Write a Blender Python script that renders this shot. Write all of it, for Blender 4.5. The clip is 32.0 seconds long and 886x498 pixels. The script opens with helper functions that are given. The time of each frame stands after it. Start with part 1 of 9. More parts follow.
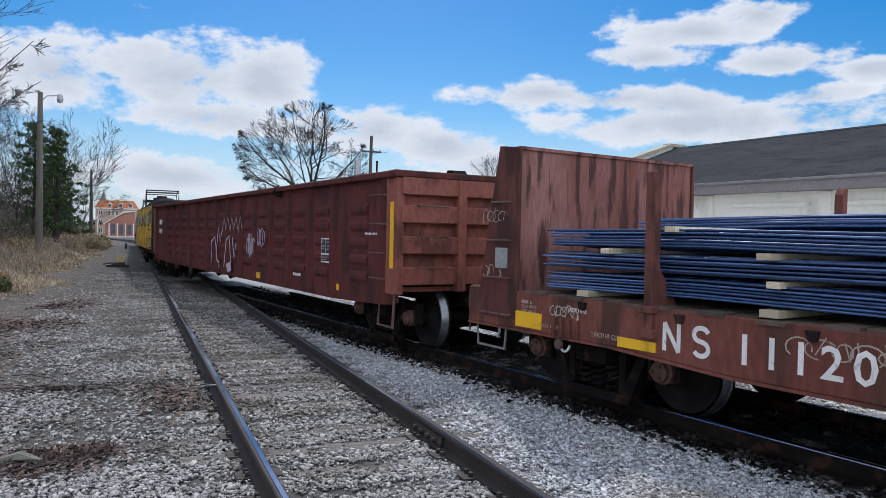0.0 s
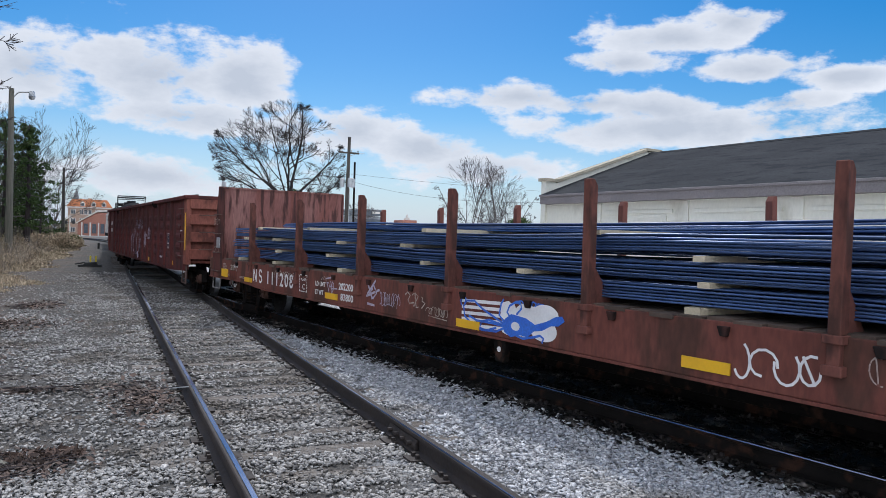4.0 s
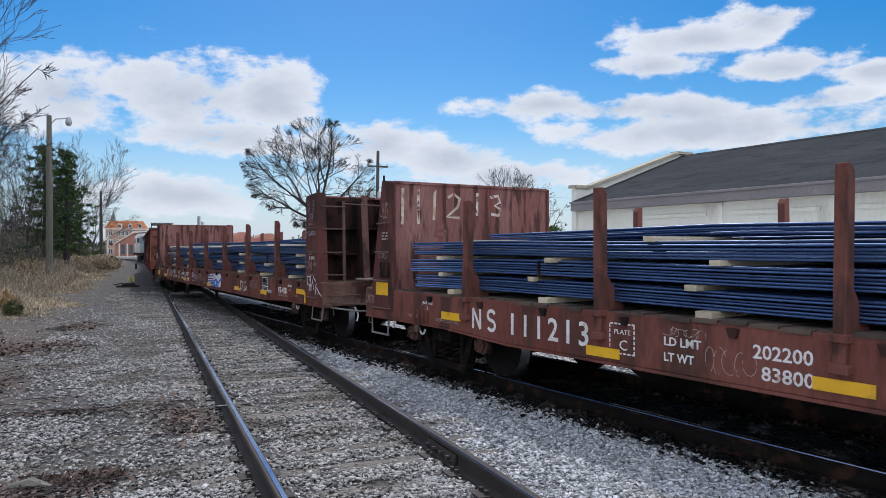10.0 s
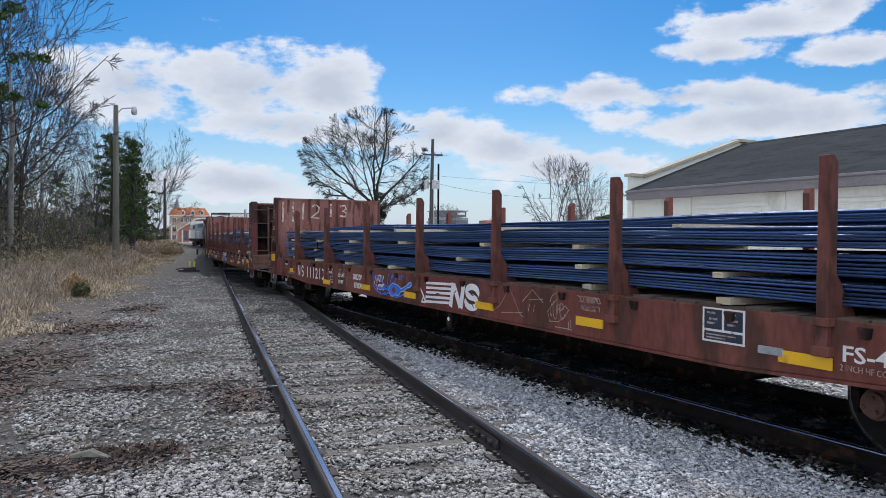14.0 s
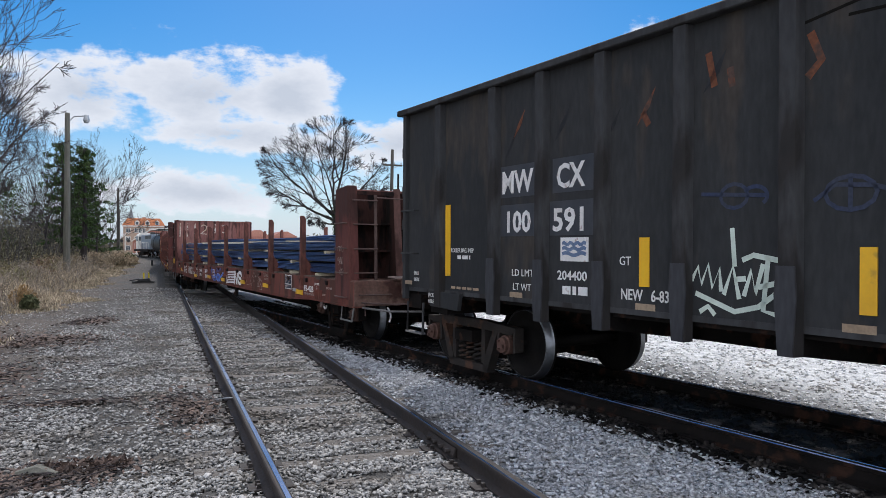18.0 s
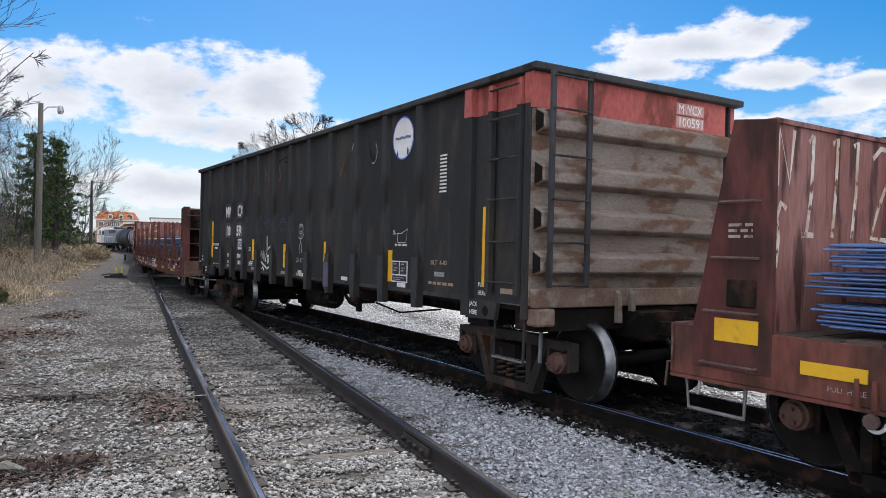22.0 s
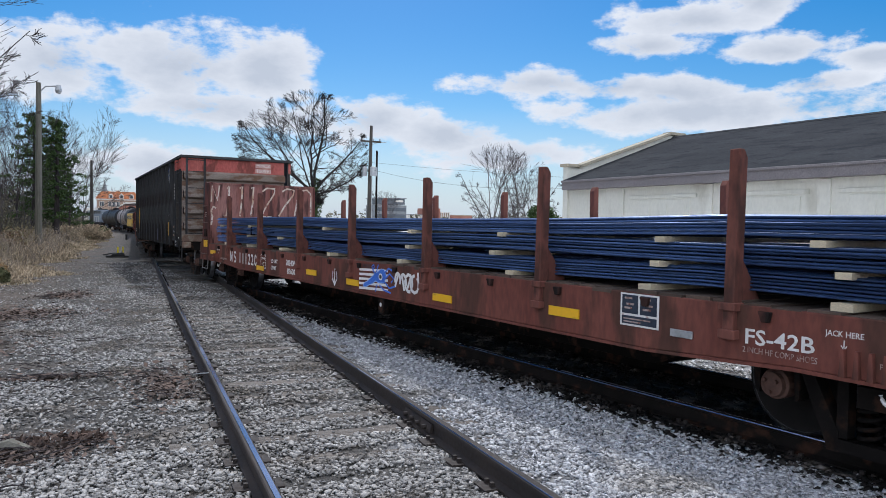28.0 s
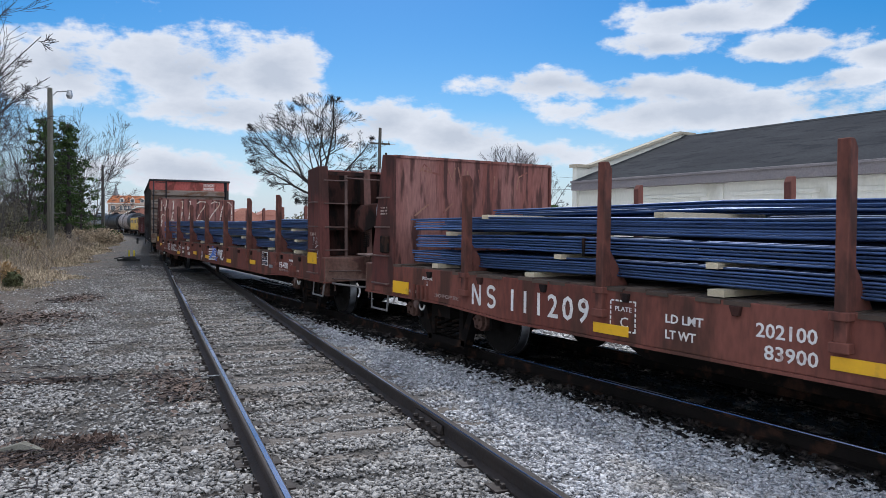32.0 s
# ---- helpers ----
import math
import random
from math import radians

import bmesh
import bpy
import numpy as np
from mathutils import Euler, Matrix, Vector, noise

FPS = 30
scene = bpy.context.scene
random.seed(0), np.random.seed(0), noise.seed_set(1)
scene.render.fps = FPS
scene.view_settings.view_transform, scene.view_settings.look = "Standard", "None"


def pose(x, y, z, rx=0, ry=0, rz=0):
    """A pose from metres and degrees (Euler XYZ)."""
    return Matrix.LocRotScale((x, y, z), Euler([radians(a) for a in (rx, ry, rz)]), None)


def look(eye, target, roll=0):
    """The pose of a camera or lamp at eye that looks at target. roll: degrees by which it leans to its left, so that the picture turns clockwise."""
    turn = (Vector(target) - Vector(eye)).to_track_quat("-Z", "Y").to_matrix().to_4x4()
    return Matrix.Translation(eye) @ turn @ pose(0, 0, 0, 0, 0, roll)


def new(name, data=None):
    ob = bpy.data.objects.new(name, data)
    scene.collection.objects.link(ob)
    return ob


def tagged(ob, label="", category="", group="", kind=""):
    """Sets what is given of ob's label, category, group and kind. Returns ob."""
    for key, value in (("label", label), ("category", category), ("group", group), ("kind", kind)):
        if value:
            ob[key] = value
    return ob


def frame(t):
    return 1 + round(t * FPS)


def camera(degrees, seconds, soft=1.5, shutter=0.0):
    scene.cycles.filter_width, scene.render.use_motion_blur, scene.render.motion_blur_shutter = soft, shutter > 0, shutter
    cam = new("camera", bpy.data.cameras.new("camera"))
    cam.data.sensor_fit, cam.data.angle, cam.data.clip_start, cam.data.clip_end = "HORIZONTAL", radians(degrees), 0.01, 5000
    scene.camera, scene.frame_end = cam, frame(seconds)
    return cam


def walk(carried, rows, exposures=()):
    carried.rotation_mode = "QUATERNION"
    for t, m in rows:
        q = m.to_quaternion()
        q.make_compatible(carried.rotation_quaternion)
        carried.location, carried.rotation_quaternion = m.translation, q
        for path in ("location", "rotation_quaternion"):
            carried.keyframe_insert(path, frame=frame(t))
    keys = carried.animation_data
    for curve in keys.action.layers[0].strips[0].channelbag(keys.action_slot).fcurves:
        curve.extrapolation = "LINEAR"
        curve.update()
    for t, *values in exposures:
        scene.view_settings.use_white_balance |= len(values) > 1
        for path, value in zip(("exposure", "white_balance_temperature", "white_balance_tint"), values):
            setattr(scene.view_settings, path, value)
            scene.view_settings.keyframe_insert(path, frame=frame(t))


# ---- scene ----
cam = camera(62.2, 32.0, 0.65)
PATH = [
    (0, (-1.602, -0.006, 1.751), (-0.824, 1.837, 1.716), 1.2),
    (0.5, (-1.599, -0.012, 1.754), (-0.831, 1.834, 1.705), 1.3),
    (1, (-1.599, -0.012, 1.751), (-0.833, 1.835, 1.698), 1.1),
    (1.5, (-1.598, 0.002, 1.753), (-0.84, 1.852, 1.689), 1.2),
    (2, (-1.59, 0.02, 1.759), (-0.799, 1.855, 1.696), 2.1),
    (2.5, (-1.587, 0.017, 1.755), (-0.767, 1.841, 1.722), 1.8),
    (3, (-1.584, 0.014, 1.751), (-0.762, 1.837, 1.726), 1.7),
    (3.5, (-1.583, 0.015, 1.747), (-0.746, 1.831, 1.72), 1.6),
    (5.5, (-1.591, 0.029, 1.754), (-0.783, 1.859, 1.723), 1.7),
    (6, (-1.594, 0.001, 1.751), (-0.789, 1.831, 1.724), 1.5),
    (6.5, (-1.591, -0.006, 1.753), (-0.778, 1.821, 1.733), 1.5),
    (7, (-1.597, 0.0, 1.752), (-0.801, 1.835, 1.753), 0.7),
    (7.5, (-1.592, 0.024, 1.741), (-0.838, 1.876, 1.746), -0.5),
    (8, (-1.558, 0.05, 1.747), (-0.701, 1.857, 1.705), 0.4),
    (8.5, (-1.565, 0.086, 1.759), (-0.665, 1.872, 1.751), 0.2),
    (9, (-1.573, 0.065, 1.751), (-0.778, 1.9, 1.727), -0.4),
    (9.5, (-1.582, 0.061, 1.75), (-0.831, 1.914, 1.691), -0.2),
    (10, (-1.584, 0.052, 1.764), (-0.828, 1.904, 1.764), -0.1),
    (10.5, (-1.583, 0.019, 1.765), (-0.857, 1.882, 1.811), -0.6),
    (11, (-1.583, -0.014, 1.754), (-0.944, 1.881, 1.784), -0.9),
    (11.5, (-1.587, -0.011, 1.76), (-1.051, 1.916, 1.744), 0.3),
    (12, (-1.555, -0.005, 1.75), (-1.055, 1.931, 1.724), 0.2),
    (12.5, (-1.507, -0.008, 1.742), (-0.991, 1.923, 1.681), -0.6),
    (13, (-1.512, -0.003, 1.739), (-0.93, 1.909, 1.662), -0.2),
    (13.5, (-1.52, -0.013, 1.734), (-0.915, 1.893, 1.706), 0.1),
    (14, (-1.516, 0.003, 1.736), (-0.9, 1.905, 1.705), 0.4),
    (14.5, (-1.519, -0.028, 1.726), (-0.845, 1.855, 1.694), 0.5),
    (16.5, (-1.516, -0.034, 1.73), (-0.842, 1.849, 1.724), 0.8),
    (17, (-1.508, -0.035, 1.731), (-0.827, 1.846, 1.733), 0.8),
    (17.5, (-1.505, -0.036, 1.73), (-0.805, 1.838, 1.734), 0.6),
    (18, (-1.499, -0.036, 1.729), (-0.781, 1.83, 1.727), 0.3),
    (18.5, (-1.5, -0.039, 1.728), (-0.757, 1.818, 1.731), 0.9),
    (19, (-1.491, -0.035, 1.733), (-0.689, 1.797, 1.707), 0.9),
    (19.5, (-1.495, -0.032, 1.723), (-0.674, 1.791, 1.695), 0.8),
    (20, (-1.48, -0.025, 1.724), (-0.677, 1.806, 1.675), 1.3),
    (20.5, (-1.492, -0.022, 1.725), (-0.666, 1.799, 1.676), 1.3),
    (21, (-1.507, -0.028, 1.732), (-0.673, 1.79, 1.704), 1.4),
    (21.5, (-1.513, -0.034, 1.737), (-0.69, 1.789, 1.734), 1.7),
    (22, (-1.511, -0.041, 1.735), (-0.735, 1.802, 1.734), 1.4),
    (22.5, (-1.503, -0.038, 1.731), (-0.737, 1.81, 1.717), 0.7),
    (23, (-1.504, -0.033, 1.731), (-0.776, 1.83, 1.7), 0.2),
    (23.5, (-1.504, -0.028, 1.731), (-0.804, 1.845, 1.687), 0.5),
    (24, (-1.501, -0.023, 1.73), (-0.789, 1.846, 1.684), 0.8),
    (24.5, (-1.502, -0.022, 1.728), (-0.785, 1.844, 1.678), 0.8),
    (25, (-1.505, -0.016, 1.728), (-0.788, 1.85, 1.679), 0.9),
    (25.5, (-1.511, 0.018, 1.728), (-0.785, 1.881, 1.68), 1.0),
    (27.5, (-1.502, -0.027, 1.722), (-0.732, 1.818, 1.673), 1.1),
    (28, (-1.502, -0.027, 1.725), (-0.728, 1.816, 1.663), 1.0),
    (28.5, (-1.498, -0.023, 1.723), (-0.723, 1.82, 1.652), 0.9),
    (29, (-1.493, -0.022, 1.722), (-0.723, 1.823, 1.653), 0.9),
    (29.5, (-1.498, -0.023, 1.721), (-0.734, 1.824, 1.646), 0.8),
    (30, (-1.501, -0.021, 1.717), (-0.742, 1.828, 1.646), 0.8),
    (30.5, (-1.495, -0.013, 1.72), (-0.745, 1.839, 1.641), 0.6),
    (31, (-1.497, -0.01, 1.72), (-0.754, 1.846, 1.648), 0.6),
    (31.5, (-1.5, -0.018, 1.719), (-0.754, 1.836, 1.663), 0.8),
    (32, (-1.497, -0.022, 1.72), (-0.747, 1.831, 1.662), 0.6),
]
walk(cam, [(t, look(eye, target, roll)) for t, eye, target, roll in PATH], [(0, 0.08, 6000, 10), (17, 0.08, 6000, 10), (19, 0.26, 6250, 11), (22.5, 0.34, 6350, 11), (25, 0.09, 6000, 10), (32, 0.08, 6000, 10)])

# ---- world, sun, exposure ----
SUN_EL, SUN_AZ = radians(47), radians(17)   # azimuth from +y towards +x


def build_world():
    w = bpy.data.worlds.new("world")
    scene.world = w
    w.use_nodes = True
    nt = w.node_tree
    nt.nodes.clear()

    def node(kind, **kw):
        n = nt.nodes.new(kind)
        for k, v in kw.items():
            if k == "operation":
                n.operation = v
            elif k == "sky_type":
                n.sky_type = v
        return n

    def m(op, a, b=None, c=None):
        n = node("ShaderNodeMath", operation=op)
        for i, v in enumerate((a, b, c)):
            if v is None:
                continue
            if isinstance(v, (int, float)):
                n.inputs[i].default_value = v
            else:
                nt.links.new(v, n.inputs[i])
        return n.outputs[0]

    sky = node("ShaderNodeTexSky", sky_type="NISHITA")
    sky.sun_disc = False
    sky.sun_elevation, sky.sun_rotation = SUN_EL, SUN_AZ
    sky.air_density, sky.dust_density, sky.ozone_density = 1.0, 0.4, 2.2
    co = node("ShaderNodeTexCoord")
    sep = node("ShaderNodeSeparateXYZ")
    nt.links.new(co.outputs["Generated"], sep.inputs[0])
    az = m("ARCTAN2", sep.outputs[0], sep.outputs[1])
    el = m("ARCSINE", sep.outputs[2])
    comb = node("ShaderNodeCombineXYZ")
    nt.links.new(az, comb.inputs[0])
    nt.links.new(m("MULTIPLY", el, 1.9), comb.inputs[1])
    noise_a = node("ShaderNodeTexNoise")
    noise_a.inputs["Scale"].default_value, noise_a.inputs["Detail"].default_value = 9.0, 10.0
    noise_a.inputs["Roughness"].default_value = 0.62
    nt.links.new(comb.outputs[0], noise_a.inputs["Vector"])
    noise_b = node("ShaderNodeTexNoise")
    noise_b.inputs["Scale"].default_value, noise_b.inputs["Detail"].default_value = 3.0, 4.0
    nt.links.new(comb.outputs[0], noise_b.inputs["Vector"])
    na = m("SUBTRACT", noise_a.outputs[0], 0.5)
    # cumulus banks: azimuth, elevation, half width, half height
    banks = ((-0.09, 0.186, 0.10, 0.056), (0.05, 0.196, 0.16, 0.066), (0.16, 0.200, 0.10, 0.058), (0.085, 0.146, 0.15, 0.032), (0.04, 0.070, 0.18, 0.036), (0.22, 0.138, 0.08, 0.028),
             (0.30, 0.140, 0.10, 0.044), (0.40, 0.122, 0.12, 0.042), (0.48, 0.095, 0.14, 0.034), (0.53, 0.192, 0.13, 0.024), (0.62, 0.184, 0.11, 0.026), (0.70, 0.176, 0.13, 0.034), (0.72, 0.152, 0.24, 0.036), (0.86, 0.152, 0.12, 0.028),
             (0.86, 0.178, 0.07, 0.020), (0.665, 0.234, 0.095, 0.024), (0.72, 0.262, 0.12, 0.028), (0.80, 0.278, 0.07, 0.026), (0.82, 0.220, 0.10, 0.026), (0.93, 0.205, 0.07, 0.018),
             (-0.55, 0.20, 0.25, 0.07), (1.30, 0.22, 0.2, 0.06), (2.2, 0.3, 0.4, 0.1), (-1.5, 0.3, 0.4, 0.1), (0.3, 0.6, 0.3, 0.06), (-2.6, 0.25, 0.4, 0.08))
    best = None
    for a0, e0, ww, hh in banks:
        qa = m("DIVIDE", m("SUBTRACT", az, a0), ww)
        qe = m("DIVIDE", m("SUBTRACT", el, e0), hh)
        q = m("ADD", m("MULTIPLY", qa, qa), m("MULTIPLY", qe, qe))
        v = m("SUBTRACT", 1.0, m("SQRT", q))
        best = v if best is None else m("MAXIMUM", best, v)
    # broken cloud goes on over the rest of the sky
    turn = node("ShaderNodeMapRange")
    nt.links.new(m("ABSOLUTE", m("SUBTRACT", az, 0.35)), turn.inputs[0])
    turn.inputs[1].default_value, turn.inputs[2].default_value = 0.95, 1.5
    high = node("ShaderNodeMapRange")
    nt.links.new(el, high.inputs[0])
    high.inputs[1].default_value, high.inputs[2].default_value = 0.42, 0.7
    rest = m("MAXIMUM", turn.outputs[0], m("MULTIPLY", high.outputs[0], 1.0))
    best = m("MAXIMUM", best, m("SUBTRACT", m("MULTIPLY", rest, 1.35), 1.0))
    dens = m("ADD", m("ADD", m("MINIMUM", best, 0.6), m("MULTIPLY", na, 3.1)), m("MULTIPLY", m("SUBTRACT", noise_b.outputs[0], 0.5), 0.5))
    cover = node("ShaderNodeMapRange")
    cover.interpolation_type = "SMOOTHSTEP"
    nt.links.new(dens, cover.inputs[0])
    cover.inputs[1].default_value, cover.inputs[2].default_value = 0.06, 0.52
    cover.inputs[3].default_value, cover.inputs[4].default_value = 0.0, 0.97
    # thick middles turn grey, thin rims stay white
    thick = node("ShaderNodeMapRange")
    nt.links.new(m("ADD", best, m("MULTIPLY", na, 1.6)), thick.inputs[0])
    thick.inputs[1].default_value, thick.inputs[2].default_value = 0.30, 0.95
    ramp = node("ShaderNodeMix")
    ramp.data_type = "RGBA"
    nt.links.new(thick.outputs[0], ramp.inputs[0])
    ramp.inputs[6].default_value, ramp.inputs[7].default_value = (9.6, 9.6, 9.8, 1), (6.6, 6.9, 7.5, 1)
    # clouds that the sun strikes from the front are brighter
    front = node("ShaderNodeMapRange")
    nt.links.new(sep.outputs[1], front.inputs[0])
    front.inputs[1].default_value, front.inputs[2].default_value = 0.6, -0.4
    front.inputs[3].default_value, front.inputs[4].default_value = 0.92, 2.3
    lit = node("ShaderNodeVectorMath", operation="SCALE")
    nt.links.new(ramp.outputs[2], lit.inputs[0])
    nt.links.new(front.outputs[0], lit.inputs["Scale"])
    # a pale veil close to the horizon
    veil = node("ShaderNodeMapRange")
    nt.links.new(el, veil.inputs[0])
    veil.inputs[1].default_value, veil.inputs[2].default_value = 0.16, 0.0
    veil.inputs[3].default_value, veil.inputs[4].default_value = 0.0, 0.85
    hazed = node("ShaderNodeMix")
    hazed.data_type = "RGBA"
    nt.links.new(veil.outputs[0], hazed.inputs[0])
    deep = node("ShaderNodeHueSaturation")
    deep.inputs["Saturation"].default_value, deep.inputs["Value"].default_value = 1.6, 0.98
    nt.links.new(sky.outputs[0], deep.inputs["Color"])
    nt.links.new(deep.outputs[0], hazed.inputs[6])
    hazed.inputs[7].default_value = (5.6, 6.7, 8.4, 1)
    mix = node("ShaderNodeMix")
    mix.data_type = "RGBA"
    nt.links.new(cover.outputs[0], mix.inputs[0])
    nt.links.new(hazed.outputs[2], mix.inputs[6])
    nt.links.new(lit.outputs[0], mix.inputs[7])
    bg = node("ShaderNodeBackground")
    bg.inputs[1].default_value = 0.09
    nt.links.new(mix.outputs[2], bg.inputs[0])
    out = node("ShaderNodeOutputWorld")
    nt.links.new(bg.outputs[0], out.inputs[0])


build_world()
sun_data = bpy.data.lights.new("sun", "SUN")
sun_data.energy, sun_data.angle, sun_data.color = 2.4, radians(2.0), (1.0, 0.95, 0.88)
sun = new("sun", sun_data)
SUN_DIR = Vector((math.sin(SUN_AZ) * math.cos(SUN_EL), math.cos(SUN_AZ) * math.cos(SUN_EL), math.sin(SUN_EL)))
sun.matrix_world = look(SUN_DIR * 50, (0, 0, 0))


# ---- materials ----
def material(name, a, b, s1=1.5, s2=30.0, rough=0.8, metal=0.0, bump=0.3, depth=0.01, spots=None, stretch=(1, 1, 1), rand=0.0, island=0.0, spec=0.5, vary=0.21):
    """Two colours mixed by a broad and a fine noise; spots: (colour, scale, share); rand, island: spread of brightness piece by piece."""
    ma = bpy.data.materials.new(name)
    ma.use_nodes = True
    nt = ma.node_tree
    p = nt.nodes["Principled BSDF"]
    p.inputs["Metallic"].default_value = metal
    p.inputs["Specular IOR Level"].default_value = spec
    co = nt.nodes.new("ShaderNodeTexCoord")
    mp = nt.nodes.new("ShaderNodeMapping")
    mp.inputs["Scale"].default_value = stretch
    nt.links.new(co.outputs["Object"], mp.inputs[0])

    def noise_at(scale, detail=6.0):
        n = nt.nodes.new("ShaderNodeTexNoise")
        n.inputs["Scale"].default_value, n.inputs["Detail"].default_value = scale, detail
        nt.links.new(mp.outputs[0], n.inputs["Vector"])
        return n.outputs[0]

    def ranged(sock, lo, hi, to_lo=0.0, to_hi=1.0):
        n = nt.nodes.new("ShaderNodeMapRange")
        nt.links.new(sock, n.inputs[0])
        for i, v in enumerate((lo, hi, to_lo, to_hi)):
            n.inputs[i + 1].default_value = v
        return n.outputs[0]

    def mixed(fac, c1, c2):
        n = nt.nodes.new("ShaderNodeMix")
        n.data_type = "RGBA"
        for sock, v in ((n.inputs[0], fac), (n.inputs[6], c1), (n.inputs[7], c2)):
            if isinstance(v, (int, float)):
                sock.default_value = v
            elif isinstance(v, tuple):
                sock.default_value = (*v[:3], 1)
            else:
                nt.links.new(v, sock)
        return n.outputs[2]

    broad, fine = noise_at(s1), noise_at(s2)
    col = mixed(ranged(broad, 0.35, 0.65), a, b)
    if spots:
        sc, share = spots[1], spots[2]
        col = mixed(ranged(noise_at(sc, 9.0), 0.62 - 0.3 * share, 0.72 - 0.3 * share), col, spots[0])
    hsv = nt.nodes.new("ShaderNodeHueSaturation")
    nt.links.new(col, hsv.inputs["Color"])
    val = ranged(fine, 0.3, 0.7, 1 - vary, 1 + vary)
    if rand or island:
        if rand:
            src = nt.nodes.new("ShaderNodeObjectInfo").outputs["Random"]
            k = rand
        else:
            src = nt.nodes.new("ShaderNodeNewGeometry").outputs["Random Per Island"]
            k = island
        mu = nt.nodes.new("ShaderNodeMath")
        mu.operation = "MULTIPLY"
        nt.links.new(val, mu.inputs[0])
        nt.links.new(ranged(src, 0.0, 1.0, 1 - k, 1 + k), mu.inputs[1])
        val = mu.outputs[0]
    nt.links.new(val, hsv.inputs["Value"])
    nt.links.new(hsv.outputs[0], p.inputs["Base Color"])
    nt.links.new(ranged(fine, 0.3, 0.7, max(rough - 0.12, 0.05), min(rough + 0.12, 1.0)), p.inputs["Roughness"])
    if bump:
        bn = nt.nodes.new("ShaderNodeBump")
        bn.inputs["Strength"].default_value, bn.inputs["Distance"].default_value = bump, depth
        nt.links.new(fine, bn.inputs["Height"])
        nt.links.new(bn.outputs[0], p.inputs["Normal"])
    return ma


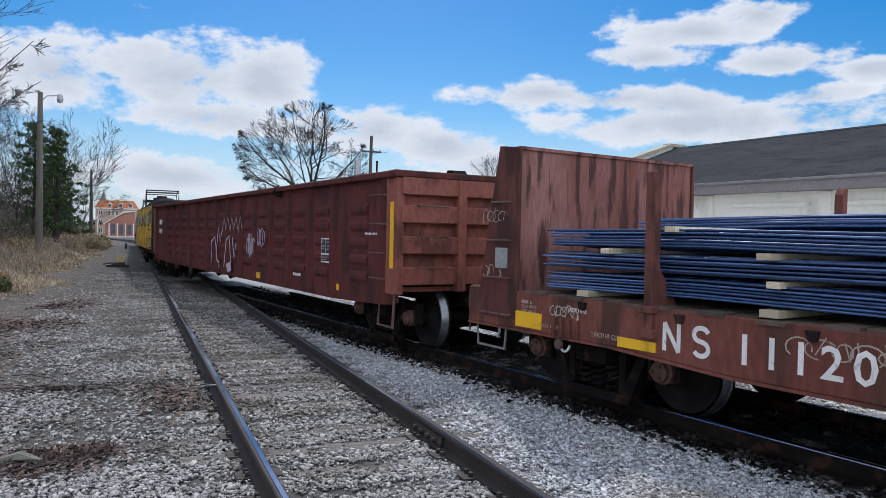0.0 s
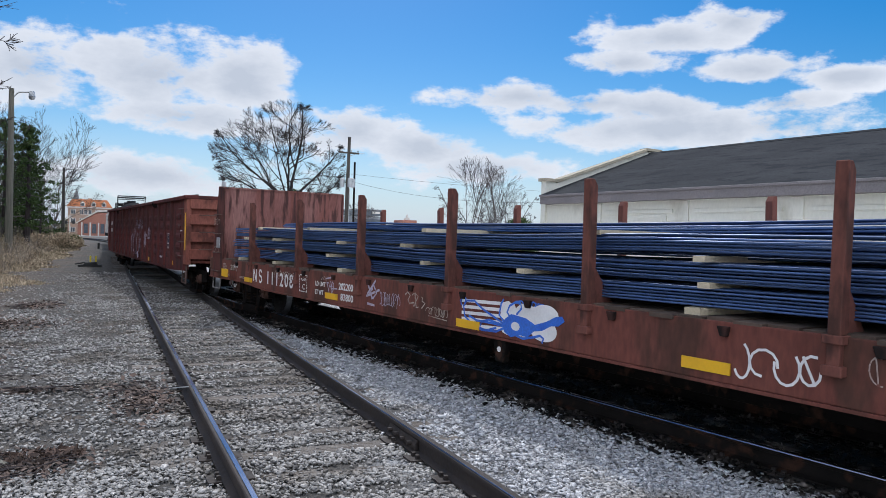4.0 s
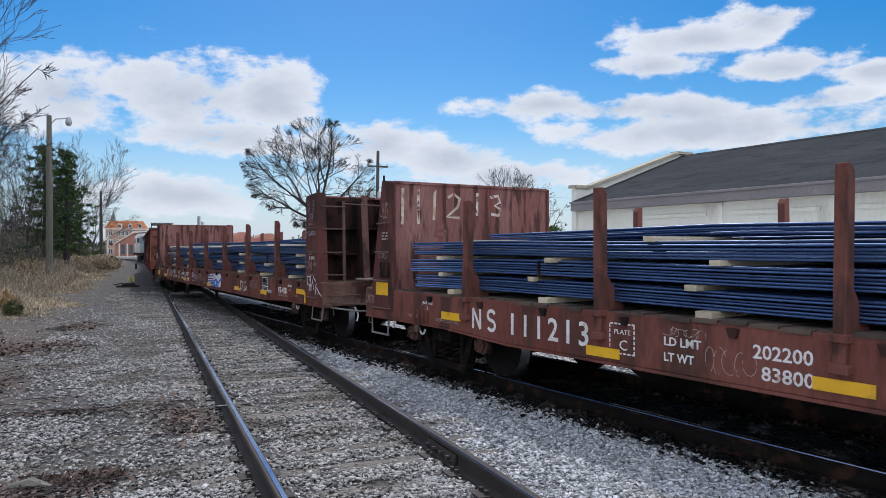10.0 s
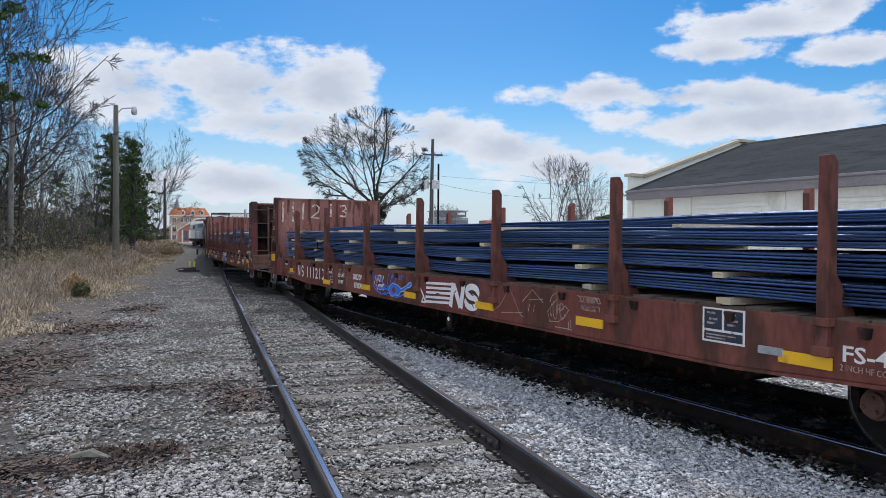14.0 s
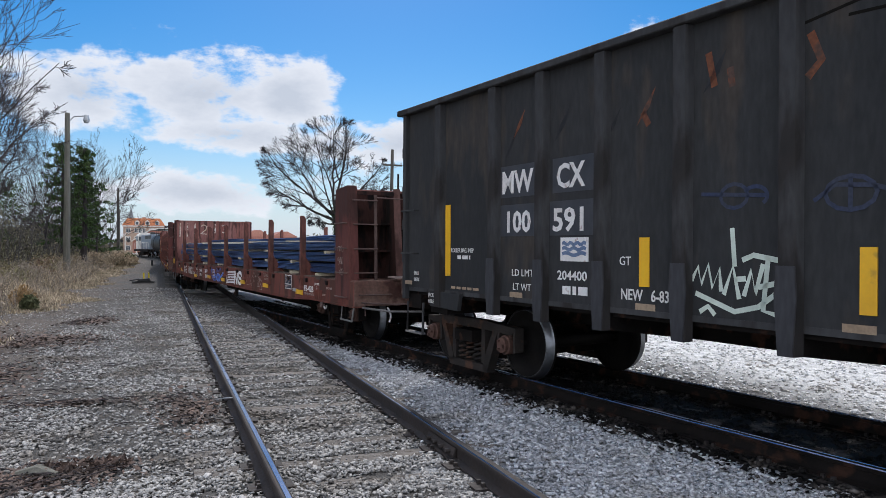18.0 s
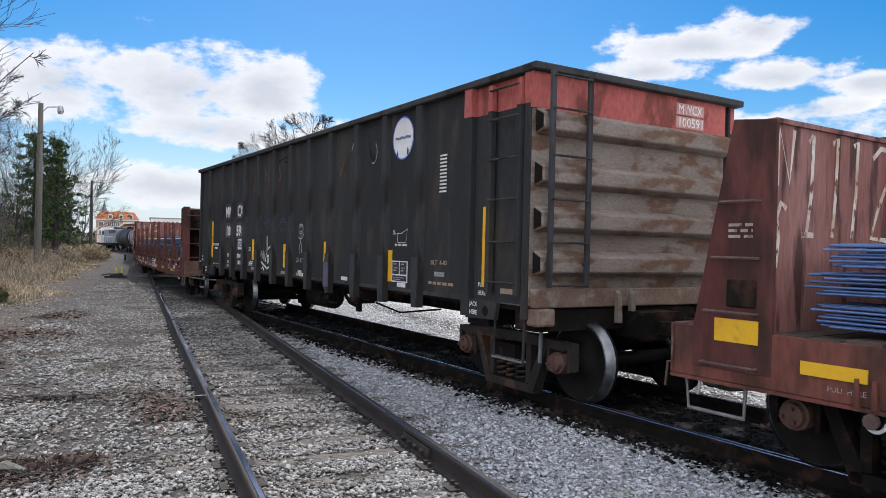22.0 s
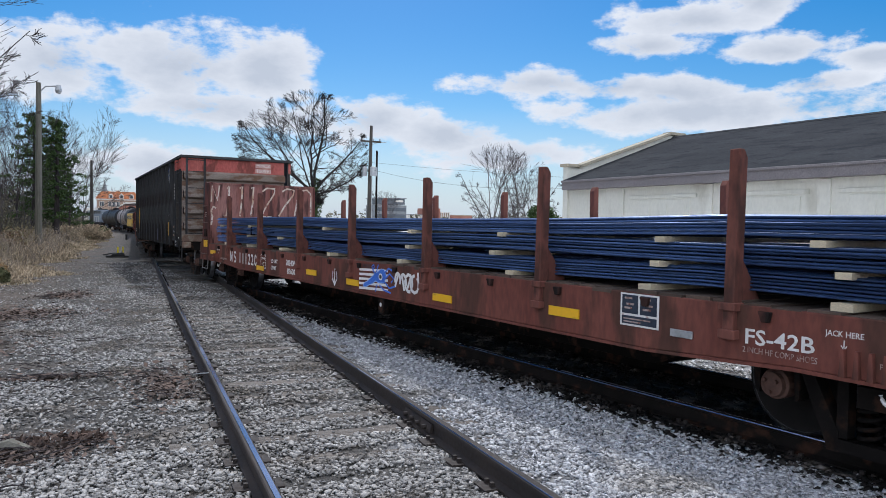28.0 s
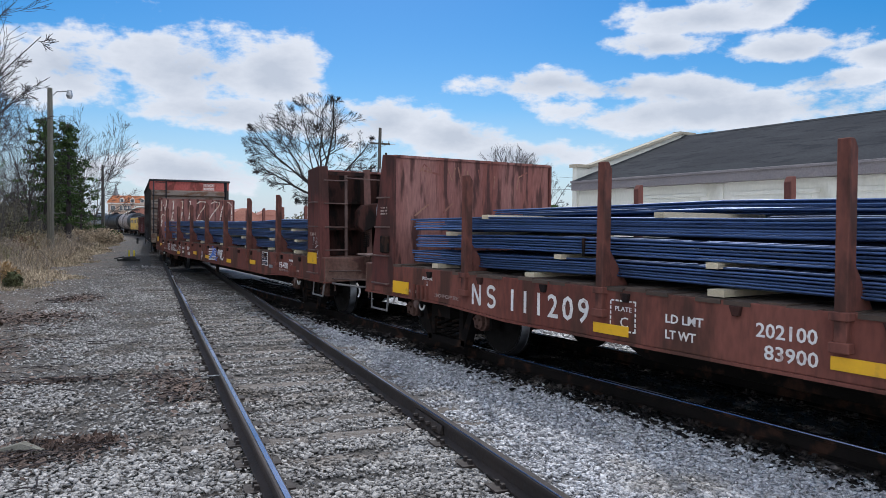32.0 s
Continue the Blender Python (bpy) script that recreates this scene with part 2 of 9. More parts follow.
M = {
    "red": material("boxcar_red_paint", (0.140, 0.047, 0.036), (0.185, 0.070, 0.053), 0.9, 22, 0.85, 0, 0.15, 0.004, ((0.085, 0.040, 0.030), 2.6, 0.42), (1, 1, 0.35), spec=0.2),
    "side_red": material("dark_bulkhead_red_paint", (0.100, 0.035, 0.030), (0.140, 0.054, 0.046), 1.2, 22, 0.85, 0, 0.15, 0.004, ((0.06, 0.028, 0.024), 3.2, 0.42), (1, 1, 0.3), spec=0.2),
    "bulk": material("weathered_red_steel", (0.205, 0.078, 0.063), (0.285, 0.140, 0.120), 2.2, 40, 0.85, 0, 0.2, 0.005, ((0.085, 0.040, 0.035), 8.0, 0.38), (1, 1, 0.16), spec=0.2),
    "gond": material("gondola_red_paint", (0.090, 0.024, 0.0225), (0.122, 0.036, 0.032), 0.8, 20, 0.75, 0, 0.15, 0.004, ((0.06, 0.023, 0.021), 2.6, 0.34), (1, 1, 0.4), spec=0.2),
    "hopper": material("faded_black_paint", (0.030, 0.0305, 0.032), (0.042, 0.042, 0.043), 0.9, 24, 0.88, 0, 0.15, 0.004, ((0.056, 0.048, 0.042), 2.4, 0.22), (1, 1, 0.3), spec=0.15),
    "hopper_rib": material("rubbed_black_rib_paint", (0.040, 0.040, 0.042), (0.060, 0.059, 0.060), 1.4, 24, 0.85, 0, 0.2, 0.004, ((0.028, 0.025, 0.024), 3.4, 0.3), (1, 1, 0.3), spec=0.2),
    "hopper_end": material("dusty_brown_steel", (0.25, 0.208, 0.178), (0.18, 0.142, 0.118), 1.2, 26, 0.88, 0, 0.25, 0.006, ((0.145, 0.088, 0.06), 2.6, 0.40), (1, 1, 2.6), spec=0.2),
    "hopper_red": material("faded_red_paint", (0.36, 0.085, 0.075), (0.42, 0.125, 0.105), 1.2, 22, 0.85, 0, 0.15, 0.004, ((0.20, 0.06, 0.05), 3.5, 0.32), (1, 1, 0.5), spec=0.2),
    # underframe, truck and wheel: grime and rust, blackened for the shade under the decks
    "under": material("grimy_shaded_underframe", (0.009, 0.008, 0.007), (0.016, 0.013, 0.012), 2, 30, 0.85, 0, 0.3, 0.006, ((0.05, 0.026, 0.018), 5.0, 0.25), spec=0.08),
    "truck": material("shaded_rusty_cast_steel", (0.008, 0.007, 0.0068), (0.015, 0.0125, 0.0115), 3, 35, 0.9, 0.0, 0.3, 0.006, ((0.034, 0.019, 0.013), 6.0, 0.2), spec=0.08),
    "wheel": material("shaded_wheel_steel", (0.009, 0.008, 0.0075), (0.016, 0.014, 0.013), 4, 30, 0.75, 0.0, 0.1, spec=0.12),
    "tread": material("polished_wheel_tread", (0.26, 0.27, 0.29), (0.18, 0.18, 0.19), 6, 8, 0.4, 1.0, 0.0),
    "rebar": material("blue_grey_rebar_steel", (0.058, 0.105, 0.240), (0.100, 0.165, 0.340), 0.6, 60, 0.44, 0.50, 0.1, 0.002, None, (1, 0.3, 1), 0.0, 0.40),
    "lumber": material("pale_sawn_lumber", (0.50, 0.43, 0.31), (0.60, 0.51, 0.35), 3, 60, 0.85, 0, 0.2, 0.002, None, (8, 1, 8), 0.22),
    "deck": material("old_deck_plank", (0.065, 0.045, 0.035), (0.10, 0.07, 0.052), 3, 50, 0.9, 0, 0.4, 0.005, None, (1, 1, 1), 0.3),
    "yellow": material("yellow_reflector_strip", (0.82, 0.46, 0.012), (0.74, 0.40, 0.015), 3, 30, 0.5, 0, 0.0, 0.002, ((0.5, 0.28, 0.03), 6, 0.05), vary=0.04),
    "white": material("white_stencil_paint", (0.76, 0.74, 0.72), (0.66, 0.63, 0.60), 4, 40, 0.8, 0, 0.0, 0.002, ((0.45, 0.33, 0.30), 14, 0.08), vary=0.06),
    "chalk": material("pale_chalk_paint", (0.42, 0.35, 0.30), (0.29, 0.21, 0.17), 5, 40, 0.85, 0, 0.0, 0.002, ((0.19, 0.095, 0.075), 12, 0.25), vary=0.1),
    "faded_stencil": material("worn_white_stencil", (0.42, 0.34, 0.31), (0.30, 0.20, 0.17), 9, 40, 0.85, 0, 0.0, 0.002, ((0.16, 0.06, 0.05), 24, 0.3), vary=0.08),
    "faded_chalk": material("faded_chalk_figures", (0.30, 0.16, 0.11), (0.22, 0.09, 0.065), 6, 40, 0.9, 0, 0.05, 0.002, ((0.19, 0.065, 0.05), 9, 0.5), (1, 1, 0.4)),
    "spray": material("white_spray_paint", (0.80, 0.78, 0.77), (0.72, 0.69, 0.68), 5, 40, 0.7, 0, 0.0, vary=0.06),
    "pale_blue": material("pale_blue_spray_line", (0.28, 0.42, 0.72), (0.35, 0.5, 0.78), 5, 40, 0.7, 0, 0.0),
    "end_chalk": material("thick_worn_chalk_paint", (0.66, 0.60, 0.52), (0.46, 0.30, 0.20), 9, 60, 0.9, 0, 0.1, 0.002, ((0.17, 0.06, 0.045), 20, 0.22), (1, 1, 0.6), vary=0.1),
    "blue": material("blue_spray_paint", (0.035, 0.12, 0.55), (0.05, 0.17, 0.62), 5, 40, 0.55, 0, 0.0),
    "panel_dark": material("navy_data_field", (0.028, 0.036, 0.055), (0.04, 0.05, 0.07), 5, 40, 0.7, 0, 0.0, spec=0.2),
    "sign": material("dark_data_plate", (0.03, 0.032, 0.04), (0.045, 0.047, 0.055), 5, 40, 0.6, 0, 0.0),
    "rung": material("worn_grab_iron", (0.085, 0.050, 0.042), (0.13, 0.080, 0.066), 6, 40, 0.75, 0.0, 0.1),
    # lighter copy of the gondola red: the ends' brighter light is in the colour
    "gond_end": material("lit_orange_red_paint", (0.215, 0.072, 0.052), (0.265, 0.098, 0.072), 1.2, 20, 0.85, 0, 0.15, 0.004, ((0.13, 0.05, 0.038), 3.4, 0.3), (1, 1, 0.5), spec=0.25),
    # grime together with the deep shade of the bulkhead recesses, in one dark colour
    "inner": material("grimy_shaded_inner_plate", (0.062, 0.027, 0.022), (0.036, 0.020, 0.017), 1.8, 26, 0.9, 0, 0.2, 0.005, ((0.016, 0.012, 0.011), 5, 0.45), (1, 1, 0.35), spec=0.15),
    "dusty_post": material("dusty_worn_post_edge", (0.125, 0.062, 0.052), (0.165, 0.092, 0.078), 2, 26, 0.9, 0, 0.2, 0.005, ((0.07, 0.036, 0.03), 4, 0.35), (1, 1, 0.4), spec=0.2),
    "bearing": material("rust_brown_bearing", (0.10, 0.052, 0.04), (0.14, 0.08, 0.062), 6, 30, 0.8, 0.1, 0.2, 0.004, spec=0.3),
    # lighter copy of the truck steel, for trucks that more light reaches
    "lit_rusty_truck": material("lit_dusty_rusty_cast_steel", (0.024, 0.021, 0.019), (0.042, 0.034, 0.030), 3, 35, 0.9, 0.0, 0.3, 0.006, ((0.085, 0.045, 0.03), 5.0, 0.25), spec=0.2),
    "rib_foot": material("scuffed_rib_foot_paint", (0.042, 0.042, 0.046), (0.062, 0.062, 0.068), 3, 24, 0.85, 0, 0.2, 0.004, ((0.03, 0.028, 0.028), 6, 0.4), (1, 1, 0.3), spec=0.2),
    "lilac_foot": material("dusty_lilac_paint", (0.115, 0.11, 0.15), (0.085, 0.082, 0.11), 3, 24, 0.85, 0, 0.2, 0.004, ((0.05, 0.048, 0.055), 6, 0.35), (1, 1, 0.3), spec=0.2),
    "rusty_sill": material("rust_brown_sill", (0.15, 0.092, 0.068), (0.21, 0.145, 0.11), 3, 30, 0.9, 0, 0.3, 0.006, ((0.24, 0.20, 0.155), 5, 0.25), spec=0.2),
    "rust_stain": material("red_rust_stain", (0.17, 0.065, 0.035), (0.12, 0.05, 0.03), 5, 30, 0.9, 0, 0.1, 0.004, ((0.08, 0.05, 0.04), 9, 0.4), spec=0.2),
    "pale_steel": material("bare_grey_steel", (0.16, 0.16, 0.175), (0.22, 0.22, 0.235), 4, 30, 0.6, 0.2, 0.1, 0.003, ((0.12, 0.085, 0.065), 8, 0.25)),
    "pale_green": material("pale_green_spray_paint", (0.62, 0.68, 0.60), (0.50, 0.56, 0.49), 5, 40, 0.8, 0, 0.0, vary=0.08),
    "chalk_white": material("white_chalk_line", (0.60, 0.60, 0.60), (0.42, 0.42, 0.42), 9, 40, 0.9, 0, 0.0, 0.002, ((0.2, 0.2, 0.2), 22, 0.2), vary=0.1),
    "faded_blue": material("faded_navy_spray_paint", (0.035, 0.045, 0.085), (0.045, 0.05, 0.07), 5, 40, 0.85, 0, 0.0, spec=0.2),
    "panel_blue": material("grey_blue_print", (0.10, 0.15, 0.26), (0.15, 0.2, 0.3), 6, 30, 0.7, 0, 0.0),
    "faded_pink": material("worn_pale_paint_patch", (0.42, 0.22, 0.19), (0.50, 0.30, 0.26), 5, 30, 0.85, 0, 0.0),
    "lilac": material("pale_lilac_spray_paint", (0.52, 0.46, 0.55), (0.40, 0.34, 0.42), 6, 40, 0.8, 0, 0.0, 0.002, ((0.24, 0.15, 0.16), 14, 0.15), vary=0.06),
    "end_grime": material("dusty_brown_end_sill", (0.135, 0.072, 0.056), (0.19, 0.12, 0.094), 2.5, 28, 0.9, 0, 0.25, 0.005, ((0.085, 0.042, 0.034), 4, 0.4), spec=0.2),
    "step_board": material("grey_weathered_walkway", (0.21, 0.15, 0.13), (0.28, 0.215, 0.19), 4, 30, 0.85, 0, 0.2, 0.004, ((0.2, 0.13, 0.11), 6, 0.2), spec=0.25),
    "rail": material("rail_steel_side", (0.026, 0.020, 0.018), (0.042, 0.031, 0.026), 2, 40, 0.8, 0.1, 0.3, 0.003),
    "railtop": material("polished_rail_head", (0.30, 0.33, 0.42), (0.24, 0.26, 0.34), 0.3, 0.4, 0.24, 1.0, 0.0, vary=0.03),
    "step": material("dull_grey_step_iron", (0.17, 0.16, 0.155), (0.24, 0.225, 0.215), 5, 30, 0.6, 0.2, 0.1),
    "tan_plate": material("tan_tag_plate", (0.28, 0.20, 0.13), (0.34, 0.25, 0.17), 5, 30, 0.8, 0, 0.0),
    "stake": material("dark_stake_steel", (0.13, 0.05, 0.038), (0.17, 0.065, 0.05), 2, 26, 0.85, 0, 0.2, 0.004, ((0.07, 0.032, 0.025), 5, 0.45), (1, 1, 0.4), spec=0.25),
    "tie": material("weathered_creosote_tie", (0.135, 0.118, 0.104), (0.20, 0.178, 0.158), 2.5, 35, 0.95, 0, 0.6, 0.012, ((0.075, 0.06, 0.05), 5, 0.4), (1.0, 7, 1), 0.28),
    "stone": material("crushed_limestone", (0.315, 0.30, 0.285), (0.40, 0.383, 0.364), 0.5, 60, 0.95, 0, 0.3, 0.004, ((0.21, 0.186, 0.162), 0.9, 0.32), (1, 1, 1), 0, 0.42, 0.2),
    "clean_stone": material("clean_grey_ballast", (0.44, 0.44, 0.455), (0.53, 0.53, 0.545), 0.5, 60, 0.95, 0, 0.3, 0.004, ((0.36, 0.345, 0.33), 0.8, 0.22), (1, 1, 1), 0, 0.42, 0.2),
    "pale_stone": material("pale_yard_stone", (0.71, 0.69, 0.67), (0.80, 0.78, 0.755), 0.5, 60, 0.9, 0, 0.3, 0.004, ((0.50, 0.46, 0.42), 0.8, 0.22), (1, 1, 1), 0, 0.22),
    # oil-dark stone, taken nearly to black to hold the shade below the cars
    "dark_stone": material("oily_shaded_ballast", (0.011, 0.010, 0.010), (0.024, 0.022, 0.021), 1.2, 60, 0.8, 0, 0.3, 0.004, ((0.12, 0.105, 0.095), 3, 0.26), (1, 1, 1), 0, 0.6, 0.06),
    "bark": material("grey_bark", (0.075, 0.068, 0.063), (0.12, 0.11, 0.10), 2, 30, 0.95, 0, 0.5, 0.01, None, (1, 1, 0.3)),
    "pale_bark": material("pale_grey_bark", (0.19, 0.178, 0.162), (0.26, 0.245, 0.225), 2, 14, 0.95, 0, 0.5, 0.01, ((0.10, 0.09, 0.08), 3, 0.3), (1, 1, 0.5)),
    "orange_straw": material("orange_dry_grass", (0.40, 0.27, 0.14), (0.33, 0.22, 0.11), 2, 8, 0.95, 0, 0.0, 0.01, None, (1, 1, 1), 0, 0.4, 0.2),
    "green_weed": material("dull_green_weed", (0.075, 0.085, 0.04), (0.11, 0.11, 0.055), 2, 8, 0.9, 0, 0.0, 0.01, None, (1, 1, 1), 0, 0.4, 0.2),
    "black_bark": material("black_brown_bark", (0.020, 0.017, 0.016), (0.034, 0.029, 0.027), 2, 30, 0.95, 0, 0.3, 0.01, spec=0.2),
    "dark_bark": material("dark_twig_bark", (0.040, 0.033, 0.034), (0.066, 0.056, 0.055), 2, 30, 0.95, 0, 0.3, 0.01, spec=0.2),
    "needle": material("pine_needles", (0.032, 0.062, 0.020), (0.066, 0.100, 0.030), 0.7, 12, 0.85, 0, 0.0, 0.01, None, (1, 1, 1), 0, 0.5, 0.2),
    "shrub": material("olive_scrub_leaves", (0.125, 0.118, 0.076), (0.19, 0.165, 0.110), 0.6, 12, 0.9, 0, 0.0, 0.01, None, (1, 1, 1), 0, 0.55, 0.2),
    "scrub": material("olive_tan_scrub", (0.21, 0.20, 0.105), (0.30, 0.235, 0.145), 0.4, 9, 0.95, 0, 0.0, 0.01, ((0.22, 0.13, 0.085), 0.5, 0.25), (1, 1, 1), 0, 0.5, 0.2),
    "straw": material("dry_straw_grass", (0.50, 0.41, 0.29), (0.40, 0.32, 0.225), 0.35, 8, 0.95, 0, 0.0, 0.01, ((0.27, 0.225, 0.14), 0.5, 0.30), (1, 1, 1), 0, 0.5, 0.2),
    "weed_stalk": material("grey_brown_stalk", (0.33, 0.28, 0.225), (0.24, 0.20, 0.16), 1, 12, 0.95, 0, 0.0, 0.01, None, (1, 1, 1), 0, 0.5, 0.2),
    "leaf": material("fallen_brown_leaves", (0.13, 0.085, 0.065), (0.085, 0.062, 0.052), 2, 20, 0.9, 0, 0.0, 0.01, None, (1, 1, 1), 0, 0.5),
    "cream": material("cream_painted_wall", (0.64, 0.63, 0.55), (0.69, 0.675, 0.60), 0.4, 12, 0.9, 0, 0.04, 0.004, ((0.54, 0.52, 0.44), 0.9, 0.15), (1, 1, 0.5), vary=0.05),
    "shingle": material("grey_asphalt_shingle", (0.042, 0.044, 0.048), (0.056, 0.058, 0.062), 0.8, 26, 1.0, 0, 0.25, 0.01, ((0.034, 0.036, 0.04), 3.0, 0.3), (1, 0.35, 1), 0.16, spec=0.03),
    "fascia": material("mauve_grey_fascia", (0.17, 0.155, 0.158), (0.20, 0.18, 0.183), 1, 25, 0.75, 0, 0.1),
    "coping": material("tan_coping_stone", (0.36, 0.32, 0.24), (0.42, 0.37, 0.28), 1, 25, 0.85, 0, 0.2),
    "creosote": material("creosoted_pole_wood", (0.045, 0.04, 0.034), (0.075, 0.066, 0.055), 2, 30, 0.95, 0, 0.4, 0.01, None, (6, 6, 0.6)),
    "pole": material("weathered_pole_wood", (0.125, 0.118, 0.095), (0.175, 0.165, 0.135), 2, 30, 0.95, 0, 0.4, 0.01, None, (6, 6, 0.6)),
    "grey_metal": material("galvanised_metal", (0.38, 0.39, 0.40), (0.46, 0.47, 0.48), 3, 30, 0.5, 0.6, 0.05),
    "black": material("black_rubber", (0.018, 0.018, 0.018), (0.03, 0.03, 0.03), 3, 30, 0.6, 0, 0.05),
    "brick_far": material("tan_brick", (0.36, 0.25, 0.19), (0.42, 0.30, 0.23), 0.3, 4, 0.9, 0, 0.1),
    "red_brick": material("red_brick_facade", (0.30, 0.13, 0.095), (0.36, 0.165, 0.12), 0.3, 4, 0.9, 0, 0.1),
    "orange_tile": material("orange_roof_tile", (0.56, 0.20, 0.085), (0.62, 0.24, 0.11), 0.3, 3, 0.85, 0, 0.2),
    "slate": material("grey_slate", (0.16, 0.17, 0.18), (0.22, 0.23, 0.24), 0.5, 4, 0.8, 0, 0.1),
    "pale": material("pale_render", (0.60, 0.57, 0.52), (0.66, 0.63, 0.58), 0.3, 4, 0.85, 0, 0.05),
    "glass": material("dark_window_glass", (0.06, 0.075, 0.09), (0.09, 0.105, 0.125), 1, 6, 0.2, 0, 0.0),
    "car_yellow": material("yellow_equipment_paint", (0.60, 0.36, 0.02), (0.66, 0.41, 0.03), 0.8, 14, 0.55, 0, 0.1, 0.004, ((0.25, 0.15, 0.03), 2, 0.3)),
    "tank_black": material("black_tank_paint", (0.022, 0.022, 0.025), (0.035, 0.035, 0.038), 0.7, 12, 0.5, 0, 0.05, spec=0.08),
    "tank_grey": material("grey_spill_band", (0.36, 0.34, 0.33), (0.24, 0.20, 0.19), 0.7, 8, 0.7, 0, 0.05, 0.004, ((0.15, 0.09, 0.07), 1.6, 0.4)),
    "loco_blue": material("blue_locomotive_paint", (0.15, 0.18, 0.22), (0.20, 0.23, 0.27), 0.8, 12, 0.5, 0, 0.05),
    "safety": material("safety_yellow_paint", (0.72, 0.58, 0.02), (0.68, 0.52, 0.02), 3, 20, 0.5, 0, 0.05),
    "asphalt": material("pale_crossing_pavement", (0.32, 0.31, 0.30), (0.38, 0.37, 0.35), 0.6, 12, 0.9, 0, 0.2),
}


# ---- mesh helpers ----
class Shape:
    """Collects corners and faces; one mesh when made."""

    def __init__(self):
        self.v, self.f = [], []

    def quad_box(self, x0, x1, y0, y1, z0, z1):
        n = len(self.v)
        self.v += [(x, y, z) for z in (z0, z1) for y in (y0, y1) for x in (x0, x1)]
        self.f += [tuple(n + i for i in q) for q in ((0, 2, 3, 1), (4, 5, 7, 6), (0, 1, 5, 4), (2, 6, 7, 3), (0, 4, 6, 2), (1, 3, 7, 5))]
        return self

    def prism(self, pts, axis, a, b):
        """A flat outline pushed along an axis ('x', 'y' or 'z') from a to b; pts are in the two other axes, in order."""
        n, k = len(self.v), len(pts)
        for w in (a, b):
            for p, q in pts:
                self.v.append({"x": (w, p, q), "y": (p, w, q), "z": (p, q, w)}[axis])
        self.f.append(tuple(range(n, n + k)))
        self.f.append(tuple(range(n + 2 * k - 1, n + k - 1, -1)))
        for i in range(k):
            j = (i + 1) % k
            self.f.append((n + i, n + k + i, n + k + j, n + j))
        return self

    def tube(self, p, q, r, n=8, r2=None, caps=True):
        return self.pipe([p, q], [r, r if r2 is None else r2], n, caps)

    def pipe(self, path, radii, n=6, caps=True):
        base = len(self.v)
        path = [Vector(p) for p in path]
        if isinstance(radii, (int, float)):
            radii = [radii] * len(path)
        for i, p in enumerate(path):
            d = (path[min(i + 1, len(path) - 1)] - path[max(i - 1, 0)]).normalized()
            side = d.cross(Vector((0, 0, 1)) if abs(d.z) < 0.9 else Vector((0, 1, 0))).normalized()
            up = side.cross(d)
            for k in range(n):
                a = 2 * math.pi * k / n
                self.v.append(tuple(p + radii[i] * (math.cos(a) * side + math.sin(a) * up)))
        for i in range(len(path) - 1):
            for k in range(n):
                j = (k + 1) % n
                a, b = base + i * n, base + (i + 1) * n
                self.f.append((a + k, a + j, b + j, b + k))
        if caps:
            self.f.append(tuple(base + k for k in range(n - 1, -1, -1)))
            self.f.append(tuple(base + (len(path) - 1) * n + k for k in range(n)))
        return self

    def lathe(self, profile, axis, centre, n=24):
        """A profile of (along, radius) turned round an axis through a centre."""
        base, k = len(self.v), len(profile)
        for i in range(n):
            a = 2 * math.pi * i / n
            for s, r in profile:
                c, d = r * math.cos(a), r * math.sin(a)
                off = {"x": (s, c, d), "y": (c, s, d), "z": (c, d, s)}[axis]
                self.v.append(tuple(centre[j] + off[j] for j in range(3)))
        for i in range(n):
            for j in range(k - 1):
                a, b = base + i * k, base + ((i + 1) % n) * k
                self.f.append((a + j, a + j + 1, b + j + 1, b + j))
        return self

    def mesh(self, name, smooth=False):
        me = bpy.data.meshes.new(name)
        me.from_pydata(self.v, [], self.f)
        bm = bmesh.new()
        bm.from_mesh(me)
        bmesh.ops.recalc_face_normals(bm, faces=bm.faces)
        bm.to_mesh(me)
        bm.free()
        if smooth:
            me.polygons.foreach_set("use_smooth", [True] * len(me.polygons))
        return me


def part(name, shape, ma, parent=None, label="", bevel=0.0, smooth=False):
    me = shape if isinstance(shape, bpy.types.Mesh) else shape.mesh(name, smooth)
    if not me.materials:
        me.materials.append(M[ma] if isinstance(ma, str) else ma)
    ob = new(name, me)
    if parent is not None:
        ob.parent = parent
    if label:
        ob["label"] = label
    if name in ("graffiti", "stencil", "car_number", "chalked_number", "reporting_mark", "small_print", "emblem", "marking_bars", "dashed_frame", "scuff", "rust_patch"):
        ob["kind"] = "stuff"
    if bevel:
        bv = ob.modifiers.new("bevel", "BEVEL")
        bv.width, bv.segments, bv.limit_method, bv.angle_limit = bevel, 1, "ANGLE", radians(40)
    return ob


def islands(shape):
    """The separate pieces of a shape."""
    root = list(range(len(shape.v)))

    def find(i):
        while root[i] != i:
            root[i] = root[root[i]]
            i = root[i]
        return i

    for f in shape.f:
        for q in f[1:]:
            root[find(f[0])] = find(q)
    groups = {}
    for f in shape.f:
        groups.setdefault(find(f[0]), []).append(f)
    out = []
    for faces in groups.values():
        at, s = {}, Shape()
        for f in faces:
            for q in f:
                if q not in at:
                    at[q] = len(s.v)
                    s.v.append(shape.v[q])
            s.f.append(tuple(at[q] for q in f))
        out.append(s)
    return out


def parts(name, shape, ma, parent, label="", bevel=0.0):
    return [part(name, s, ma, parent, label, bevel) for s in islands(shape)]


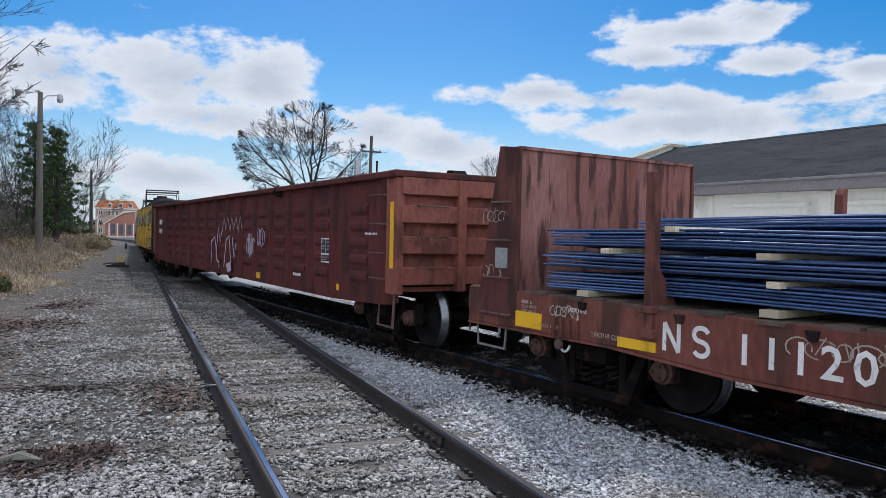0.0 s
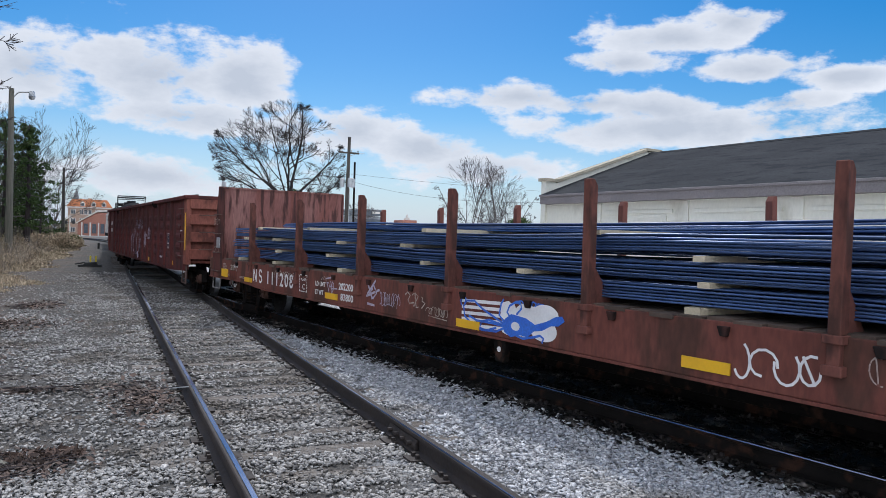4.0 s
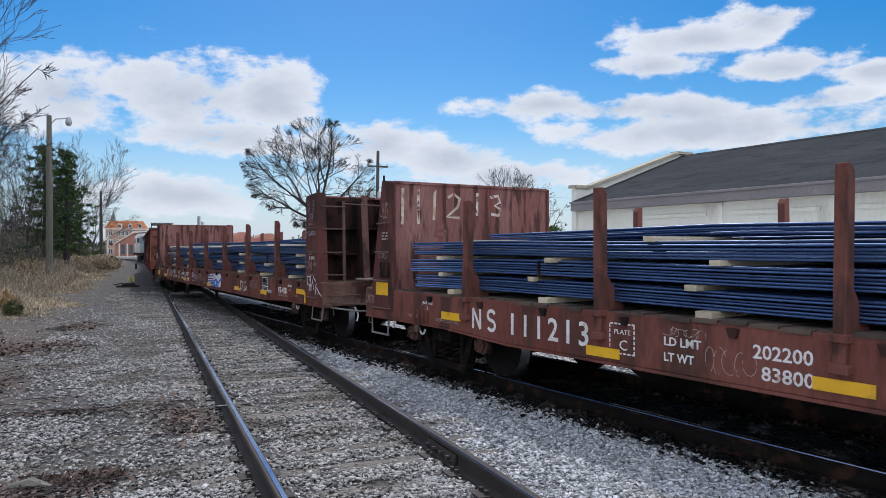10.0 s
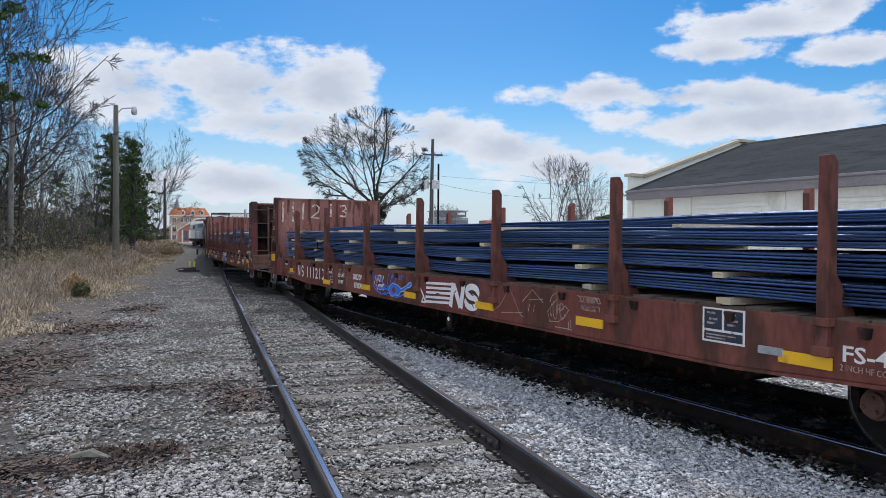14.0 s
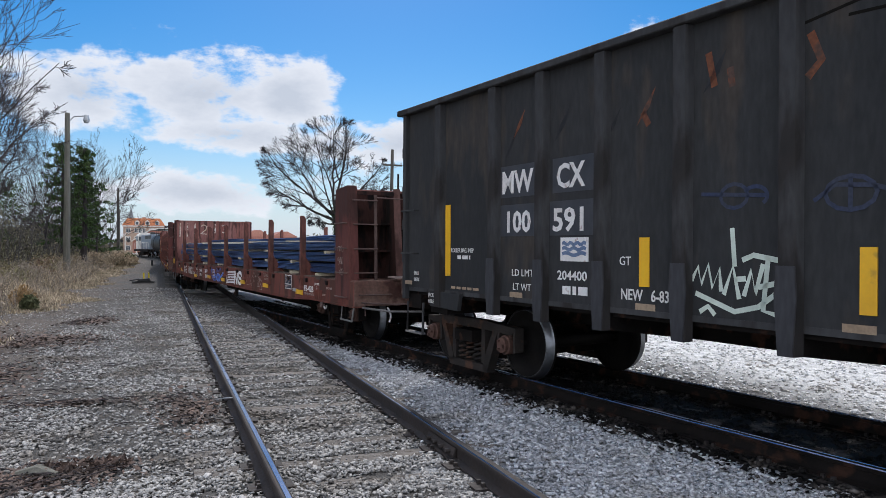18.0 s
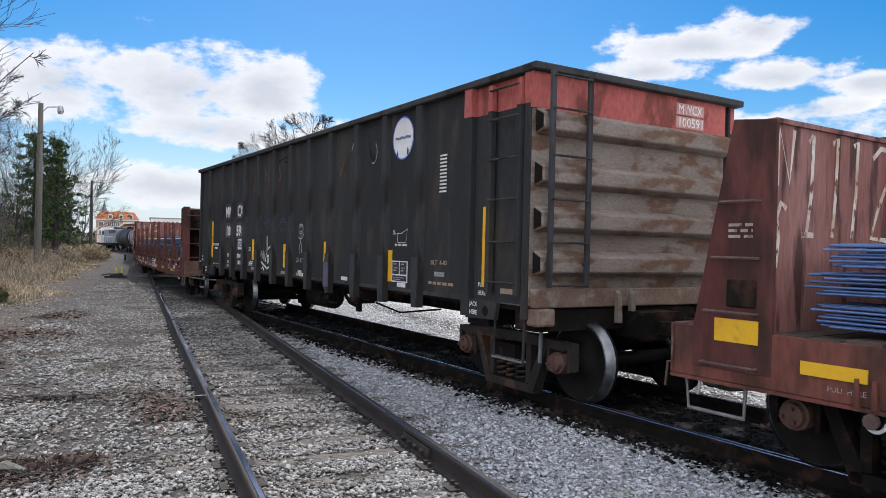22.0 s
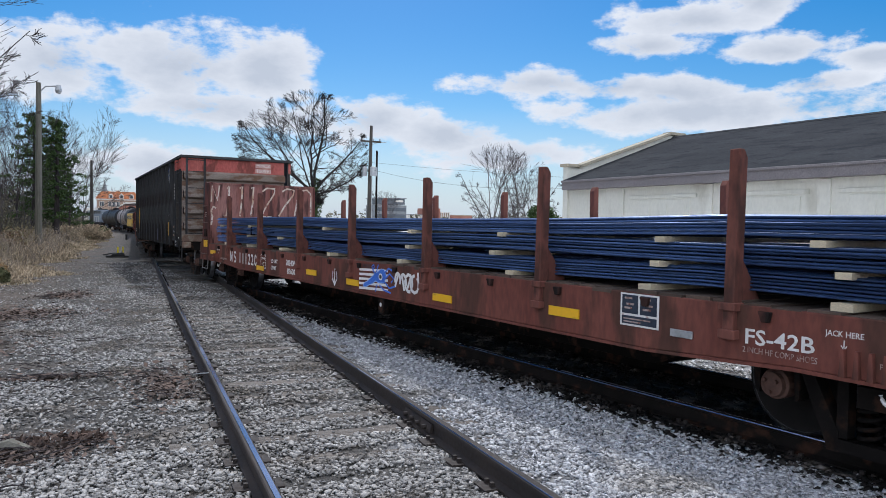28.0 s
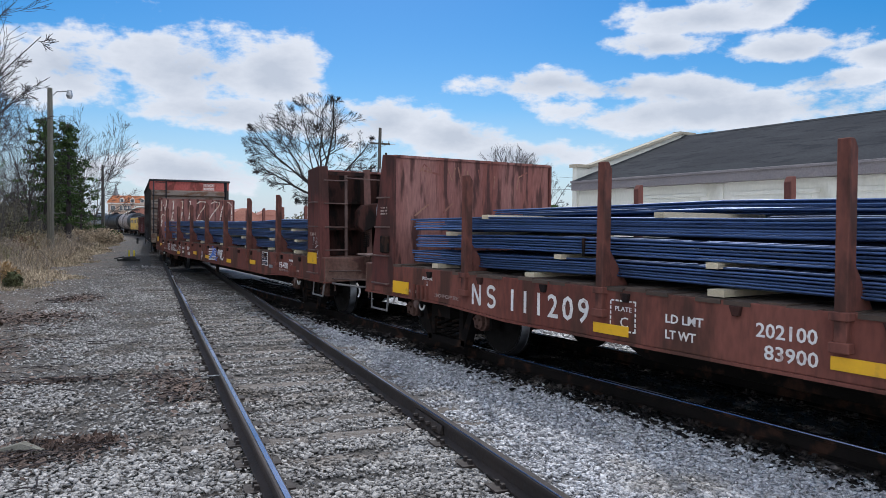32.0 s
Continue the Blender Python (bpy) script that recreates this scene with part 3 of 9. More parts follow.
def empty(name, label, category, group="", kind=""):
    return tagged(new(name), label, category, group, kind)


def raw_mesh(name, verts, faces, ma):
    """Large meshes from number arrays; all faces have the same count of corners."""
    me = bpy.data.meshes.new(name)
    nf, k = faces.shape
    me.vertices.add(len(verts))
    me.vertices.foreach_set("co", verts.astype(np.float32).ravel())
    me.loops.add(nf * k)
    me.loops.foreach_set("vertex_index", faces.astype(np.int32).ravel())
    me.polygons.add(nf)
    me.polygons.foreach_set("loop_start", np.arange(0, nf * k, k, dtype=np.int32))
    me.update(calc_edges=True)
    me.materials.append(M[ma] if isinstance(ma, str) else ma)
    return me


def lettering(body, size, ma, parent, y, z, x, name="lettering", width=None, label="", face="side", bold=0.0, spacing=1.0):
    """Painted letters on the side that faces -x (reading towards -y) or on an end that faces -y."""
    cu = bpy.data.curves.new("letters", "FONT")
    cu.body, cu.size, cu.extrude = body, size, 0.0015
    cu.resolution_u, cu.offset, cu.space_character = 2, bold, spacing
    ob = bpy.data.objects.new("letters", cu)
    scene.collection.objects.link(ob)
    bpy.context.view_layer.update()
    me = bpy.data.meshes.new_from_object(ob.evaluated_get(bpy.context.evaluated_depsgraph_get()))
    bpy.data.objects.remove(ob)
    bpy.data.curves.remove(cu)
    co = np.zeros(len(me.vertices) * 3)
    me.vertices.foreach_get("co", co)
    co = co.reshape(-1, 3)
    if width:
        co[:, 0] *= width / max(co[:, 0].max(), 1e-3)
    if face == "side":
        out = np.stack([x - 0.003 - co[:, 2], y - co[:, 0], z + co[:, 1]], 1)
    else:
        out = np.stack([x + co[:, 0], y - 0.003 - co[:, 2], z + co[:, 1]], 1)
    me.vertices.foreach_set("co", out.ravel())
    me.materials.clear()
    me.materials.append(M[ma])
    return part(name, me, ma, parent, label)


def ribbon(strokes, width, x, lift=0.003):
    """Paint strokes on a side that faces -x: each stroke is a list of (y, z)."""
    s = Shape()
    for pts in strokes:
        pts = [Vector((p[0], p[1])) for p in pts]
        base = len(s.v)
        for i, p in enumerate(pts):
            d = pts[min(i + 1, len(pts) - 1)] - pts[max(i - 1, 0)]
            d = d.normalized() if d.length > 1e-6 else Vector((1, 0))
            nrm = Vector((-d.y, d.x)) * width / 2
            for q in (p + nrm, p - nrm):
                s.v.append((x - lift, q.x, q.y))
        for i in range(len(pts) - 1):
            s.f.append((base + 2 * i, base + 2 * i + 1, base + 2 * i + 3, base + 2 * i + 2))
    return s


def end_ribbon(strokes, width, y, lift=0.004):
    """Paint strokes on a face that looks towards -y: each stroke is a list of (x, z)."""
    s = ribbon([[(-p, q) for p, q in line] for line in strokes], width, 0.0, 0.0)
    s.v = [(-p, y - lift, q) for _, p, q in s.v]
    return s


def arc(y, z, ry, rz, a0=0.0, a1=6.283, n=12):
    return [(y + ry * math.cos(a0 + (a1 - a0) * i / n), z + rz * math.sin(a0 + (a1 - a0) * i / n)) for i in range(n + 1)]


def paint(outlines, x, lift=0.003):
    """Filled flat patches on a side that faces -x: each outline is a list of (y, z)."""
    s = Shape()
    for pts in outlines:
        n = len(s.v)
        s.v += [(x - lift, p[0], p[1]) for p in pts]
        s.f.append(tuple(range(n, n + len(pts))))
    return s


def scrawl(rng, y, z, w, h, n=5):
    """A loose tag: overlapping loops and hooks that run along -y."""
    out = []
    for k in range(n):
        cy, cz = y - w * (k + 0.5) / n, z + h * 0.5
        ry, rz = w / n * rng.uniform(0.4, 0.75), h * rng.uniform(0.3, 0.5)
        a0, turn = rng.uniform(0, 6.28), rng.choice((-1, 1)) * rng.uniform(3.5, 6.5)
        out.append([(cy + ry * math.cos(a0 + turn * i / 9) + 0.03 * i / 9, cz + rz * math.sin(a0 + turn * i / 9)) for i in range(10)])
        if rng.random() < 0.5:
            out.append([(cy + rng.uniform(-ry, ry), z + h * rng.uniform(0, 0.3)), (cy + rng.uniform(-ry, ry), z + h * rng.uniform(0.8, 1.1))])
    return out


# ---- the lines of the two tracks ----
def track_x(y):
    """Centre of the line that the train runs on: a turnout that leaves the near track, which itself bends away far off."""
    y = np.asarray(y, float)
    d = 20.4 - y
    u = np.clip((41 - y) / 20.6, 0, 1)
    m = 0.143 * 20.6
    x = np.where(y < 20.4, 1.47 + 0.143 * d + 0.0008 * d * d, (4.41 - m) * u**2 + (m - 2.94) * u**3)
    return x + main_x(y)


def main_x(y):
    y = np.asarray(y, float)
    return np.where(y > 84, -((np.maximum(y, 84) - 84) ** 2) / 540.0, 0.0)


TRACK_Y = np.arange(-130, 330, 0.1)
TRACK_X = track_x(TRACK_Y)
TRACK_S = np.concatenate([[0], np.cumsum(np.hypot(np.diff(TRACK_X), np.diff(TRACK_Y)))])
TRACK_S -= np.interp(0, TRACK_Y, TRACK_S)
RAIL_TOP = 0.17


def along(s):
    y = float(np.interp(s, TRACK_S, TRACK_Y))
    return float(track_x(y)), y


# the train's travel in metres at these seconds
TRAVEL = ((0, 0), (0.5, 1.18), (1, 2.35), (1.5, 3.545), (2, 4.74), (2.5, 5.905), (3, 7.07), (3.5, 8.23), (4.5, 10.55), (5.5, 12.87), (6, 14.055),
          (6.5, 15.232), (7, 16.4), (7.5, 17.535), (8, 18.68), (8.5, 19.835), (9, 20.99), (9.5, 22.135), (10, 23.29), (11, 25.63), (12, 27.97), (13, 30.29),
          (14, 32.67), (14.5, 33.87), (15.5, 36.29), (16.5, 38.79), (17, 40.06), (18, 42.65), (19, 45.24), (20, 47.8), (21, 50.33), (22, 52.86), (23, 55.41),
          (24, 57.993), (25, 60.576), (26, 63.134), (27.5, 67.07), (29, 70.987), (30.5, 74.92), (32, 78.93))


def travel(t):
    return float(np.interp(t, [a for a, _ in TRAVEL], [b for _, b in TRAVEL]))


# ---- ground ----
def build_ground():
    ys = np.concatenate([np.linspace(-60, 2, 12), np.linspace(3, 40, 75), np.linspace(43, 120, 30), np.linspace(130, 400, 12), [700, 1300, 2600]])
    xs = np.concatenate([[-2600, -1200, -500, -200, -100], np.linspace(-60, -8, 16), np.linspace(-7, 8, 61), np.linspace(9, 60, 18), [100, 200, 500, 1200, 2600]])
    gx, gy = np.meshgrid(xs, ys)
    z = np.full_like(gx, -0.016)
    left = np.clip((-4.5 - gx) / 10, 0, 1)
    z += 0.28 * left
    for k in range(gx.size):
        x, y = gx.flat[k], gy.flat[k]
        if abs(x) < 60 and y < 130:
            z.flat[k] += 0.03 * noise.noise((x * 0.35, y * 0.35, 0)) * (1 if x < -1.5 or x > 6 else 0.3)
    verts = np.stack([gx.ravel(), gy.ravel(), z.ravel()], 1)
    w = len(xs)
    i, j = np.meshgrid(np.arange(w - 1), np.arange(len(ys) - 1))
    a = (j * w + i).ravel()
    faces = np.stack([a, a + 1, a + w + 1, a + w], 1)

    ma = bpy.data.materials.new("gravel_and_dirt")
    ma.use_nodes = True
    nt = ma.node_tree
    p = nt.nodes["Principled BSDF"]
    p.inputs["Roughness"].default_value = 0.95
    p.inputs["Specular IOR Level"].default_value = 0.2
    co = nt.nodes.new("ShaderNodeTexCoord").outputs["Object"]

    def tex(kind, scale, detail=6.0):
        n = nt.nodes.new(kind)
        n.inputs["Scale"].default_value = scale
        if "Detail" in n.inputs:
            n.inputs["Detail"].default_value = detail
        nt.links.new(co, n.inputs["Vector"])
        return n

    def rng(sock, lo, hi, a=0.0, b=1.0):
        n = nt.nodes.new("ShaderNodeMapRange")
        nt.links.new(sock, n.inputs[0])
        for q, v in enumerate((lo, hi, a, b)):
            n.inputs[q + 1].default_value = v
        return n.outputs[0]

    def mth(op, a, b):
        n = nt.nodes.new("ShaderNodeMath")
        n.operation = op
        for q, v in enumerate((a, b)):
            if isinstance(v, (int, float)):
                n.inputs[q].default_value = v
            else:
                nt.links.new(v, n.inputs[q])
        return n.outputs[0]

    def mix(f, a, b):
        n = nt.nodes.new("ShaderNodeMix")
        n.data_type = "RGBA"
        for sock, v in ((n.inputs[0], f), (n.inputs[6], a), (n.inputs[7], b)):
            if isinstance(v, tuple):
                sock.default_value = (*v, 1)
            else:
                nt.links.new(v, sock)
        return n.outputs[2]

    cell = tex("ShaderNodeTexVoronoi", 22.0)
    stones = nt.nodes.new("ShaderNodeValToRGB")
    bw = nt.nodes.new("ShaderNodeRGBToBW")
    nt.links.new(cell.outputs["Color"], bw.inputs[0])
    nt.links.new(bw.outputs[0], stones.inputs[0])
    stones.color_ramp.elements[0].color, stones.color_ramp.elements[1].color = (0.20, 0.195, 0.19, 1), (0.38, 0.37, 0.36, 1)
    # cell edges darkened: the shade in the gaps between stones, as colour
    gravel = mix(rng(cell.outputs["Distance"], 0.25, 0.65), stones.outputs[0], (0.10, 0.094, 0.088))
    big = tex("ShaderNodeTexNoise", 0.55)
    fine = tex("ShaderNodeTexNoise", 9.0)
    dirt = mix(rng(fine.outputs[0], 0.35, 0.65), (0.095, 0.078, 0.066), (0.165, 0.14, 0.12))
    sep = nt.nodes.new("ShaderNodeSeparateXYZ")
    nt.links.new(co, sep.inputs[0])
    edge = mth("ADD", sep.outputs[0], mth("MULTIPLY", mth("SUBTRACT", big.outputs[0], 0.5), 5.0))
    is_dirt = rng(edge, -2.7, -4.1)
    col = mix(is_dirt, gravel, dirt)
    # the yard beyond the train is paler
    col = mix(rng(sep.outputs[0], 5.0, 6.5), col, mix(rng(bw.outputs[0], 0.2, 0.8), (0.60, 0.58, 0.56), (0.76, 0.74, 0.71)))
    # cleaner stone between the tracks
    col = mix(mth("MULTIPLY", rng(edge, 0.4, 1.4), rng(sep.outputs[0], 5.0, 4.6)), col, mix(rng(bw.outputs[0], 0.2, 0.8), (0.31, 0.31, 0.318), (0.46, 0.46, 0.47)))
    # patches of fines and old leaves
    mid = tex("ShaderNodeTexNoise", 2.3, 9.0)
    grit = tex("ShaderNodeTexNoise", 6.5, 10.0)
    col = mix(mth("MULTIPLY", rng(mid.outputs[0], 0.50, 0.66, 0.0, 0.75), rng(sep.outputs[0], 0.8, -0.8, 0.12, 1.0)), col, dirt)
    shade = nt.nodes.new("ShaderNodeHueSaturation")
    nt.links.new(col, shade.inputs["Color"])
    nt.links.new(rng(grit.outputs[0], 0.3, 0.7, 0.72, 1.25), shade.inputs["Value"])
    col = shade.outputs[0]
    # old grass thatch far to the side
    thatch = mix(rng(fine.outputs[0], 0.3, 0.7), (0.16, 0.125, 0.075), (0.24, 0.19, 0.12))
    col = mix(rng(edge, -5.2, -7.0), col, thatch)
    nt.links.new(col, p.inputs["Base Color"])
    bump = nt.nodes.new("ShaderNodeBump")
    bump.inputs["Strength"].default_value, bump.inputs["Distance"].default_value = 0.8, 0.03
    nt.links.new(mth("SUBTRACT", 1.0, cell.outputs["Distance"]), bump.inputs["Height"])
    nt.links.new(bump.outputs[0], p.inputs["Normal"])
    ob = new("ground", raw_mesh("ground", verts, faces, ma))
    tagged(ob, "grey crushed stone yard with bare dirt and old thatch", "ground", "", "structure")


build_ground()


def stones(name, spots, sizes, ma, seed, label, blocks=False):
    """Loose broken stones, one mesh: spots are (x, y, z) rows."""
    rs = np.random.RandomState(seed)
    n = len(spots)
    if blocks:
        # eight corners pulled out of true
        base = np.array([(x, y, z) for z in (-1, 1) for y in (-1, 1) for x in (-1, 1)], float)
        facets = np.array([(0, 2, 3), (0, 3, 1), (4, 5, 7), (4, 7, 6), (0, 1, 5), (0, 5, 4), (2, 6, 7), (2, 7, 3), (0, 4, 6), (0, 6, 2), (1, 3, 7), (1, 7, 5)])
        v = base[None] * rs.uniform(0.4, 1.0, (n, 8, 1)) + rs.uniform(-0.38, 0.38, (n, 8, 3))
    else:
        base = 1.3 * np.array([(1, 0, 0), (-1, 0, 0), (0, 1, 0), (0, -1, 0), (0, 0, 1), (0, 0, -1)], float)
        facets = np.array([(0, 2, 4), (2, 1, 4), (1, 3, 4), (3, 0, 4), (2, 0, 5), (1, 2, 5), (3, 1, 5), (0, 3, 5)])
        v = base[None] * rs.uniform(0.7, 1.1, (n, 6, 1)) + rs.uniform(-0.45, 0.45, (n, 6, 3))
    v *= (rs.uniform(0.55, 1.35, (n, 1, 3)) * np.array([1, 1, 0.42]))
    a, b = rs.uniform(0, 6.28, n), rs.normal(0, 0.35, n)
    ca, sa, cb, sb = np.cos(a), np.sin(a), np.cos(b), np.sin(b)
    x, y, z = v[..., 0], v[..., 1], v[..., 2]
    y, z = y * cb[:, None] - z * sb[:, None], y * sb[:, None] + z * cb[:, None]
    x, y = x * ca[:, None] - y * sa[:, None], x * sa[:, None] + y * ca[:, None]
    v = np.stack([x, y, z], -1) * (sizes[:, None, None] / 2) + spots[:, None, :]
    f = (facets[None] + len(base) * np.arange(n)[:, None, None]).reshape(-1, 3)
    ob = new(name, raw_mesh(name, v.reshape(-1, 3), f, ma))
    return tagged(ob, label, "gravel", "", "stuff")


# mats of leaves and twigs on the gravel: x, y, half width, half depth
LITTER = ((-2.75, 6.05, 0.75, 0.45), (-2.2, 6.05, 0.42, 0.26), (-4.0, 11.2, 1.1, 1.1), (-4.3, 9.4, 1.2, 0.9), (-3.5, 15.0, 1.1, 1.2), (-1.22, 8.2, 0.33, 0.9), (-2.4, 8.9, 0.75, 0.12), (-3.2, 5.2, 0.5, 0.5), (-2.9, 18.5, 0.6, 0.9))


def build_ballast():
    rs = np.random.RandomState(5)
    n = 340000
    y = 3.0 + 30.0 * rs.uniform(0, 1, n) ** 2.0
    x = rs.uniform(-1, 1, n)
    x = -1.5 + (0.42 * y) + x * (1.6 + 0.75 * y)
    keep = (x > -5.2) & (x < track_x(y) - 1.1 + rs.normal(0, 0.1, n))
    # the dirt to the side carries few stones
    patch = np.array([noise.noise((px * 0.55, py * 0.4, 3.0)) for px, py in zip(x, y)])
    keep &= (x + 1.9 * patch > -3.0) | (rs.uniform(0, 1, n) < 0.22)
    fines = np.array([noise.noise((px * 0.9, py * 0.5, 7.0)) for px, py in zip(x, y)])
    keep &= (x > -1.3) | (fines > -0.12) | (rs.uniform(0, 1, n) < 0.35)
    for cx, cy, rx, ry in LITTER:
        keep &= (((x - cx) / rx) ** 2 + ((y - cy) / ry) ** 2 > 1.0) | (rs.uniform(0, 1, n) < 0.62)
    for rx in (-0.7525, 0.7525):
        keep &= abs(x - rx) > 0.075
    on_tie = (abs(((y - 0.30) % 0.53) - 0.265) < 0.10) & (abs(x) < 1.3)
    keep &= ~on_tie | (rs.uniform(0, 1, n) < 0.10 + 0.2 * (fines > 0.05))
    x, y = x[keep], y[keep]
    size = rs.uniform(0.018, 0.043, len(x)) * (1 + 0.02 * y)
    z = rs.uniform(-0.012, 0.014, len(x))
    spots = np.stack([x, y, z], 1)
    clean = x + rs.normal(0, 0.12, len(x)) > 0.9
    near = y < 7.5
    for who, ma, seed, kind, label in ((~clean, "stone", 6, "ballast_stones", "loose grey crushed limestone ballast stones"), (clean, "clean_stone", 7, "clean_ballast_stones", "loose clean pale grey ballast stones between the tracks")):
        stones(kind, spots[who & near], size[who & near], ma, seed, label, True)
        stones(kind, spots[who & ~near], size[who & ~near], ma, seed + 20, label)
    # round and behind the viewpoint
    n = 38000
    x, y = rs.uniform(-3.4, 3.6, n), 3.2 - 7.7 * rs.uniform(0, 1, n) ** 1.8
    ok = (abs(abs(x) - 0.7525) > 0.075) & (~((abs(((y - 0.30) % 0.53) - 0.265) < 0.10) & (abs(x) < 1.3)) | (rs.uniform(0, 1, n) < 0.15)) & (x > -2.6 - rs.uniform(0, 0.8, n))
    for who, ma, seed, kind, label in ((ok & (x < 0.9), "stone", 31, "ballast_stones", "loose grey crushed limestone ballast stones"), (ok & (x >= 0.9), "clean_stone", 32, "clean_ballast_stones", "loose clean pale grey ballast stones between the tracks")):
        stones(kind, np.stack([x, y, rs.uniform(-0.012, 0.012, n)], 1)[who], rs.uniform(0.03, 0.06, n)[who], ma, seed, label)
    # beyond the train
    n = 12000
    y = rs.uniform(2, 24, n)
    x = track_x(y) + 1.0 + 5.5 * rs.uniform(0, 1, n) ** 1.5
    stones("yard_stones", np.stack([x, y, rs.uniform(-0.012, 0.012, n)], 1), rs.uniform(0.035, 0.075, n), "pale_stone", 8, "loose pale crushed stone in the yard")
    # oily stones in the bed of the train's track, darkened further for its shade
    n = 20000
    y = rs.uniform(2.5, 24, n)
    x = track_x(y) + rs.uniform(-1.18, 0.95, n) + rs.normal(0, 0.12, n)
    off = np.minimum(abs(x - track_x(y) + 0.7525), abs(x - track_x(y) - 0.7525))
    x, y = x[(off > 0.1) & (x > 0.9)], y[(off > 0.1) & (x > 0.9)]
    stones("oily_stones", np.stack([x, y, rs.uniform(0.0, 0.03, len(x))], 1), rs.uniform(0.03, 0.07, len(x)), "dark_stone", 9, "oily ballast stones between the rails, blackened further for the train's shade")


build_ballast()


# ---- tracks ----
RAIL = ((-0.065, 0), (0.065, 0), (0.065, 0.012), (0.011, 0.03), (0.011, 0.115), (0.036, 0.125), (0.036, 0.15), (0.028, 0.158), (-0.028, 0.158), (-0.036, 0.15), (-0.036, 0.125), (-0.011, 0.115), (-0.011, 0.03), (-0.065, 0.012))


def sweep(xs, ys, outline, z0, cap=True):
    s = Shape()
    k = len(outline)
    for i in range(len(xs)):
        j0, j1 = max(i - 1, 0), min(i + 1, len(xs) - 1)
        d = Vector((xs[j1] - xs[j0], ys[j1] - ys[j0])).normalized()
        for a, b in outline:
            s.v.append((xs[i] + d.y * a, ys[i] - d.x * a, z0 + b))
    for i in range(len(xs) - 1):
        for q in range(k):
            r = (q + 1) % k
            s.f.append((i * k + q, (i + 1) * k + q, (i + 1) * k + r, i * k + r))
    if cap:
        s.f += [tuple(range(k)), tuple(range(len(s.v) - 1, len(s.v) - 1 - k, -1))]
    return s


def offset_line(fn, ys, off):
    x = fn(ys)
    t = np.gradient(x, ys)
    n = np.hypot(1, t)
    return x + off / n, ys - off * t / n


def build_track(name, fn, ys, tie_ys, label, tie_len=2.55, dark=False):
    root = empty(name, label, "railway track", "", "structure")
    for off in (-0.7525, 0.7525):
        xs, yy = offset_line(fn, ys, off)
        # siding rails take the underframe black, which has under-car shade mixed in
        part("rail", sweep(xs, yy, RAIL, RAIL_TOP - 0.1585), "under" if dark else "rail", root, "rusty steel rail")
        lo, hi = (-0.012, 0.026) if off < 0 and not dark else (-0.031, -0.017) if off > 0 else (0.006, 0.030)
        part("rail_head", sweep(xs, yy, ((lo, 0), (hi, 0), (hi - 0.003, 0.003), (lo + 0.003, 0.003)), RAIL_TOP - 0.0003), "railtop", root, "polished running surface of the rail")
        if dark:
            part("rail_corner", sweep(xs, yy, ((-0.0365, -0.007), (-0.0325, 0.0008), (-0.0315, 0.0008), (-0.0355, -0.0085)), RAIL_TOP), "railtop", root, "bright worn corner of the rail")
    rng = random.Random(3)
    meshes = []
    for k in range(6):
        s = Shape()
        n = 9
        pts = [(-tie_len / 2 + tie_len * i / n, rng.uniform(-0.008, 0.008)) for i in range(n + 1)]
        for x, w in pts:
            e = 0.02 * rng.random()
            s.v += [(x, -0.11 + w, -0.16), (x, 0.11 + w, -0.16), (x, 0.108 + w - e, 0.012 + rng.uniform(-0.012, 0.004)), (x, -0.108 + w + e, 0.012 + rng.uniform(-0.012, 0.004))]
        for i in range(n):
            for q in range(4):
                r = (q + 1) % 4
                s.f.append((4 * i + q, 4 * i + r, 4 * i + 4 + r, 4 * i + 4 + q))
        s.f += [(3, 2, 1, 0), tuple(4 * n + q for q in range(4))]
        me = s.mesh("tie")
        # siding ties take the darker deck plank colour
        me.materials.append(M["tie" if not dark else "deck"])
        meshes.append(me)
    plate = Shape().quad_box(-0.16, 0.16, -0.085, 0.085, 0.0, 0.016)
    for sx in (-0.085, 0.085):
        plate.quad_box(sx - 0.014, sx + 0.014, -0.05, -0.02, 0.016, 0.045).quad_box(sx - 0.014, sx + 0.014, 0.03, 0.06, 0.016, 0.045)
    pm = plate.mesh("tie_plate")
    pm.materials.append(M["rail"])
    for y in tie_ys:
        x = float(fn(y))
        slope = float(fn(y + 0.1) - fn(y - 0.1)) / 0.2
        ob = part("tie", meshes[rng.randrange(6)], "tie", root)
        ob.matrix_local = pose(x + rng.uniform(-0.06, 0.06), y + rng.uniform(-0.03, 0.03), -0.016 + rng.uniform(-0.014, 0.010), 0, 0, -math.degrees(math.atan(slope)) + rng.uniform(-1.2, 1.2))
        if y < 16:
            for off in (-0.7525, 0.7525):
                pl = part("tie_plate", pm, "rail", root)
                pl.matrix_local = pose(x + off, y - off * slope, 0.004, 0, 0, -math.degrees(math.atan(slope)))
    return root


near_ys = np.concatenate([np.arange(-14, 82, 4.0), np.arange(84, 165, 1.5)])
near_track = build_track("near_track", main_x, near_ys, [0.565 + 0.53 * k for k in range(-26, 100)], "weathered railway track with half-buried wooden ties in pale gravel")
train_ys = np.concatenate([np.arange(-60, 19.7, 1.5), [19.7]])
train_track = build_track("train_track", track_x, train_ys, [1.0 + 0.53 * k for k in range(0, 36)], "oily siding track that joins the near track", dark=True)


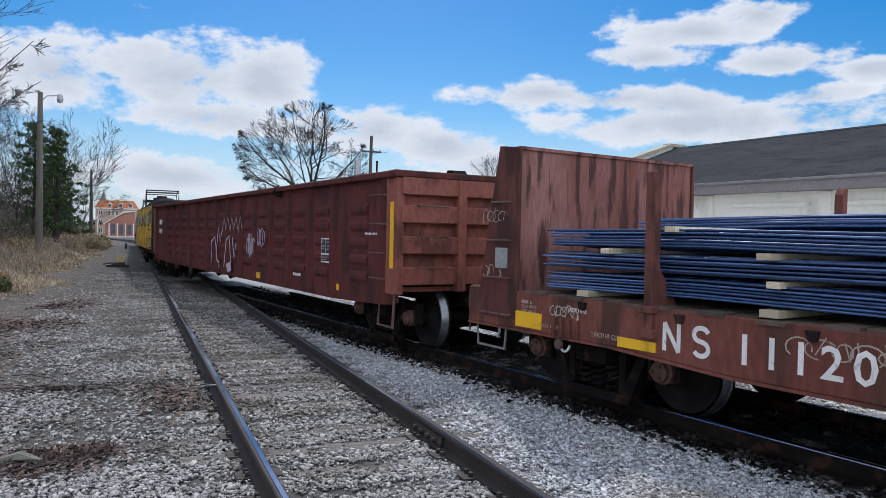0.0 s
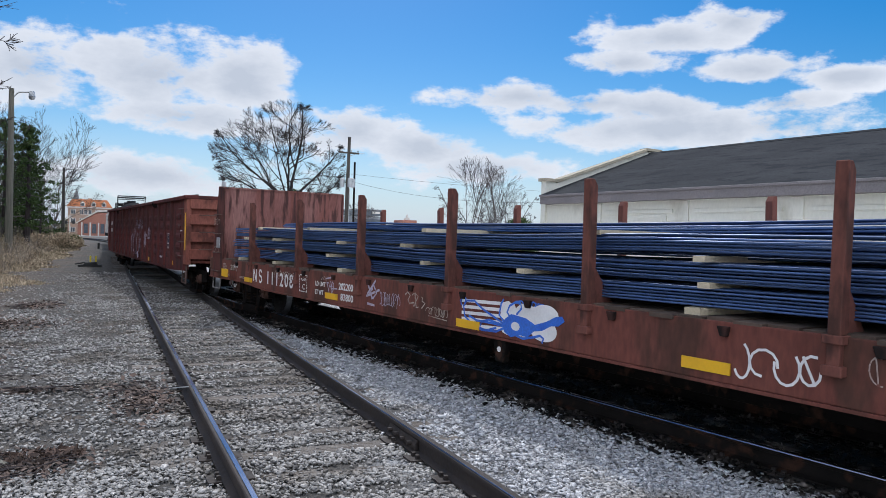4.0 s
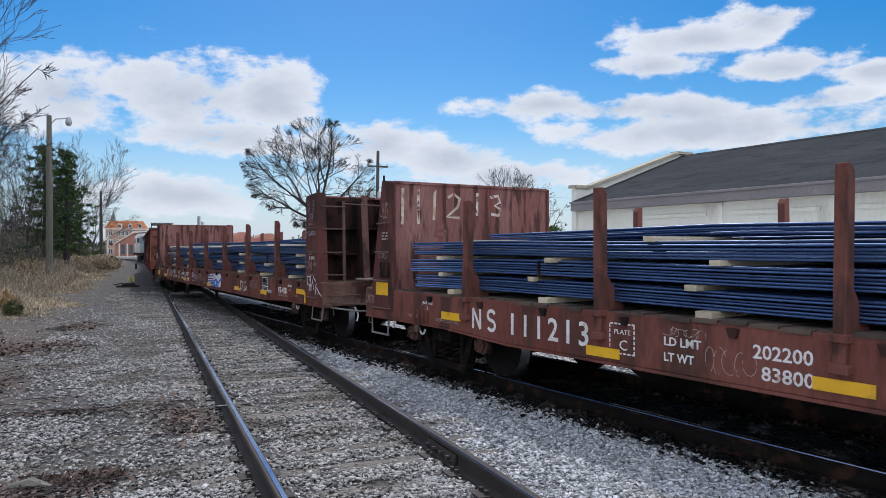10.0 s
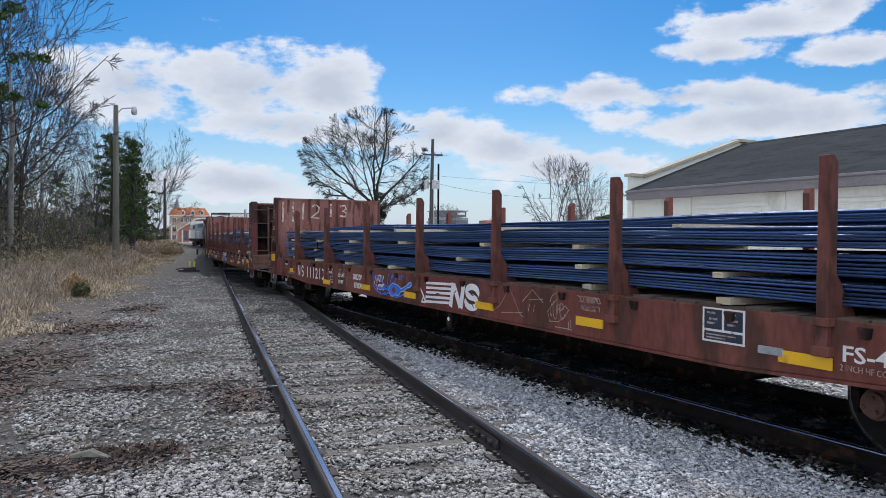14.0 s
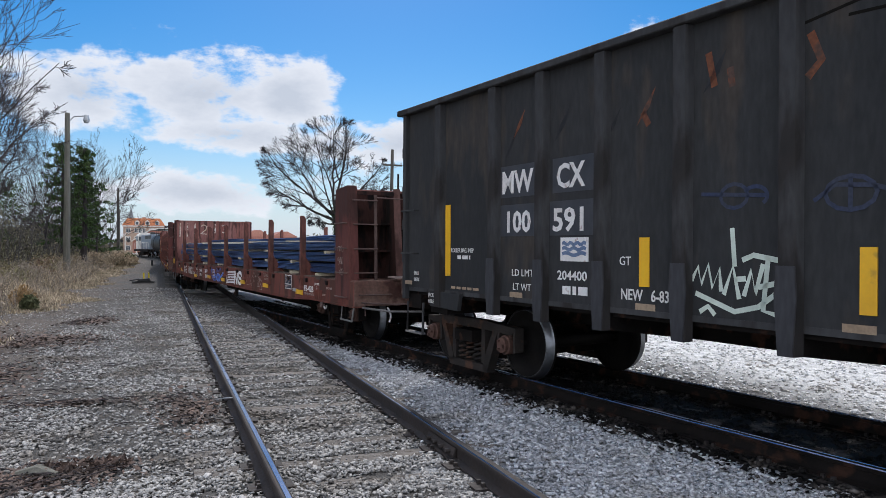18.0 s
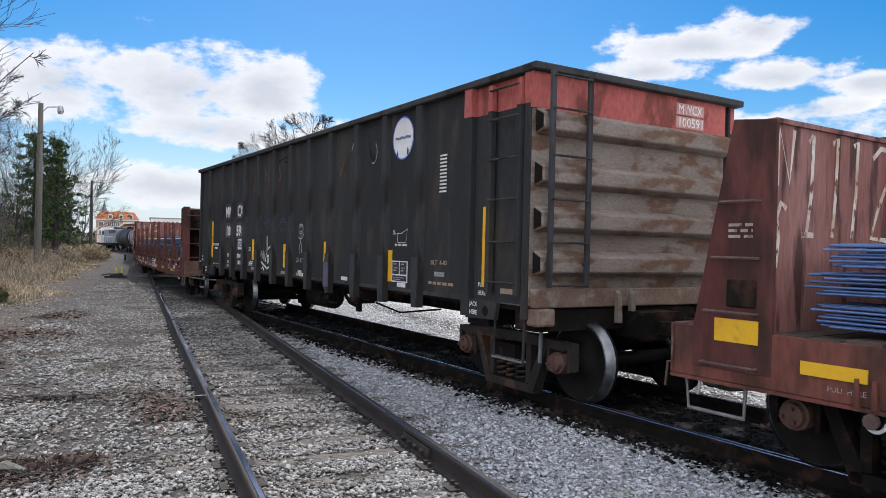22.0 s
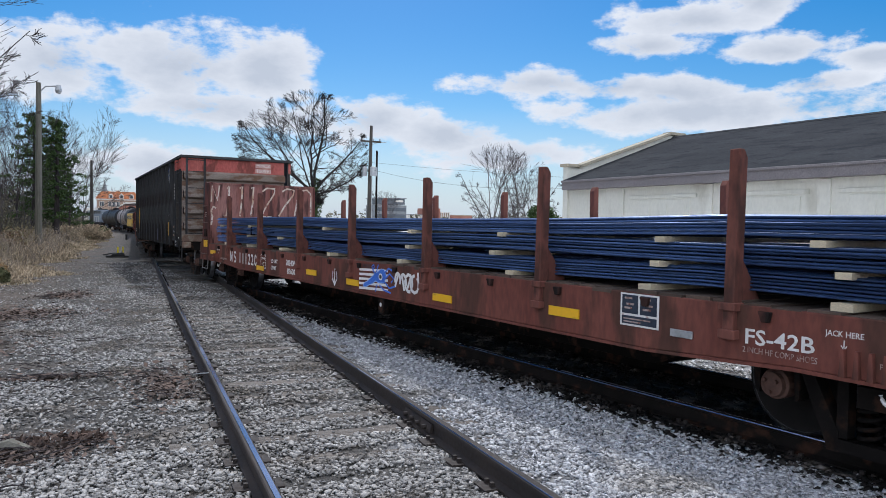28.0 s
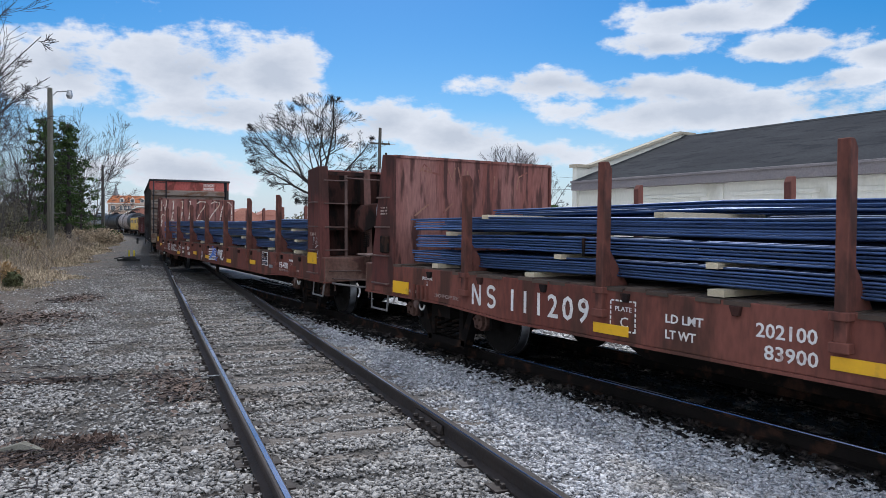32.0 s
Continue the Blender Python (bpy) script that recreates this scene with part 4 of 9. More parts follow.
def build_joint():
    """Bolted joint bars and a loose bond wire on the near track."""
    bar = empty("joint_bar", "rusty bolted joint bar on the inside of the rail", "rail joint")
    s = Shape().prism(((-0.045, 0.03), (-0.016, 0.035), (-0.016, 0.105), (-0.03, 0.11), (-0.05, 0.06)), "y", -0.31, 0.31)
    part("bar", s, "rail", bar, bevel=0.004)
    for k in range(4):
        part("bolt", Shape().tube((-0.085, -0.22 + 0.147 * k, 0.07), (-0.04, -0.22 + 0.147 * k, 0.07), 0.019, 6), "rail", bar, "rusted bolt")
    bar.matrix_world = pose(0.7525, 5.75, 0.01)
    loop = empty("bond_wire", "loose loop of signal bond wire beside the rail", "wire")
    pts = [(-0.05 - 0.14 * math.sin(a), 0.30 * math.cos(a), 0.02 + 0.14 * math.sin(a * 0.5) ** 2) for a in np.linspace(0.1, 3.3, 14)]
    part("wire", Shape().pipe(pts, 0.006, 5), "grey_metal", loop)
    loop.matrix_world = pose(-0.7525, 8.2, 0.0)


build_joint()


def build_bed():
    """The strip of spilled oil and fines under the train; its colour also carries the train's shade."""
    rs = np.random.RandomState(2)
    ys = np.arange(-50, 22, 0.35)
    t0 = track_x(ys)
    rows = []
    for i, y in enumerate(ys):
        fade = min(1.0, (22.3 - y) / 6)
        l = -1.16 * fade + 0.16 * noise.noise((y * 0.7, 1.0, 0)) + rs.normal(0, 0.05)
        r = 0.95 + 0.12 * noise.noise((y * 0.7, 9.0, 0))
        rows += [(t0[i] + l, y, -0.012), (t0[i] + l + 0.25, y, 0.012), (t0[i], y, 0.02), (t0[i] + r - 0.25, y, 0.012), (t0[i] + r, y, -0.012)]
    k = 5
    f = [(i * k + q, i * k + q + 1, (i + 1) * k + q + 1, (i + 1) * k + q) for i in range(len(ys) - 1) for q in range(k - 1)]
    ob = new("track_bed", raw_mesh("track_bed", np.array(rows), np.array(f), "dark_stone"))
    tagged(ob, "oil-soaked ballast bed under the siding, with the train's shade in its black", "track bed", "", "structure")


build_bed()


# ---- rolling stock ----
NEAR = -1.42      # the side of a flat car that faces the near track
AXLES = []        # every turning wheelset
CARS = []         # (thing, place along the line at the start, half of the truck spacing)


def wheelset_meshes():
    s = Shape()
    for sx in (-1, 1):
        prof = [(sx * 0.66, 0.0), (sx * 0.66, 0.14), (sx * 0.69, 0.16), (sx * 0.69, 0.33), (sx * 0.655, 0.365), (sx * 0.655, 0.445), (sx * 0.69, 0.445)]
        s.lathe(prof, "x", (0, 0, 0), 28)
        prof = [(sx * 0.79, 0.418), (sx * 0.79, 0.365), (sx * 0.755, 0.335), (sx * 0.74, 0.17), (sx * 0.80, 0.14), (sx * 0.80, 0.0)]
        s.lathe(prof, "x", (0, 0, 0), 28)
    s.tube((-1.0, 0, 0), (1.0, 0, 0), 0.075, 10)
    a = s.mesh("wheelset", True)
    a.materials.append(M["wheel"])
    b = []
    for sx in (-1, 1):
        t = Shape()
        t.lathe([(sx * 0.69, 0.447), (sx * 0.70, 0.425), (sx * 0.79, 0.42), (sx * 0.79, 0.395)], "x", (0, 0, 0), 28)
        b.append(t.mesh("tread", True))
        b[-1].materials.append(M["tread"])
    d = []
    for sx in (-1, 1):
        c = Shape()
        c.lathe([(sx * 0.96, 0.115), (sx * 1.09, 0.115), (sx * 1.10, 0.095), (sx * 1.14, 0.09), (sx * 1.15, 0.05), (sx * 1.15, 0.0)], "x", (0, 0, 0), 16)
        for k in range(3):
            a2 = k * 2.094
            c.tube((sx * 1.15, 0.055 * math.cos(a2), 0.055 * math.sin(a2)), (sx * 1.175, 0.055 * math.cos(a2), 0.055 * math.sin(a2)), 0.017, 6)
        d.append(c.mesh("bearing_cap"))
        d[-1].materials.append(M["bearing"])
    return a, b, d


WHEEL_MESHES = wheelset_meshes()


def side_frame_shape(sx):
    """Cast side frame: bow shaped, open over the bearings, with a window that holds the spring nest."""
    x0, x1 = sorted((sx * 0.95, sx * 1.07))
    s = Shape()
    s.prism([(-1.00, 0.80), (-0.66, 0.82), (-0.34, 0.84), (0.34, 0.84), (0.66, 0.82), (1.00, 0.80), (1.00, 0.74), (0.68, 0.72), (0.36, 0.73), (-0.36, 0.73), (-0.68, 0.72), (-1.00, 0.74)], "x", x0, x1)
    for e in (-1, 1):
        s.prism([(e * 0.66, 0.74), (e * 0.56, 0.74), (e * 0.36, 0.34), (e * 0.36, 0.22), (e * 0.44, 0.22)], "x", x0, x1)
        s.prism([(e * 0.38, 0.74), (e * 0.30, 0.74), (e * 0.30, 0.30), (e * 0.38, 0.30)], "x", x0 + 0.01, x1 - 0.01)
        s.prism([(e * 0.70, 0.76), (e * 0.655, 0.76), (e * 0.655, 0.50), (e * 0.69, 0.48)], "x", x0, x1)
        s.prism([(e * 1.02, 0.80), (e * 0.97, 0.80), (e * 0.98, 0.50), (e * 1.02, 0.52)], "x", x0, x1)
        s.prism([(e * 0.97, 0.80), (e * 0.70, 0.80), (e * 0.74, 0.71), (e * 0.93, 0.71)], "x", x0 + 0.015, x1 - 0.015)
    s.prism([(-0.44, 0.20), (0.44, 0.20), (0.44, 0.29), (-0.44, 0.29)], "x", x0, x1)
    return s


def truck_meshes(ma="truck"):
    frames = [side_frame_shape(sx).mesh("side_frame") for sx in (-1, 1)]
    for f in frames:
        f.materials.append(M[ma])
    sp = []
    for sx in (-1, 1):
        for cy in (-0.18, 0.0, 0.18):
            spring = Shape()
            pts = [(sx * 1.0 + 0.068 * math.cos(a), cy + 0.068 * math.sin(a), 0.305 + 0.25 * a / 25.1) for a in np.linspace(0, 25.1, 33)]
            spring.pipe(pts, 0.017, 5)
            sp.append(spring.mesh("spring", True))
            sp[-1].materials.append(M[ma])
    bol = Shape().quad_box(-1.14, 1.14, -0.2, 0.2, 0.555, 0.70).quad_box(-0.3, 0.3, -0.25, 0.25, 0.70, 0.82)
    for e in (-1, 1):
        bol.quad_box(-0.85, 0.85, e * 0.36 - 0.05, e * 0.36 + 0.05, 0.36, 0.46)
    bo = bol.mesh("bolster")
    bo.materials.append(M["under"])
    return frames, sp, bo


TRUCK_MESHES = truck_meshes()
LIT_RUSTY_TRUCK = truck_meshes("lit_rusty_truck")
WHEELBASE = 1.67


def add_trucks(car, centres, rusty=False):
    frames, sp, bo = LIT_RUSTY_TRUCK if rusty else TRUCK_MESHES
    for cy in centres:
        tr = part("truck", bo, "under", car, "grimy cast steel truck with under-car shade in its colour")
        tr.location = (0, cy, 0)
        for f in frames:
            part("side_frame", f, "truck", tr)
        for me in sp:
            part("spring", me, "truck", tr)
        for e in (-1, 1):
            ws = part("wheelset", WHEEL_MESHES[0], "wheel", car)
            for me in WHEEL_MESHES[1]:
                part("tread", me, "tread", ws, "bright worn wheel tread")
            for me in WHEEL_MESHES[2]:
                part("bearing_cap", me, "truck", ws)
            AXLES.append((ws, cy + e * WHEELBASE / 2))


def coupler_shape(y, e):
    """Draft gear box, shank and knuckle at an end; e is the way that the end faces."""
    s = Shape().quad_box(-0.17, 0.17, min(y, y - e * 0.7), max(y, y - e * 0.7), 0.80, 1.10)
    s.quad_box(-0.075, 0.075, min(y, y + e * 0.55), max(y, y + e * 0.55), 0.89, 1.03)
    k = [(-0.16, 0.5), (0.10, 0.5), (0.20, 0.62), (0.17, 0.78), (0.05, 0.80), (0.04, 0.68), (-0.06, 0.66), (-0.12, 0.80), (-0.2, 0.74)]
    s.prism([(e * a, y + e * b) for a, b in k], "z", 0.80, 1.10)
    return s


def hose_shape(y, e):
    pts = [(0.34, y, 0.80), (0.36, y + e * 0.18, 0.62), (0.30, y + e * 0.45, 0.47), (0.2, y + e * 0.72, 0.42), (0.1, y + e * 0.95, 0.46)]
    return Shape().pipe(pts, 0.028, 7)


def rung_shape(rows):
    """Grab irons: rows of (point, point, way that they stand off)."""
    s = Shape()
    for a, b, off in rows:
        a, b, off = Vector(a), Vector(b), Vector(off)
        s.pipe([a, a + off, b + off, b], 0.012, 6)
    return s


U = [6.69 - 2.23 * k for k in range(7)]      # stakes along a flat car
HALF, IN, DECK, LOW = 9.355, 8.53, 1.19, 0.735


def flat_car_meshes():
    """Meshes that the four flat cars share."""
    k = {}
    sill = Shape()
    for sx in (-1, 1):
        x0, x1 = sx * 1.42, sx * 1.37
        sill.prism([(-HALF, 0.80), (-7.2, 0.80), (-5.9, LOW), (5.9, LOW), (7.2, 0.80), (HALF, 0.80), (HALF, DECK), (-HALF, DECK)], "x", min(x0, x1), max(x0, x1))
    k["side_sill"] = (sill, "red", 0.006)
    fl = Shape()
    for sx in (-1, 1):
        fl.prism([(-HALF, 0.775), (-7.2, 0.775), (-5.9, LOW - 0.025), (5.9, LOW - 0.025), (7.2, 0.775), (HALF, 0.775), (HALF, 0.80), (7.2, 0.80), (5.9, LOW), (-5.9, LOW), (-7.2, 0.80), (-HALF, 0.80)], "x", *sorted((sx * 1.44, sx * 1.27)))
    k["sill_flange"] = (fl, "red", 0.0)
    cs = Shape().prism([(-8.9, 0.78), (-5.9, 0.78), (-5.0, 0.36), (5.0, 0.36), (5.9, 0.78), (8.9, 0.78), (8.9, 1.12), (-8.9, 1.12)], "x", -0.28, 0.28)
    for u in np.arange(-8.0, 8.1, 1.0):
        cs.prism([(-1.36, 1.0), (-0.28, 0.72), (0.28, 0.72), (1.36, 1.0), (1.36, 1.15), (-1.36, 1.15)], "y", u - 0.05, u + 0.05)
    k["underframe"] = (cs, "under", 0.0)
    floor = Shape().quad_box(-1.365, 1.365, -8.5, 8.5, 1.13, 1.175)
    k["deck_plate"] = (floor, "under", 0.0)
    end = Shape()
    for e in (-1, 1):
        end.quad_box(-1.42, -0.35, *sorted((e * (HALF - 0.03), e * (HALF + 0.02))), 0.80, DECK)
        end.quad_box(0.35, 1.42, *sorted((e * (HALF - 0.03), e * (HALF + 0.02))), 0.80, DECK)
        end.quad_box(-1.41, 1.41, *sorted((e * IN, e * HALF)), DECK - 0.02, DECK + 0.012)
    k["end_sill"] = (end, "end_grime", 0.006)
    br = Shape().tube((0.65, -1.0, 0.78), (0.65, 0.2, 0.78), 0.2, 14).quad_box(0.4, 0.8, 1.2, 1.7, 0.72, 1.0)
    br.tube((-0.5, -6.5, 0.68), (-0.5, 6.5, 0.68), 0.022, 6)
    k["brake_gear"] = (br, "under", 0.0)
    k["jack_bracket"] = (Shape().prism([(-1.02, 0.735), (-0.80, 0.735), (-0.84, 0.47), (-0.98, 0.47)], "x", -1.38, -1.30), "under", 0.006)
    k["bracket_mark"] = (Shape().tube((-1.386, -0.91, 0.60), (-1.38, -0.91, 0.60), 0.03, 8), "spray", 0.0)
    # anchor lumps along the top of the sill
    an = Shape()
    for u in np.arange(-8.1, 8.2, 1.115):
        if min(abs(u - q) for q in U) > 0.25:
            an.prism([(-0.035, -0.075), (0.02, -0.075), (0.05, 0.0), (-0.05, 0.0)], "x", -1.46, -1.42)
            n = len(an.v) - 8
            for i in range(n, n + 8):
                x, y, z = an.v[i]
                an.v[i] = (x, y + u, z + DECK - 0.03)
    k["lading_anchor"] = (an, "inner", 0.005)
    # bulkheads
    for e, tag in ((1, "front"), (-1, "rear")):
        far = 1.33 if e > 0 else 1.20
        face = Shape().quad_box(-1.38, far, *sorted((e * IN, e * (IN + 0.02))), DECK, 2.68)
        face.quad_box(-1.40, far + 0.02, *sorted((e * (IN - 0.02), e * (IN + 0.10))), 2.68, 2.715)
        k["bulkhead_plate_" + tag] = (face, "bulk", 0.0)
        # thin sheet added behind the plate to darken the recess as shade would
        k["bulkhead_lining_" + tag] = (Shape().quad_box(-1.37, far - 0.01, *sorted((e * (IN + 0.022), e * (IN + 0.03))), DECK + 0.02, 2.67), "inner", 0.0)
        top = 8.84 if e > 0 else 9.04
        out = lambda z: e * (9.10 + (top + 0.02 - 9.10) * (z - DECK) / (2.72 - DECK))
        side = Shape()
        for x0, x1, x2 in ((-1.428, -1.39, -1.26), (far + 0.048, far + 0.01, far - 0.12)):
            side.prism([(e * (IN - 0.03), DECK - 0.30), (e * 9.16, DECK - 0.30), (e * 9.16, DECK), (e * top, 2.74), (e * (IN - 0.03), 2.70)], "x", *sorted((x0, x1)))
            side.prism([(e * 9.16, DECK), (e * top, 2.74), (e * (top - 0.035), 2.74), (e * 9.125, DECK)], "x", *sorted((x1, x2)))
        k["bulkhead_side_" + tag] = (side, "side_red", 0.004)
        post, web = Shape(), Shape()
        for px in (-0.52, -0.05):
            web.prism([(e * (IN + 0.032), DECK + 0.015), (e * 9.09, DECK + 0.015), (e * (top - 0.09), 2.70), (e * (IN + 0.032), 2.66)], "x", px - 0.012, px + 0.012)
            post.prism([(e * 9.12, DECK), (e * (top - 0.06), 2.72), (e * (top - 0.08), 2.72), (e * 9.10, DECK)], "x", px - 0.06, px + 0.06)
        for zz in (1.66, 2.12):
            web.quad_box(-1.28, far - 0.05, *sorted((e * (IN + 0.032), e * (IN + 0.22))), zz, zz + 0.035)
        web.quad_box(-1.28, -0.58, *sorted((e * (top - 0.07), e * (top - 0.02))), 2.60, 2.66)
        web.quad_box(0.02, far - 0.02, *sorted((e * (top - 0.07), e * (top - 0.02))), 2.56, 2.62)
        k["bulkhead_post_" + tag] = (post, "dusty_post", 0.0)
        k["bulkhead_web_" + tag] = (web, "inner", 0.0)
        rows = []
        for z in (0.93, 1.32, 1.72, 2.13):
            rows.append(((-1.43, out(max(z, DECK)) - e * 0.05, z), (-1.43, e * (IN + 0.08), z), (-0.05, 0, 0)))
        for z in (1.32, 1.71, 2.11, 2.50):
            rows.append(((-1.34, out(z), z), (-0.93, out(z), z), (0, e * 0.05, 0)))
            if z < 2.3:
                rows.append(((far - 0.04, out(z), z), (far - 0.48, out(z), z), (0, e * 0.05, 0)))
        rows.append(((-0.95, out(2.55), 2.55), (far, out(2.55), 2.50), (0, e * 0.07, 0)))
        rows.append(((-1.35, e * HALF, 0.98), (-0.8, e * HALF, 0.98), (0, e * 0.06, 0)))
        k["grab_iron_" + tag] = (rung_shape(rows), "rung", 0.0)
        lad = Shape()
        for px, zt in ((-0.95, 2.60), (far - 0.48, 2.24)):
            lad.prism([(out(DECK), DECK), (out(zt), zt), (out(zt) + e * 0.03, zt), (out(DECK) + e * 0.03, DECK)], "x", px - 0.022, px + 0.022)
        k["ladder_rail_" + tag] = (lad, "rung", 0.0)
        st = Shape().pipe([(-1.38, e * 9.25, 0.80), (-1.40, e * 9.20, 0.55), (-1.40, e * 8.72, 0.55), (-1.38, e * 8.72, 0.80)], 0.016, 6)
        st.pipe([(1.38, e * 9.25, 0.80), (1.40, e * 9.20, 0.55), (1.40, e * 8.72, 0.55), (1.38, e * 8.72, 0.80)], 0.016, 6)
        st.pipe([(-1.30, e * (HALF + 0.02), 0.78), (-0.9, e * (HALF + 0.20), 0.72), (-0.35, e * (HALF + 0.24), 0.70)], 0.018, 6)
        k["sill_step_" + tag] = (st, "step", 0.0)
        ring = [(-1.36, e * 7.82 + 0.07 * math.cos(q), 0.735 - 0.085 * math.sin(q)) for q in np.linspace(0.2, 2.9, 9)]
        k["lever_ring_" + tag] = (Shape().pipe(ring, 0.013, 6), "spray", 0.0)
        k["coupler_" + tag] = (coupler_shape(e * HALF, e), "under", 0.0)
        k["air_hose_" + tag] = (hose_shape(e * (HALF - 0.1), e), "black", 0.0)
        plat = Shape().quad_box(-0.78, 1.0, *sorted((e * (HALF - 0.15), e * (HALF + 0.26))), 1.235, 1.265)
        k["end_platform_" + tag] = (plat, "step_board", 0.006)
        prop = Shape()
        for px in (-0.6, 0.1, 0.8):
            prop.prism([(e * (HALF + 0.02), 0.98), (e * (HALF + 0.05), 0.98), (e * (HALF + 0.22), 1.235), (e * (HALF + 0.02), 1.235)], "x", px - 0.02, px + 0.02)
        k["platform_prop_" + tag] = (prop, "end_grime", 0.0)
        strk = Shape().quad_box(-0.34, 0.34, *sorted((e * HALF, e * (HALF + 0.16))), 1.10, 1.20).quad_box(-0.40, -0.30, *sorted((e * HALF, e * (HALF + 0.14))), 0.78, 1.20).quad_box(0.30, 0.40, *sorted((e * HALF, e * (HALF + 0.14))), 0.78, 1.20)
        k["coupler_striker_" + tag] = (strk, "end_grime", 0.01)
        rod = Shape().pipe([(-1.30, e * (HALF + 0.10), 0.86), (-0.75, e * (HALF + 0.14), 0.82), (-0.30, e * (HALF + 0.34), 0.86), (0.0, e * (HALF + 0.5), 1.02)], 0.016, 6)
        rod.pipe([(-1.30, e * (HALF + 0.02), 0.86), (-1.30, e * (HALF + 0.14), 0.86), (-1.30, e * (HALF + 0.16), 0.66)], 0.012, 6)
        k["uncoupling_lever_" + tag] = (rod, "rung", 0.0)
        grip = [(-0.92 + 0.06 * math.sin(q), e * (HALF + 0.16), 0.78 - 0.09 * q) for q in np.linspace(0, 2.6, 8)]
        k["lever_handle_" + tag] = (Shape().pipe(grip, 0.015, 6), "white", 0.0)
    made = {}
    whole = ("underframe", "brake_gear", "coupler_front", "coupler_rear", "end_platform_front", "end_platform_rear", "coupler_striker_front", "coupler_striker_rear", "uncoupling_lever_front", "uncoupling_lever_rear")
    for name, (s, ma, bev) in k.items():
        made[name] = []
        for piece in [s] if name in whole else islands(s):
            me = piece.mesh(name)
            me.materials.append(M[ma])
            made[name].append((me, ma, bev))
    stake = Shape().prism([(-1.47, 0.96), (-1.37, 0.96), (-1.36, 2.27), (-1.40, 2.33), (-1.455, 2.33)], "y", -0.045, 0.045)
    stake.quad_box(-1.49, -1.36, -0.07, 0.07, 0.93, 1.00).quad_box(-1.49, -1.36, -0.07, 0.07, 1.14, 1.20)
    stake.prism([(-1.37, DECK), (-1.10, DECK), (-1.36, 1.55)], "y", -0.02, 0.02)
    made["stake_near"] = (stake.mesh("stake"), "stake", 0.006)
    mirror = Shape()
    mirror.v, mirror.f = [(-x, y, z) for x, y, z in stake.v], list(stake.f)
    made["stake_far"] = (mirror.mesh("stake"), "stake", 0.006)
    bd = Shape().quad_box(-1.405, 1.405, -0.115, 0.115, 1.172, 1.205)
    made["board"] = (bd.mesh("deck_board"), "deck", 0.0)
    return made


FLAT = flat_car_meshes()


def data_plate(car, y, z, x, w=0.42, h=0.46):
    """White-bordered panel: two dark fields over a dark strip, with worn print."""
    p = part("data_plate", Shape().quad_box(x - 0.003, x, y - w, y, z, z + h), "white", car, "dark data panel with a white border")
    for a, b, c, d in ((0.05, 0.47, 0.38, 0.95), (0.53, 0.95, 0.38, 0.95), (0.05, 0.95, 0.06, 0.31)):
        part("data_field", Shape().quad_box(x - 0.006, x - 0.003, y - w * b, y - w * a, z + h * c, z + h * d), "panel_dark", p, "dark navy field")
    e = Shape()
    for a in (0.12, 0.60):
        for k, r in enumerate((0.82, 0.64, 0.52)):
            e.quad_box(x - 0.008, x - 0.006, y - w * (a + 0.20 + 0.05 * (k % 2)), y - w * (a + 0.05 * (k % 2)), z + h * r, z + h * (r + 0.06))
    for k, r in enumerate((0.20, 0.11)):
        e.quad_box(x - 0.008, x - 0.006, y - w * (0.8 - 0.25 * k), y - w * 0.10, z + h * r, z + h * (r + 0.04))
    part("marking_bars", e, "faded_stencil", p)


def bars(car, y, z, x, w, rows, h=0.03, ma="white", gap=0.5):
    """Small print that is too worn to read."""
    s = Shape()
    rng = random.Random(int(y * 100) + rows)
    for r in range(rows):
        a = y
        while a > y - w:
            b = a - rng.uniform(0.05, 0.14)
            s.quad_box(x - 0.004, x - 0.002, max(b, y - w), a, z - r * h * 1.9, z - r * h * 1.9 + h)
            a = b - 0.03
    return part("small_print", s, ma, car)


def initials(car, y, z, h, x, ma="white"):
    """Two block initials made of plain strokes."""
    w = h * 0.62
    t = h * 0.17
    strokes = [[(y, z), (y, z + h)], [(y, z + h), (y - w, z)], [(y - w, z), (y - w, z + h)]]
    part("initial", ribbon(strokes, t, x), ma, car)
    y2 = y - w - h * 0.62
    c = []
    for i in range(15):
        a = 0.30 + (math.pi * 1.5 - 0.30) * i / 14
        c.append((y2 - w / 2 - w / 2 * math.cos(a) * 0.95, z + h * 0.74 + h * 0.23 * math.sin(a)))
    d = []
    for i in range(15):
        a = math.pi * 0.5 - (math.pi * 1.35) * i / 14
        d.append((y2 - w / 2 - w / 2 * math.cos(a) * 0.95, z + h * 0.26 + h * 0.24 * math.sin(a)))
    part("initial", ribbon([c, d], t, x), ma, car)
    return y2 - w


def tag(car, rng, y, z, w, h, width=0.018, ma="spray", n=5, label="sprayed graffiti tag"):
    return part("graffiti", ribbon(scrawl(rng, y, z, w, h, n), width, NEAR, 0.004), ma, car, label)


